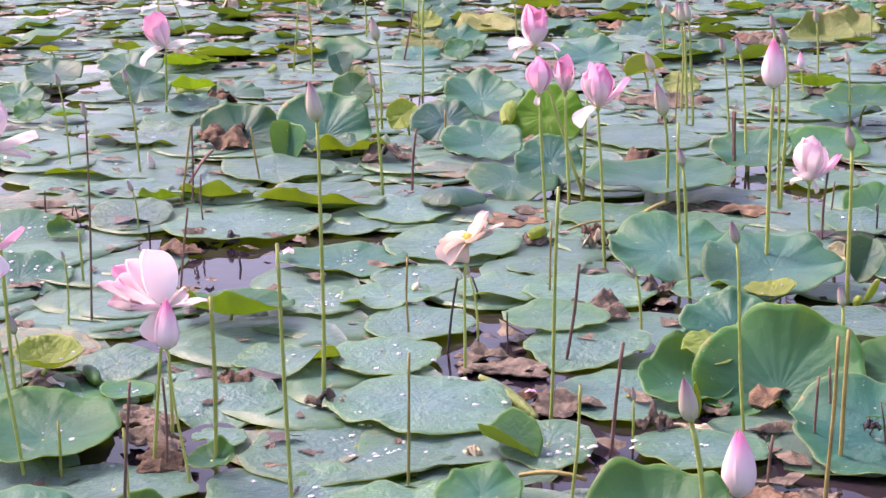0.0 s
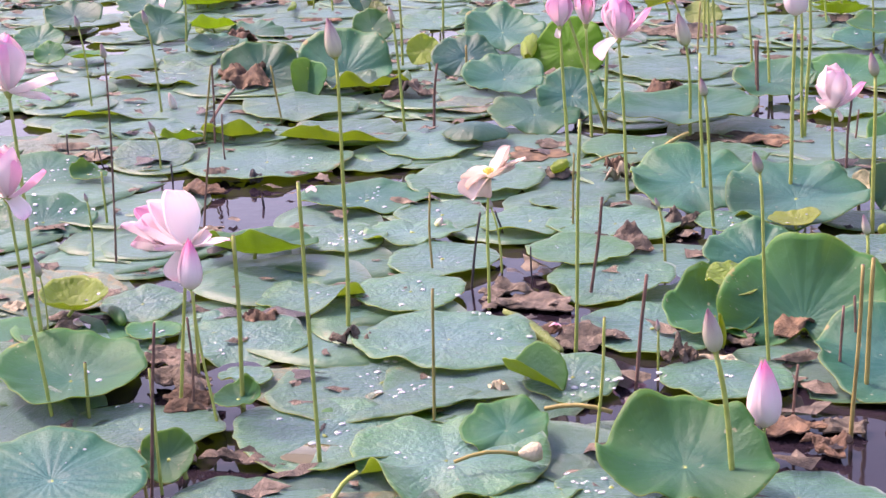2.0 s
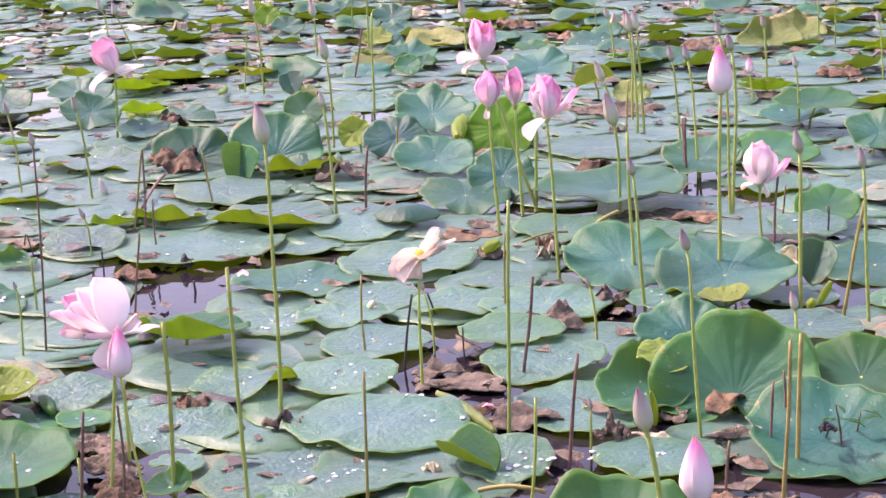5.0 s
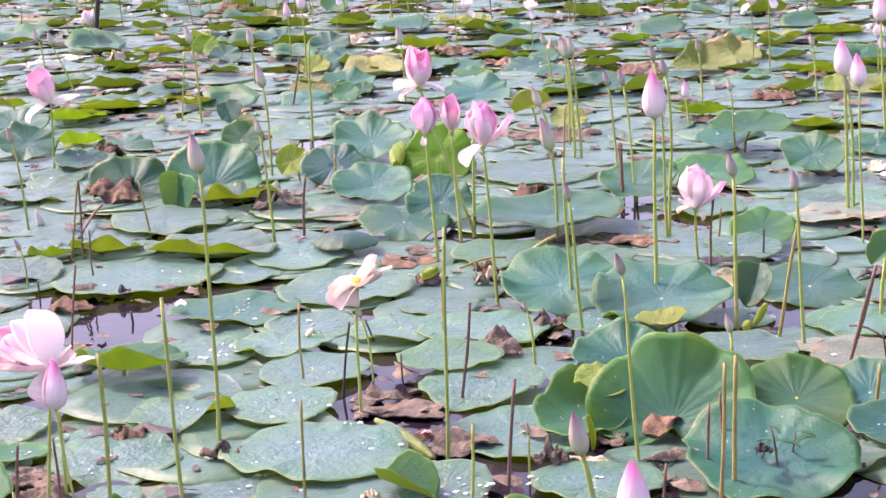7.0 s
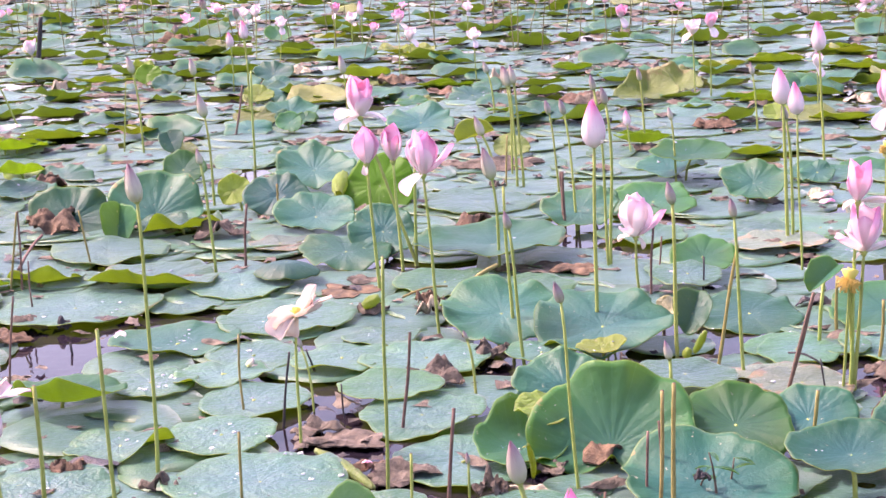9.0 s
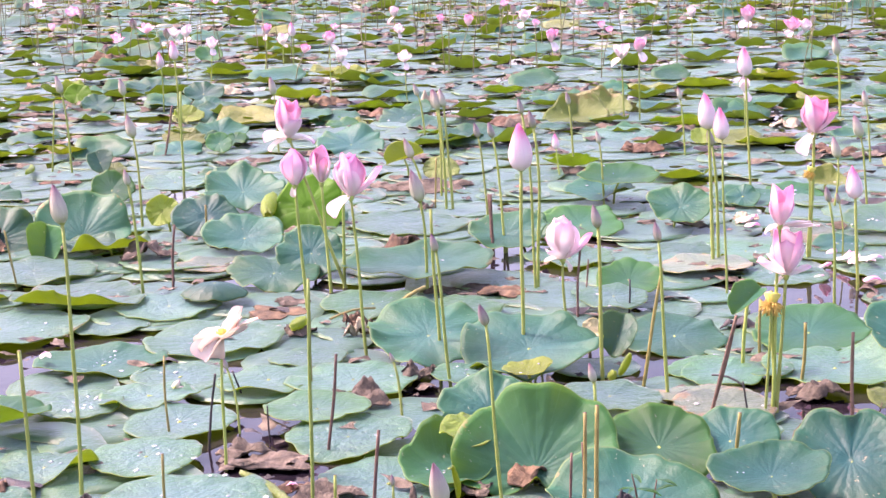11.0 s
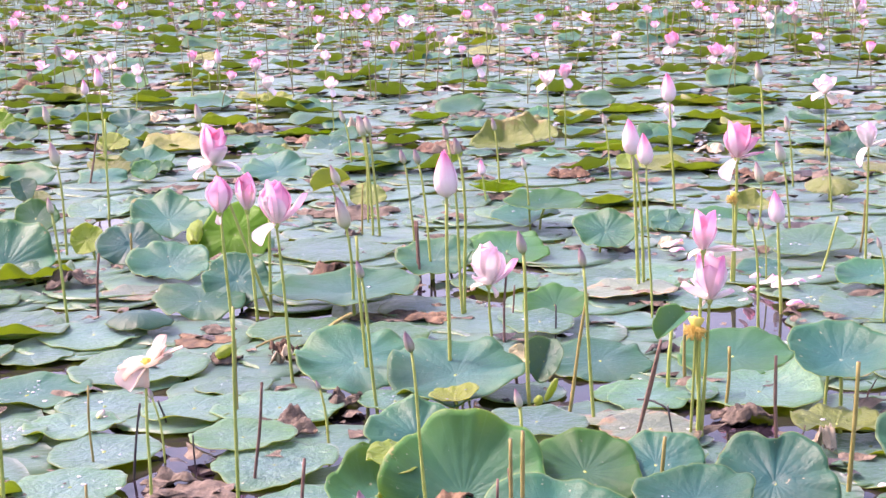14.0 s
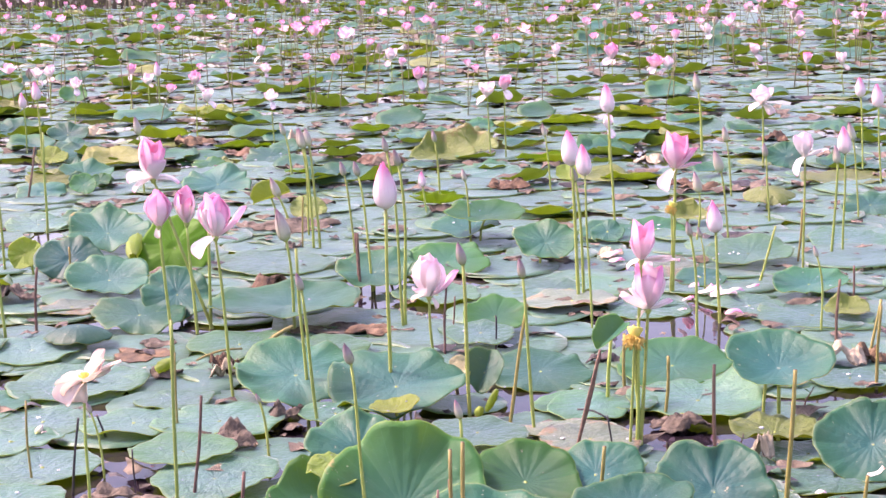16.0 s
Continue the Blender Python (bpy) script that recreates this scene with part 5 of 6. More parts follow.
lotus_bloom(-0.808, 4.142, -0.797, 4.142, 0.345, 0.088, [
    (85, 66, 0.72, "wilt", "flop", 0), (112, 80, 0.74, "wilt", "flop", 10), (140, 96, 0.86, "wilt", "flop", -10), (60, 58, 0.6, "wilt", "flop", 0), (165, 120, 0.6, "wilt", "flop", 0),
    (-58, 50, 0.85, "wilt", "broad", 0), (-78, 34, 1.1, "wilt", "half", 10), (-95, 56, 1.25, "wilt", "slim", 0), (-120, 60, 0.8, "wilt", "broad", 20), (-88, 66, 0.85, "wilt", "half", 0)],
    radius=0.005, core=0.085, core_tip=(24, 170), label=FLOWER_LABELS["wilt"])
stalk(-0.901, 4.321, -0.856, 4.321, 0.204, 0.004, "black")
lotus_bud(-0.814, 4.454, -0.851, 4.454, 0.179, 0.033, "grey", radius=0.004)
stalk(-0.849, 4.806, -0.909, 4.806, 0.076, 0.004, "black")
stalk(-0.726, 4.383, -0.735, 4.383, 0.098, 0.003, "black")
stalk(-0.541, 3.822, -0.524, 3.822, 0.565, 0.005, "green")
stalk(-0.695, 4.871, -0.687, 4.871, 0.237, 0.004, "ochre")
stalk(-0.571, 4.265, -0.53, 4.265, 0.269, 0.005, "dry")
stalk(-0.389, 3.632, -0.354, 3.632, 0.266, 0.005, "dry")
stalk(-0.421, 3.259, -0.4, 3.259, 0.292, 0.004, "green")
lotus_bud(-0.337, 3.729, -0.337, 3.729, 0.105, 0.028, "grey", radius=0.004)
lotus_bud(-0.374, 4.523, -0.411, 4.523, 0.177, 0.03, "grey", radius=0.005, bend=-0.01)
lotus_bud(-0.118, 3.002, -0.168, 3.002, 0.322, 0.087, "dusk", radius=0.007, tip=8, tip_az=90)
lotus_bud(-0.077, 3.236, -0.085, 3.236, 0.088, 0.137, "pink", radius=0.004, tip=4, tip_az=-60)
lotus_bud(-0.083, 3.839, -0.125, 3.839, 0.448, 0.055, "grey", radius=0.005, tip=12, tip_az=60, bend=-0.015)
stalk(0.082, 3.392, 0.094, 3.392, 0.377, 0.005, "ochre")
stalk(0.056, 3.712, 0.065, 3.712, 0.186, 0.004, "dry")
stalk(-0.041, 3.482, -0.026, 3.482, 0.129, 0.004, "dry")
rolled_leaf(-0.205, 3.873, 0.06, 0.162, 0.008, -90, 48, "yellow")

# the cluster of blooms and the buds behind it
lotus_bloom(-0.832, 5.794, -0.862, 5.794, 0.45, 0.131, [
    (0, 2, 1.0, "pink", "head", 0), (120, 4, 1.04, "pink", "head", 0), (240, 4, 1.0, "pink", "head", 0), (180, 5, 0.9, "pink", "head", 10), (-95, 14, 0.62, "wilt", "spoon", 0), (150, 150, 0.3, "wilt", "limp", 0)], radius=0.007)
lotus_bloom(-0.797, 6.13, -0.820, 6.13, 0.403, 0.131, [
    (80, 14, 0.92, "pink", "head", 0), (-40, 4, 1.1, "pink", "head", 0), (-110, 16, 0.75, "pink", "spoon", 0), (170, 14, 0.6, "wilt", "broad", 0), (110, 30, 0.6, "wilt", "half", 0), (-70, 24, 0.66, "wilt", "half", 0)], radius=0.007)
lotus_bloom(-0.715, 6.211, -0.943, 6.211, 0.554, 0.154, [
    (60, 14, 1.05, "pink", "head", 0), (95, 10, 1.0, "pink", "head", 0), (-60, 14, 0.96, "pink", "head", 0), (-100, 22, 0.8, "pink", "half", 0), (180, 20, 0.7, "light", "broad", 0), (-130, 40, 0.62, "light", "broad", 0),
    (110, 84, 0.62, "light", "lobe", 0), (80, 104, 0.6, "light", "limp", 0), (-85, 84, 0.62, "light", "limp", 0)], radius=0.007)
stalk(-0.766, 6.207, -0.753, 6.207, 0.365, 0.007, "green")
lotus_bloom(-0.556, 5.193, -0.596, 5.193, 0.514, 0.141, [
    (0, 2, 1.0, "pink", "head", 0), (100, 10, 1.03, "pink", "head", 0), (-100, 8, 0.98, "pink", "head", 0), (180, 6, 0.94, "pink", "head", 0), (75, 26, 0.8, "light", "half", 0), (150, 24, 0.72, "light", "broad", 0),
    (-88, 52, 0.98, "pink", "spoon", 0), (120, 128, 0.6, "light", "lobe", 0), (-95, 92, 0.5, "wilt", "slim", 0)], radius=0.006)
lotus_bud(-0.445, 6.088, -0.464, 6.088, 0.338, 0.122, "dusk", radius=0.007, tip=6, tip_az=40)
lotus_bud(-0.267, 4.872, -0.316, 4.872, 0.407, 0.057, "grey", radius=0.006, bend=-0.015)
stalk(-0.334, 5.19, -0.354, 5.19, 0.474, 0.006, "green")
lotus_bud(-0.082, 5.146, -0.077, 5.146, 0.594, 0.143, "pink", radius=0.007, tip=4, tip_az=50)
lotus_bud(-0.053, 6.141, -0.059, 6.141, 0.587, 0.067, "grey", radius=0.007)
lotus_bloom(0.051, 5.687, 0.040, 5.687, 0.207, 0.141, [
    (60, 12, 1.05, "light", "head", 0), (-30, 4, 1.1, "light", "head", 0), (-100, 12, 1.0, "light", "head", 0), (170, 10, 0.95, "light", "broad", 0), (100, 36, 0.7, "light", "half", 0), (130, 62, 0.55, "light", "broad", 0),
    (-90, 54, 0.98, "pink", "spoon", 0), (95, 84, 0.45, "wilt", "limp", 0), (-110, 130, 0.35, "wilt", "limp", 0)], radius=0.006)
stalk(0.078, 5.69, 0.098, 5.69, 0.238, 0.005, "dry")
stalk(-0.238, 6.752, -0.253, 6.752, 0.246, 0.006, "dry")
lotus_bud(-0.191, 6.799, -0.234, 6.799, 0.463, 0.066, "grey", radius=0.006)
lotus_bud(-0.288, 7.456, -0.325, 7.456, 0.373, 0.068, "grey", radius=0.006)
lotus_bud(0.163, 4.945, 0.147, 4.945, 0.456, 0.071, "grey", radius=0.007, bend=-0.01)
lotus_bud(0.144, 4.168, 0.122, 4.168, 0.219, 0.052, "dusk", radius=0.006, bend=-0.01)
lotus_bud(-1.478, 6.095, -1.514, 6.095, 0.411, 0.061, "dusk", radius=0.007)
lotus_bud(-1.805, 7.424, -1.824, 7.424, 0.402, 0.109, "dusk", radius=0.007)
lotus_bud(-2.632, 10.447, -2.637, 10.447, 0.25, 0.111, "dusk", radius=0.007)
lotus_bud(-2.552, 8.971, -2.587, 8.971, 0.432, 0.095, "dusk", radius=0.007)
lotus_bud(-4.33, 11.408, -4.365, 11.408, 0.213, 0.092, "dusk", radius=0.008)
lotus_bud(-3.625, 10.165, -3.803, 10.165, 0.314, 0.089, "dusk", radius=0.007)
stalk(-1.409, 6.183, -1.375, 6.183, 0.248, 0.006, "dry")
stalk(-1.472, 7.17, -1.468, 7.17, 0.146, 0.006, "ochre")
stalk(-2.205, 9.518, -2.129, 9.518, 0.293, 0.007, "dry")
stalk(-1.84, 8.397, -1.824, 8.397, 0.493, 0.007, "green")
stalk(-2.698, 9.045, -2.65, 9.045, 0.379, 0.005, "green")
lotus_flower(-2.92, 7.707, -2.904, 7.707, 0.313, 0.188, radius=0.007, openness=0.35, kind="pink", tip=26, tip_az=-80, petals=7, limp=0, core=0, extra=((-90, 75, 0.8), (95, 110, 0.8)))
stalk(-3.331, 9.027, -3.346, 9.027, 0.108, 0.007, "green")
lotus_bud(-1.554, 9.596, -1.57, 9.596, 0.333, 0.107, "dusk", radius=0.006)
lotus_bud(-0.493, 7.744, -0.516, 7.744, 0.463, 0.095, "dusk", radius=0.007)
lotus_bud(-0.46, 7.741, -0.493, 7.741, 0.473, 0.085, "dusk", radius=0.007)
lotus_bud(-0.769, 10.1, -0.811, 10.1, 0.254, 0.078, "dusk", radius=0.007)
lotus_bud(-0.612, 8.33, -0.695, 8.33, 0.158, 0.103, "dusk", radius=0.008)
stalk(-0.549, 7.75, -0.532, 7.75, 0.243, 0.005, "ochre")
lotus_bud(-0.053, 6.12, -0.099, 6.12, 0.641, 0.059, "grey", radius=0.006)
stalk(-0.235, 6.718, -0.243, 6.718, 0.251, 0.007, "dry")
lotus_bud(0.03, 8.589, -0.001, 8.589, 0.152, 0.077, "pink", radius=0.006)
lotus_bud(0.087, 8.882, 0.065, 8.882, 0.336, 0.068, "grey", radius=0.007)
lotus_bud(0.22, 7.79, 0.199, 7.79, 0.29, 0.06, "dusk", radius=0.006)
lotus_bud(0.683, 9.278, 0.652, 9.278, 0.303, 0.071, "dusk", radius=0.006)
lotus_bud(0.608, 6.501, 0.583, 6.501, 0.524, 0.136, "pink", radius=0.008)
lotus_bud(0.613, 6.019, 0.592, 6.019, 0.554, 0.111, "pink", radius=0.005)
lotus_bud(0.627, 6.53, 0.598, 6.53, 0.457, 0.071, "grey", radius=0.007)
lotus_bud(0.345, 4.727, 0.309, 4.727, 0.458, 0.058, "grey", radius=0.006, bend=-0.01)
stalk(0.249, 4.862, 0.326, 4.862, 0.354, 0.006, "ochre")
stalk(0.404, 4.558, 0.506, 4.558, 0.289, 0.005, "dry")
stalk(0.277, 5.932, 0.267, 5.932, 0.084, 0.003, "black")
stalk(0.107, 6.025, 0.128, 6.025, 0.135, 0.004, "dry")
stalk(0.102, 3.827, 0.09, 3.827, 0.173, 0.004, "dry")
stalk(0.115, 3.65, 0.122, 3.65, 0.315, 0.006, "ochre")

# flowers and stalks on the further side of the pan
lotus_bloom(0.609, 4.577, 0.637, 4.577, 0.392, 0.131, [
    (70, 14, 1.06, "pink", "head", 0), (10, 2, 1.0, "light", "head", 0), (-85, 18, 1.0, "pink", "head", 0), (170, 10, 0.8, "light", "head", 0),
    (105, 62, 0.72, "light", "broad", 0), (-100, 68, 0.55, "light", "half", 0), (90, 40, 0.6, "light", "half", 0), (100, 120, 0.3, "wilt", "limp", 0)], radius=0.006)
lotus_bloom(0.599, 4.572, 0.619, 4.572, 0.527, 0.114, [
    (75, 10, 1.04, "pink", "head", 0), (20, 2, 0.9, "pink", "head", 0), (-88, 16, 1.04, "pink", "head", 0), (-160, 12, 0.62, "light", "head", 0),
    (-92, 78, 0.72, "wilt", "slim", 0), (-80, 88, 0.95, "light", "slim", 0), (95, 100, 0.4, "light", "limp", 0)], radius=0.006)
seed_head(0.58, 4.56, 0.598, 4.56, 0.315, 0.115, 20, 160)
stalk(0.621, 4.576, 0.599, 4.576, 0.351, 0.006, "green")
stalk(0.718, 4.873, 0.73, 4.873, 0.188, 0.006, "ochre")
stalk(0.804, 4.492, 0.802, 4.492, 0.257, 0.006, "dry")
stalk(0.413, 4.568, 0.506, 4.568, 0.278, 0.005, "dry")
stalk(0.916, 4.108, 0.939, 4.108, 0.337, 0.007, "ochre")
stalk(0.446, 4.104, 0.473, 4.104, 0.158, 0.006, "ochre")
stalk(0.556, 4.356, 0.504, 4.356, 0.164, 0.003, "black")
stalk(0.628, 5.131, 0.631, 5.131, 0.197, 0.006, "ochre")
stalk(0.257, 5.749, 0.264, 5.749, 0.121, 0.004, "black")
stalk(0.987, 4.83, 1.004, 4.83, 0.125, 0.006, "green")
stalk(1.364, 5.579, 1.384, 5.579, 0.252, 0.006, "dry")
stalk(1.566, 6.17, 1.571, 6.17, 0.179, 0.005, "dry")
stalk(1.388, 5.132, 1.407, 5.132, 0.263, 0.006, "ochre")
stalk(1.435, 5.479, 1.495, 5.479, 0.204, 0.006, "ochre")
stalk(0.097, 4.132, 0.104, 4.132, 0.153, 0.006, "ochre")
lotus_bud(0.961, 5.833, 0.932, 5.833, 0.363, 0.054, "grey", radius=0.006)
lotus_bud(1.077, 6.081, 1.058, 6.081, 0.329, 0.116, "pink", radius=0.007)
lotus_bud(1.213, 7.65, 1.233, 7.65, 0.229, 0.1, "dusk", radius=0.006)
lotus_bud(1.361, 7.628, 1.325, 7.628, 0.323, 0.105, "dusk", radius=0.006)
lotus_bloom(0.97, 6.584, 0.982, 6.584, 0.488, 0.147, [
    (80, 12, 1.05, "pink", "head", 0), (0, 4, 1.0, "pink", "head", 0), (-70, 22, 0.95, "pink", "half", 0), (180, 10, 0.8, "pink", "head", 0), (-90, 46, 0.8, "pink", "half", 0),
    (-92, 72, 0.7, "pink", "slim", 0), (120, 146, 0.62, "light", "lobe", 0)], radius=0.008)
seed_head(0.965, 6.57, 0.965, 6.57, 0.34, 0.09, 20, 100)
lotus_bud(1.596, 8.942, 1.566, 8.942, 0.295, 0.082, "dusk", radius=0.006)
lotus_bud(1.711, 10.714, 1.683, 10.714, 0.385, 0.118, "dusk", radius=0.009)
lotus_flower(1.55, 6.954, 1.554, 6.954, 0.472, 0.11, radius=0.006, openness=0.3, kind="light", tip=5, tip_az=-60, petals=8, limp=0, core=0, extra=((-90, 70, 0.9), (100, 140, 0.8)))
lotus_bud(1.806, 7.357, 1.809, 7.357, 0.427, 0.12, "pink", radius=0.006)
lotus_bud(1.741, 7.327, 1.771, 7.327, 0.389, 0.081, "dusk", radius=0.007)
lotus_bud(2.064, 8.155, 2.031, 8.155, 0.378, 0.096, "dusk", radius=0.005)
lotus_bud(1.636, 8.127, 1.617, 8.127, 0.318, 0.069, "grey", radius=0.006)
lotus_flower(1.946, 9.95, 1.937, 9.95, 0.374, 0.122, radius=0.007, openness=0.6, kind="light", tip=5, petals=11, limp=3, core=0)
stalk(1.306, 6.757, 1.4, 6.757, 0.229, 0.006, "green")
lotus_bud(1.395, 5.885, 1.376, 5.885, 0.269, 0.043, "dusk", radius=0.005)
stalk(1.554, 7.099, 1.575, 7.099, 0.237, 0.006, "ochre")
lotus_bud(1.102, 6.588, 1.08, 6.588, 0.222, 0.043, "grey", radius=0.004)
lotus_flower(0.407, 10.766, 0.387, 10.766, 0.38, 0.107, radius=0.006, openness=0.5, kind="light", tip=10, petals=9, limp=2, core=0)
lotus_flower(0.494, 10.748, 0.495, 10.748, 0.42, 0.106, radius=0.006, openness=0.4, kind="pink", tip=14, petals=8, limp=1, core=0)
lotus_bud(0.923, 8.257, 0.892, 8.257, 0.531, 0.139, "pink", radius=0.007)
lotus_flower(1.079, 10.119, 1.068, 10.119, 0.239, 0.089, radius=0.005, openness=0.3, kind="light", tip=5, petals=7, limp=1, core=0)
lotus_flower(-1.009, 11.578, -1.022, 11.578, 0.309, 0.094, radius=0.005, openness=0.7, kind="light", petals=9, limp=1, core=0)
lotus_flower(-1.592, 12.082, -1.591, 12.082, 0.392, 0.112, radius=0.005, openness=0.5, kind="pink", tip=10, petals=9, limp=1, core=0)
lotus_flower(-1.65, 13.161, -1.654, 13.161, 0.171, 0.107, radius=0.005, openness=0.4, kind="light", petals=8, limp=1, core=0)
lotus_flower(-2.956, 13.674, -2.942, 13.674, 0.34, 0.111, radius=0.005, openness=0.5, kind="light", petals=9, limp=1, core=0)
lotus_flower(-3.117, 13.92, -3.095, 13.92, 0.315, 0.105, radius=0.005, openness=0.5, kind="light", petals=9, limp=1, core=0)
lotus_bud(-2.205, 10.037, -2.217, 10.037, 0.499, 0.11, "pink", radius=0.007)
lotus_bud(-2.645, 11.535, -2.653, 11.535, 0.312, 0.104, "pink", radius=0.006)
lotus_flower(-2.569, 12.639, -2.527, 12.639, 0.335, 0.096, radius=0.005, openness=0.6, kind="light", petals=9, limp=1, core=0)
lotus_flower(-2.329, 14.605, -2.333, 14.605, 0.189, 0.11, radius=0.006, openness=0.6, kind="light", petals=9, limp=1, core=0)
lotus_bud(-2.241, 14.581, -2.24, 14.581, 0.259, 0.122, "pink", radius=0.006)
lotus_flower(-2.421, 14.175, -2.389, 14.175, 0.311, 0.099, radius=0.006, openness=0.5, kind="pink", petals=9, limp=1, core=0)
lotus_flower(-1.382, 14.83, -1.366, 14.83, 0.239, 0.095, radius=0.006, openness=0.6, kind="light", petals=9, limp=1, core=0)
lotus_flower(-0.06, 14.472, -0.078, 14.472, 0.178, 0.118, radius=0.006, openness=0.4, kind="pink", tip=12, petals=8, limp=1, core=0)
lotus_flower(1.641, 15.551, 1.633, 15.551, 0.226, 0.153, radius=0.006, openness=0.4, kind="pink", petals=9, limp=2, core=0)
lotus_flower(1.963, 14.909, 1.939, 14.909, 0.193, 0.121, radius=0.006, openness=0.6, kind="pink", petals=9, limp=2, core=0)
lotus_flower(2.055, 14.882, 2.042, 14.882, 0.183, 0.121, radius=0.006, openness=0.6, kind="light", petals=9, limp=2, core=0)
lotus_flower(3.347, 14.013, 3.321, 14.013, 0.25, 0.114, radius=0.006, openness=0.4, kind="light", petals=8, limp=1, core=0)
lotus_bud(2.445, 9.622, 2.419, 9.622, 0.435, 0.112, "pink", radius=0.006)
lotus_bud(2.432, 9.192, 2.409, 9.192, 0.422, 0.131, "pink", radius=0.006)
lotus_flower(1.164, 15.694, 1.152, 15.694, 0.263, 0.109, radius=0.006, openness=0.4, kind="light", petals=8, limp=1, core=0)
lotus_flower(-0.333, 16.143, -0.342, 16.143, 0.219, 0.14, radius=0.006, openness=0.4, kind="light", petals=8, limp=1, core=0)
lotus_flower(-1.63, 17.159, -1.637, 17.159, 0.221, 0.119, radius=0.007, openness=0.4, kind="light", petals=8, limp=1, core=0)
lotus_flower(3.062, 16.316, 3.04, 16.316, 0.169, 0.123, radius=0.006, openness=0.4, kind="pink", petals=8, limp=1, core=0)
lotus_flower(4.181, 19.847, 4.16, 19.847, 0.223, 0.184, radius=0.008, openness=0.4, kind="pink", petals=8, limp=1, core=0)
lotus_flower(3.081, 19.346, 3.063, 19.346, 0.186, 0.134, radius=0.008, openness=0.6, kind="light", petals=8, limp=1, core=0)
lotus_bud(-0.535, 8.09, -0.552, 8.09, 0.423, 0.1, "dusk", radius=0.006)
stalk(1.098, 4.093, 1.116, 4.093, 0.069, 0.006, "ochre")

# dead leaves, litter and fallen petals
dead_leaf(-2.365, 6.917, 0.233, 0.087, "brown", crumple=1)
dead_leaf(-1.388, 3.499, 0.153, 0.041, "grey")
dead_leaf(-1.478, 3.629, 0.119, 0.026, "grey")
dead_leaf(-1.324, 3.378, 0.136, 0.03, "brown")
dead_leaf(-0.695, 4.177, 0.201, 0.018, "grey", crumple=0.5)
dead_leaf(-0.778, 4.261, 0.132, 0.023, "grey")
dead_leaf(-0.519, 3.917, 0.175, 0.028, "grey")
dead_leaf(-0.595, 3.969, 0.096, 0.02, "brown")
dead_leaf(-0.602, 6.83, 0.167, 0.078, "brown")
dead_leaf(-0.387, 4.944, 0.118, 0.053, "grey")
dead_leaf(-1.06, 3.804, 0.102, 0.054, "grey", depth=0.5)
dead_leaf(-0.041, 4.063, 0.217, 0.056, "brown")
dead_leaf(-0.294, 3.782, 0.072, 0.058, "grey", depth=0.9)
dead_leaf(-1.802, 5.31, 0.048, 0.036, "dark")
dead_leaf(-1.932, 5.35, 0.131, 0.033, "grey")
dead_leaf(-1.935, 5.163, 0.145, 0.032, "brown")
dead_leaf(-1.325, 3.929, 0.112, 0.04, "brown")
dead_leaf(-1.105, 3.088, 0.17, 0.033, "grey", depth=0.3)
dead_leaf(-1.233, 3.092, 0.069, 0.037, "grey")
dead_leaf(-0.519, 4.694, 0.15, 0.056, "grey")
dead_leaf(-0.039, 3.423, 0.14, 0.026, "brown")
dead_leaf(0.041, 3.324, 0.096, 0.032, "brown")
dead_leaf(0.069, 3.448, 0.105, 0.019, "grey")
dead_leaf(-0.649, 5.578, 0.078, 0.053, "brown")
dead_leaf(-0.821, 5.499, 0.111, 0.027, "grey")
dead_leaf(-0.942, 5.792, 0.233, 0.016, "brown", crumple=0.5)
dead_leaf(-0.916, 5.941, 0.139, 0.019, "grey")
dead_leaf(-1.621, 6.733, 0.204, 0.073, "grey")
dead_leaf(-2.054, 6.373, 0.307, 0.025, "grey", depth=0.3)
dead_leaf(-3.085, 6.627, 0.164, 0.022, "grey")
dead_leaf(-2.742, 7.99, 0.163, 0.048, "brown")
dead_leaf(-2.007, 3.963, 0.073, 0.019, "pale")
dead_leaf(-1.798, 3.876, 0.17, 0.018, "grey")
dead_leaf(-0.327, 6.082, 0.238, 0.022, "grey")
dead_leaf(-0.169, 6.051, 0.177, 0.019, "brown")
dead_leaf(-0.672, 3.556, 0.045, 0.02, "pale")
dead_leaf(-0.226, 3.818, 0.104, 0.015, "pale", depth=0.3)
dead_leaf(-0.163, 3.964, 0.093, 0.021, "grey")
dead_leaf(-1.472, 4.748, 0.116, 0.019, "grey")
dead_leaf(-0.548, 3.193, 0.056, 0.027, "pale", depth=0.6)
dead_leaf(0.918, 4.41, 0.065, 0.074, "pale", depth=0.6)
dead_leaf(0.764, 4.742, 0.143, 0.038, "grey")
dead_leaf(0.713, 4.781, 0.096, 0.021, "grey")
dead_leaf(1.355, 5.411, 0.144, 0.058, "pale")
dead_leaf(1.452, 5.438, 0.109, 0.052, "brown")
dead_leaf(-0.792, 10.411, 0.102, 0.038, "brown")
dead_leaf(-0.854, 11.679, 0.152, 0.079, "pale")
dead_leaf(0.457, 9.442, 0.216, 0.049, "brown")
dead_leaf(1.47, 9.196, 0.211, 0.038, "brown")
dead_leaf(0.515, 6.46, 0.15, 0.024, "grey")
dead_leaf(0.608, 5.53, 0.111, 0.029, "dark")
dead_leaf(-0.582, 7.748, 0.076, 0.041, "grey")
dead_leaf(-3.915, 11.704, 0.133, 0.094, "pale", depth=0.7)
dead_leaf(-3.989, 15.177, 0.3, 0.088, "brown")
dead_leaf(0.49, 9.4, 0.181, 0.043, "brown")
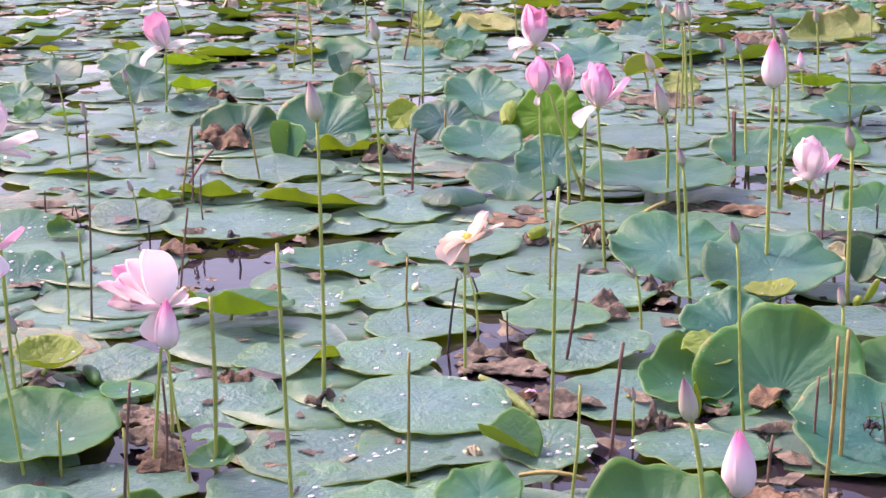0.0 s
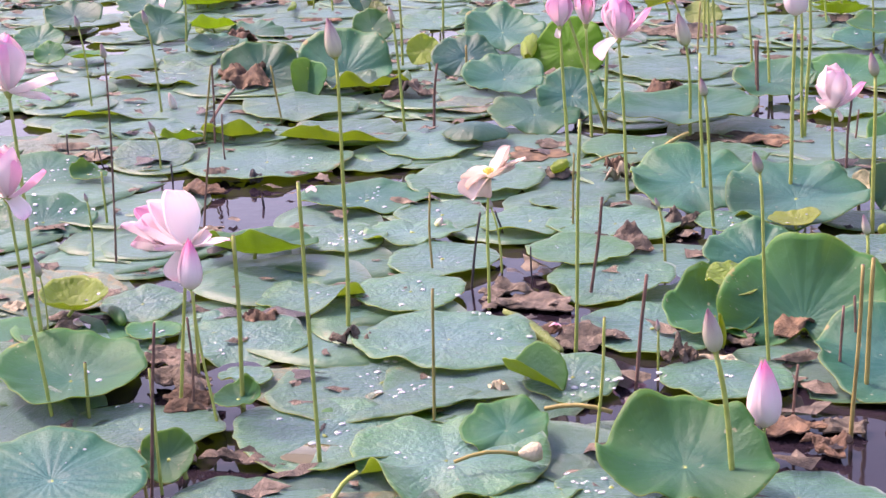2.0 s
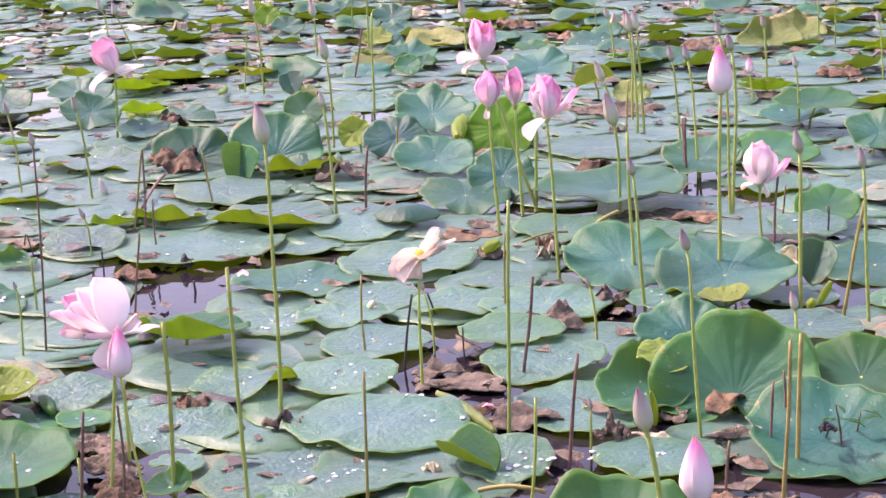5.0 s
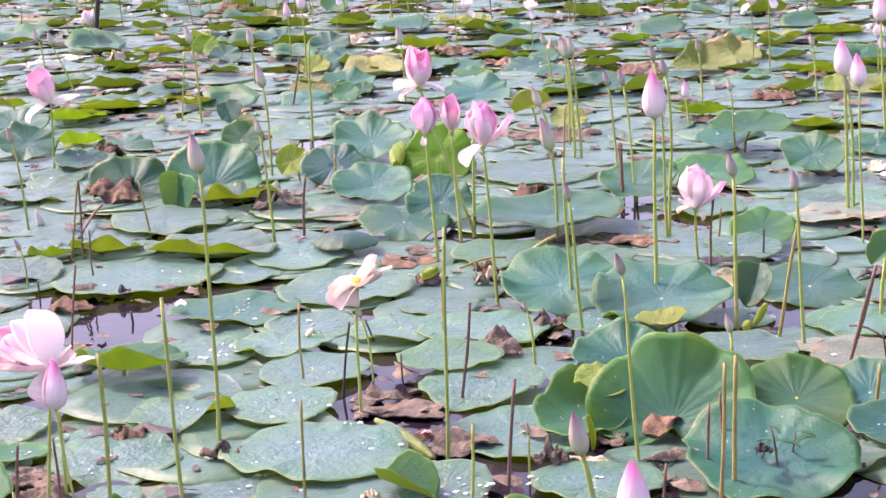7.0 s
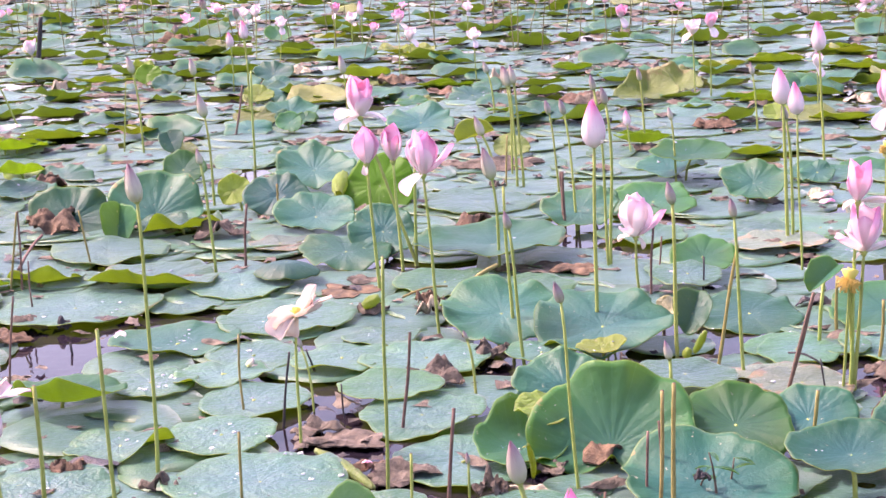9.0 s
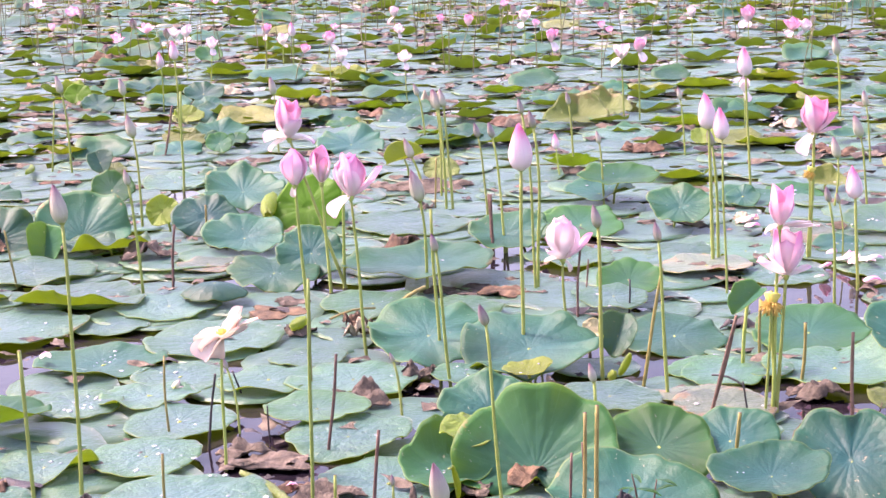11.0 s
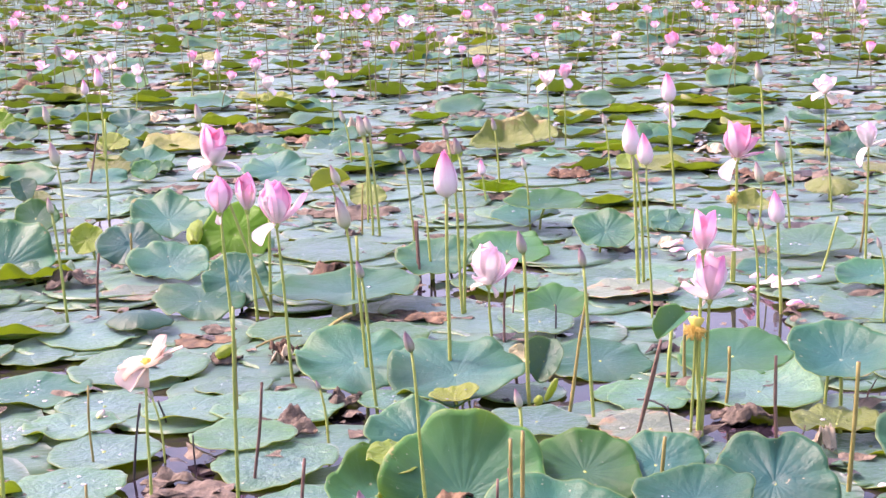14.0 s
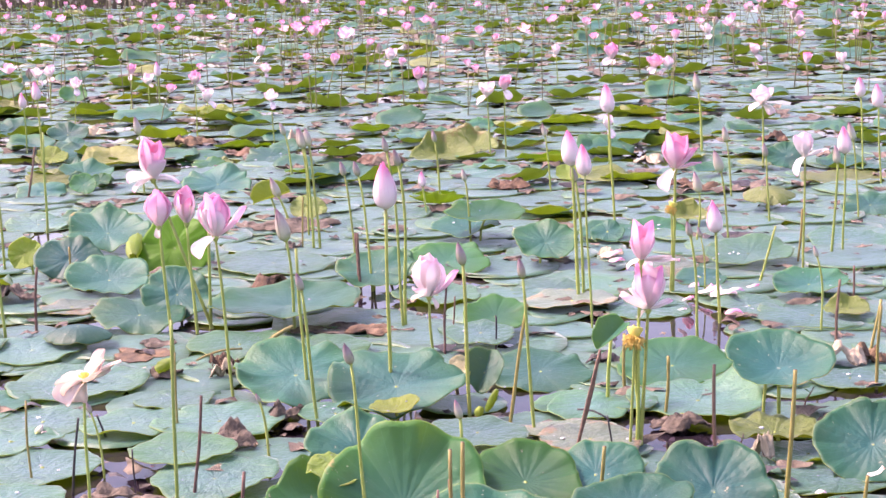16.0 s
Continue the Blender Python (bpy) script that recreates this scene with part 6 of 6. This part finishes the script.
dead_leaf(-1.216, 11.19, 0.219, 0.041, "brown")
dead_leaf(-0.591, 8.301, 0.353, 0.039, "grey")
dead_leaf(-0.222, 10.471, 0.202, 0.059, "grey")
fallen_petal(-1.557, 5.122, 0.04, 0.064, 20, "light", 0)
fallen_petal(-0.609, 3.972, 0.03, 0.096, 10, "light", 0)
fallen_petal(-0.338, 3.639, 0.02, 0.037, 120, "light", 0)
fallen_petal(-0.325, 3.666, 0.02, 0.035, 60, "light", 0)
fallen_petal(-1.75, 3.844, 0.02, 0.07, -20, "light", 0)
fallen_petal(-1.06, 4.773, 0.04, 0.043, 30, "dusk", 0)
fallen_petal(-0.9, 5.526, 0.03, 0.037, 30, "wilt", 0)
fallen_petal(0.993, 6.364, 0.035, 0.093, 10, "light", 0)
fallen_petal(1.048, 6.449, 0.035, 0.085, 60, "light", 0)
fallen_petal(1.194, 6.493, 0.035, 0.107, 0, "light", 0)
fallen_petal(1.123, 6.45, 0.035, 0.094, 40, "light", 0)
fallen_petal(0.935, 6.165, 0.035, 0.074, 20, "light", 0)
fallen_petal(1.116, 6.124, 0.035, 0.114, 5, "light", 0)
fallen_petal(1.142, 5.782, 0.035, 0.077, 15, "light", 0)
fallen_petal(0.786, 7.149, 0.035, 0.104, 30, "light", 0)
fallen_petal(0.754, 7.256, 0.035, 0.096, 80, "light", 0)
fallen_petal(0.911, 7.008, 0.035, 0.102, 0, "light", 0)
fallen_petal(0.997, 4.092, 0.035, 0.05, 0, "light", 0)
fallen_petal(1.096, 4.016, 0.1, 0.054, 60, "wilt", 0)

# A small rolled leaf stands in for a yellow-green bud.
rolled_leaf(-0.819, 5.474, 0.050, 0.062, 0.019, 20, 25, "yellow")
# Crumpled leaf shapes stand in for a withered seed head.
dead_leaf(-0.628, 5.461, 0.075, 0.055, "pale", crumple=1)
dead_leaf(-0.598, 5.481, 0.06, 0.05, "brown")
lotus_bud(-1.148, 4.788, -1.078, 4.788, 0.030, 0.055, "dusk", radius=0.004, tip=78, tip_az=-95, stem="dry")
lying_stalk(-0.732, 5.587, 0.035, -0.593, 5.696, 0.045, 0.004, "ochre")
fallen_petal(0.824, 7.330, 0.035, 0.088, 15, "light", 0)
fallen_petal(0.775, 7.244, 0.035, 0.072, 60, "light", 0)
fallen_petal(0.977, 6.333, 0.035, 0.096, 10, "light", 0)
fallen_petal(1.048, 6.468, 0.035, 0.080, 70, "light", 0)
fallen_petal(1.029, 6.552, 0.035, 0.064, 130, "light", 0)
fallen_petal(1.166, 6.419, 0.035, 0.112, 0, "light", 0)
fallen_petal(1.249, 6.536, 0.035, 0.096, 25, "light", 0)
fallen_petal(1.096, 6.374, 0.035, 0.080, 160, "light", 0)
sprout(0.215, 3.694, 0.0, 0.15, 7)
sprout(0.176, 3.735, 0.0, 0.09, 5)
sprout(0.247, 3.744, 0.0, 0.12, 5)
sprout(1.127, 4.875, 0.0, 0.09, 4)
sprout(0.635, 4.349, 0.0, 0.06, 3)
sprout(0.867, 4.461, 0.0, 0.08, 3)
dead_leaf(0.182, 3.670, 0.035, 0.03, "dark", z=0.085)

# fallen stalks and rain water
lying_stalk(-0.542, 3.389, 0.04, -0.4, 3.39, 0.04, 0.005, "ochre", pod=0)
lying_stalk(-0.663, 3.042, 0.06, -0.548, 3.098, 0.06, 0.004, "ochre", pod=1)
lying_stalk(-0.545, 5.679, 0.03, -0.444, 5.939, 0.06, 0.007, "ochre", pod=0)
lying_stalk(-0.842, 2.987, 0.05, -0.872, 2.88, 0.02, 0.005, "green", pod=0)
lying_stalk(-2.321, 6.635, 0.05, -2.25, 6.155, 0.02, 0.006, "dry", pod=0)
lying_stalk(0.46, 4.787, 0.06, 0.548, 4.733, 0.04, 0.003, "black", pod=0)
puddle(-0.952, 3.135, 0.019, 0.227, 0.106, 4)
stalk(-2.485, 5.553, -2.458, 5.553, 0.061, 0.003, "black")
stalk(-2.36, 5.466, -2.415, 5.466, 0.082, 0.003, "black")
stalk(-1.673, 5.053, -1.695, 5.053, 0.036, 0.005, "black")
lotus_bud(-2.432, 6.39, -2.482, 6.39, 0.017, 0.076, "wilt", radius=0.005, tip=20, tip_az=60)
rolled_leaf(-1.699, 3.886, 0.03, 0.127, 0.017, -53, 0, "fresh")
rolled_leaf(0.22, 4.889, 0.065, 0.081, 0.011, -36, 60, "yellow")
rolled_leaf(0.183, 4.879, 0.035, 0.032, 0.013, 2, 68, "yellow")
dead_leaf(-0.607, 4.7, 0.063, 0.025, "grey")


# ---- the further field ----
def variants(n, ns, nr, tilted):
    """Leaf shapes of unit radius for the further field."""
    out = []
    for _ in range(n):
        rng = fresh_rng()
        if tilted:
            out.append(blade(1.0, rng, bowl=rng.uniform(0.02, 0.12), wave=rng.uniform(0.06, 0.13), lift=rng.uniform(0.12, 0.38), lift_az=rng.choice([-90.0, 90.0]) + rng.uniform(-50, 50), lift_w=rng.uniform(45, 85), nr=nr, ns=ns))
        else:
            out.append(blade(1.0, rng, bowl=rng.uniform(0.0, 0.05), wave=rng.uniform(0.02, 0.06) if tilted is False else rng.uniform(0.008, 0.022), lift=rng.uniform(0.0, 0.14) if tilted is False else 0.0, lift_az=rng.uniform(0, 360), lift_w=rng.uniform(18, 36), nr=nr, ns=ns))
    return out


def visible_half(y):
    """Half the width of the field at that distance, with a margin."""
    return 0.36 * y + 1.6


def crowded(x, y, gap):
    return any((x - o[0]) ** 2 + (y - o[1]) ** 2 < (gap * o[2]) ** 2 for o in PLACED)


PLACED = [(o.location.x, o.location.y, max(0.12, max(o.children[0].dimensions[:2]) * 0.5)) for o in scene.objects if o.name.startswith("lotus_leaf")]
# open water that stays free of pads
OPEN = [(-1.73, 5.55, 0.28), (-1.62, 5.3, 0.25), (-0.83, 4.45, 0.14), (-0.46, 4.05, 0.2), (-0.3, 3.7, 0.16), (0.02, 3.35, 0.3), (-0.2, 4.85, 0.2), (0.75, 4.9, 0.22), (-0.1, 6.7, 0.3), (0.85, 5.9, 0.2), (-1.35, 3.65, 0.14), (-1.2, 3.15, 0.2)]


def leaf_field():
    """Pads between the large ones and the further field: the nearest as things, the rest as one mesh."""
    rng = np.random.default_rng(77)
    flat_hi, cup_hi = variants(6, 40, 7, False), variants(6, 40, 7, True)
    flat_lo, cup_lo = variants(8, 16, 3, None), variants(8, 16, 3, True)
    me_flat = [[mesh_of("blade", v, f, [LEAF[t], LEAF["under"]], uv, s) for v, f, uv, s in flat_hi] for t in ("teal", "fresh", "drab")]
    me_cup = [[mesh_of("blade", v, f, [LEAF[t], LEAF["under"]], uv, s) for v, f, uv, s in cup_hi] for t in ("raised", "fresh", "olive")]
    made = 0
    V, F, UV, S = [], [], [], []
    count = 0
    y = 2.6
    while y < 36:
        step = 0.235 if y < 11 else (0.265 if y < 20 else 0.31)
        half = visible_half(y)
        x = -half - 0.08 * y
        while x < half:
            px, py = x + rng.uniform(-0.17, 0.17), y + rng.uniform(-0.17, 0.17)
            x += step * rng.uniform(0.75, 1.25)
            shift = -0.10 * py
            r = float(np.clip(rng.normal(0.165, 0.045), 0.08, 0.27))
            if any((px - a) ** 2 + (py - b) ** 2 < (c + r * 0.7) ** 2 for a, b, c in OPEN):
                continue
            if py < 8.5 and crowded(px, py, 0.32):
                continue
            if py > 8.5 and crowded(px, py, 0.4):
                continue
            if rng.random() < 0.03:
                continue
            raised = rng.random() < (0.0 if py < 9.5 else 0.22 if py < 16 else 0.2)
            z = rng.uniform(0.003, 0.010) if py < 8.5 else rng.uniform(0.003, 0.010)
            r = r * 1.1
            m = Matrix.Translation((px, py, z + (0.03 if raised else 0))) @ Matrix.Rotation(rng.uniform(-0.12, 0.12) * (2.0 if raised else 0.16), 4, "X") @ Matrix.Rotation(rng.uniform(-0.1, 0.1) * (1 if raised else 0.2), 4, "Y")
            if not raised:
                m = m @ Matrix.Rotation(rng.uniform(0, 6.28), 4, "Z")
            m = m @ Matrix.Scale(r * (0.8 if raised else 1), 4)
            if py < 13 and made < 130:
                made += 1
                tone = rng.choice(3, p=[0.6, 0.22, 0.18])
                me = (me_cup if raised else me_flat)[tone][int(rng.integers(0, 6))]
                ob = part("lotus_leaf", me, None, m)
                tagged(ob, "ageing lotus leaf curling up from the pond" if raised else "flat blue-green lotus pad floating between larger leaves", "lotus leaf", "lotus leaves on the pond")
                continue
            v, f, uv, s = (cup_lo if raised else flat_lo)[int(rng.integers(0, 8))]
            R = np.array(m)
            V.append(v @ R[:3, :3].T + R[:3, 3])
            F += [tuple(a + count for a in q) for q in f]
            UV.append(uv)
            old = rng.random() < (0.08 if raised else (0.025 if py > 11 else 0.0))
            S += [(2 if old else 3 if raised else 0) if q == 0 else q for q in s]
            count += len(v)
        y += step
    ob = part("distant_lotus_leaves", mesh_of("distant_lotus_leaves", np.vstack(V), F, [LEAF["far"], LEAF["far_under"], LEAF["far_olive"], LEAF["far_raised_shaded"]], np.vstack(UV), S))
    tagged(ob, "dense carpet of blue-green and olive lotus leaves", "lotus leaves", kind="stuff")


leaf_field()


def far_flowers():
    """Flowers, buds and stems too far off to count, as one mesh a kind."""
    rng = np.random.default_rng(5)
    src = {k: petal_of(kind, "half") for k, kind in (("pink", "rose"), ("light", "pink"), ("dusk", "dusk"))}
    coarse = {}
    for k, me in src.items():
        # a third of the rings and columns of the petal's outer skin
        co = np.array([v.co[:] for v in me.vertices])[: 11 * 15].reshape(15, 11, 3)[[0, 4, 8, 11, 14]][:, [0, 3, 5, 7, 10]].reshape(-1, 3)
        uv = np.array([((0, 0.3, 0.5, 0.7, 1)[i], (0, 4, 8, 11, 14)[j] / 14) for j in range(5) for i in range(5)])
        fa = [(j * 5 + i, j * 5 + i + 1, j * 5 + i + 6, j * 5 + i + 5) for j in range(4) for i in range(4)]
        coarse[k] = (co, uv, fa)
    bag = {k: ([], [], [], [0]) for k in coarse}
    sv, sf = [], []
    for i in range(1150):
        y = 13 + 22 * rng.random() ** 0.75
        x = rng.uniform(-visible_half(y) - 0.08 * y, visible_half(y))
        h = rng.normal(0.42, 0.12) * (1 if y < 20 else 0.8)
        what = rng.choice(4, p=[0.32, 0.13, 0.28, 0.27])
        lean = rng.normal(0, 0.05, 2)
        v, f = tube([(x, y, -0.05), (x + lean[0] * 0.4, y + lean[1] * 0.4, h * 0.5), (x + lean[0], y + lean[1], h)], [0.0045, 0.004, 0.0035], 4)
        n = len(sv)
        sv += v
        sf += [tuple(a + n for a in q) for q in f]
        if what == 3:
            continue
        kind = ("pink", "light", "dusk")[what]
        op = {0: 0.45, 1: 0.6, 2: 0.02}[what] * rng.uniform(0.4, 1.4)
        size = (0.094 if what < 2 else 0.085) * rng.uniform(0.65, 1.15) * (1 if y < 20 else 0.95)
        axis = head_axis(rng.uniform(0, 22), rng.uniform(0, 360))
        co, uv, fa = coarse[kind]
        V, U, F, cnt = bag[kind]
        for p in range(8 if what < 2 else 5):
            m = np.array(Matrix.Translation((x + lean[0], y + lean[1], h)) @ axis @ Matrix.Rotation(p * 2.4 + rng.uniform(-0.3, 0.3), 4, "Z") @ Matrix.Rotation(-(0.1 + (1.4 if p % 2 else 0.6) * op * rng.uniform(0.6, 1.3)), 4, "X") @ Matrix.Scale(size, 4))
            V.append(co @ m[:3, :3].T + m[:3, 3])
            U.append(uv)
            F += [tuple(a + cnt[0] for a in q) for q in fa]
            cnt[0] += len(co)
    names = {"pink": ("distant_pink_flowers", "many small pink lotus flowers over the far leaves"), "light": ("distant_pale_flowers", "many pale pink lotus flowers over the far leaves"), "dusk": ("distant_buds", "many mauve lotus buds over the far leaves")}
    for k, (V, U, F, cnt) in bag.items():
        ob = part(names[k][0], mesh_of(names[k][0], np.vstack(V), F, [src[k].materials[0]], np.vstack(U)))
        tagged(ob, names[k][1], "lotus flowers", kind="stuff")
    ob = part("distant_stems", mesh_of("distant_stems", sv, sf, [M_STEM_FAR]))
    tagged(ob, "many thin brownish-green lotus stems in the distance", "stems", kind="stuff")


far_flowers()


def litter():
    """Scraps of brown leaf floating between the pads, past counting."""
    rng = np.random.default_rng(9)
    V, F = [], []
    for i in range(3600):
        y = 2.8 + 28 * rng.random() ** 1.2
        x = rng.uniform(-visible_half(y) - 0.1 * y, visible_half(y))
        w = rng.uniform(0.012, 0.05) * (1 if y < 9 else 2.0 if y < 16 else 2.6)
        az, n = rng.uniform(0, 6.28), len(V)
        k = 9
        ring = [(w * (1 + 0.3 * rng.normal()) * math.cos(2 * math.pi * j / k), 0.6 * w * (1 + 0.3 * rng.normal()) * math.sin(2 * math.pi * j / k), rng.uniform(-0.1, 0.35) * w) for j in range(k)]
        for px, py, pz in ring + [(0, 0, 0.2 * w)]:
            V.append((x + px * math.cos(az) - py * math.sin(az), y + px * math.sin(az) + py * math.cos(az), 0.012 + pz))
        F += [(n + j, n + (j + 1) % k, n + k) for j in range(k)]
    ob = part("leaf_litter", mesh_of("leaf_litter", V, F, [M_DEAD_GREY], smooth=False))
    tagged(ob, "scraps of rotten brown leaf floating between the pads", "leaf litter", kind="stuff")


litter()


def torn_leaves():
    """Torn brown leaf pieces caught on the pads of the middle distance, past counting."""
    rng = np.random.default_rng(21)
    bags = {"brown": ([], []), "dark": ([], [])}
    for i in range(640):
        y = 3.3 + 16 * rng.random() ** 1.3
        x = rng.uniform(-visible_half(y) - 0.1 * y, visible_half(y))
        kind = "dark" if rng.random() < 0.35 else "brown"
        V, F = bags[kind]
        w, slim = 0.015 + (0.045 + 0.003 * y) * rng.random() ** 1.5, rng.uniform(0.2, 0.7)
        az, n, k, ph = rng.normal(0, 0.5), len(V), 14, rng.uniform(0, 6.28, 3)
        for ring in (1.0, 0.5):
            for j in range(k):
                an = 2 * math.pi * j / k
                q = ring * w * (1 + 0.22 * math.sin(3 * an + ph[0]) + 0.15 * math.sin(5 * an + ph[1]))
                px, py = q * math.cos(an), slim * q * math.sin(an)
                V.append((x + px * math.cos(az) - py * math.sin(az), y + px * math.sin(az) + py * math.cos(az), 0.022 + w * (0.16 * math.sin(2 * an + ph[2]) * ring + 0.14 * (1 - ring) + 0.05)))
        V.append((x, y, 0.03 + 0.12 * w))
        for j in range(k):
            b = (j + 1) % k
            F += [(n + j, n + b, n + k + b, n + k + j), (n + k + j, n + k + b, n + 2 * k)]
    for kind, (V, F) in bags.items():
        ob = part("torn_leaf_pieces", mesh_of("torn_leaf_pieces", V, F, [M_DEAD_GREY if kind == "brown" else M_DARK]))
        tagged(ob, "torn %s pieces of dead lotus leaf lying on the pads" % ("brown" if kind == "brown" else "blackened"), "leaf litter", kind="stuff")


torn_leaves()


def reed_bank():
    """Dry reeds and grass along the far shore, past counting."""
    rng = np.random.default_rng(12)
    V, F = [], []
    for i in range(5000):
        x = rng.uniform(-30, 26)
        y = 35.2 + 2.2 * math.sin(x * 0.09 + 1) + 0.8 * math.sin(x * 0.31) + rng.uniform(-0.8, 1.6)
        h = rng.uniform(0.3, 0.9) * (0.7 + 0.5 * math.sin(x * 0.7) ** 2)
        lx, ly, w, n = rng.normal(0, 0.2), rng.normal(0, 0.15), rng.uniform(0.01, 0.025), len(V)
        V += [(x - w, y, -0.1), (x + w, y, -0.1), (x + w * 0.8 + lx * 0.3, y + ly * 0.3, h * 0.6), (x - w * 0.8 + lx * 0.3, y + ly * 0.3, h * 0.6), (x + lx, y + ly, h)]
        F += [(n, n + 1, n + 2, n + 3), (n + 3, n + 2, n + 4)]
    ob = part("reeds", mesh_of("reeds", V, F, [M_REED]))
    tagged(ob, "dry brown reeds along the far bank of the pond", "reeds", kind="stuff")


reed_bank()
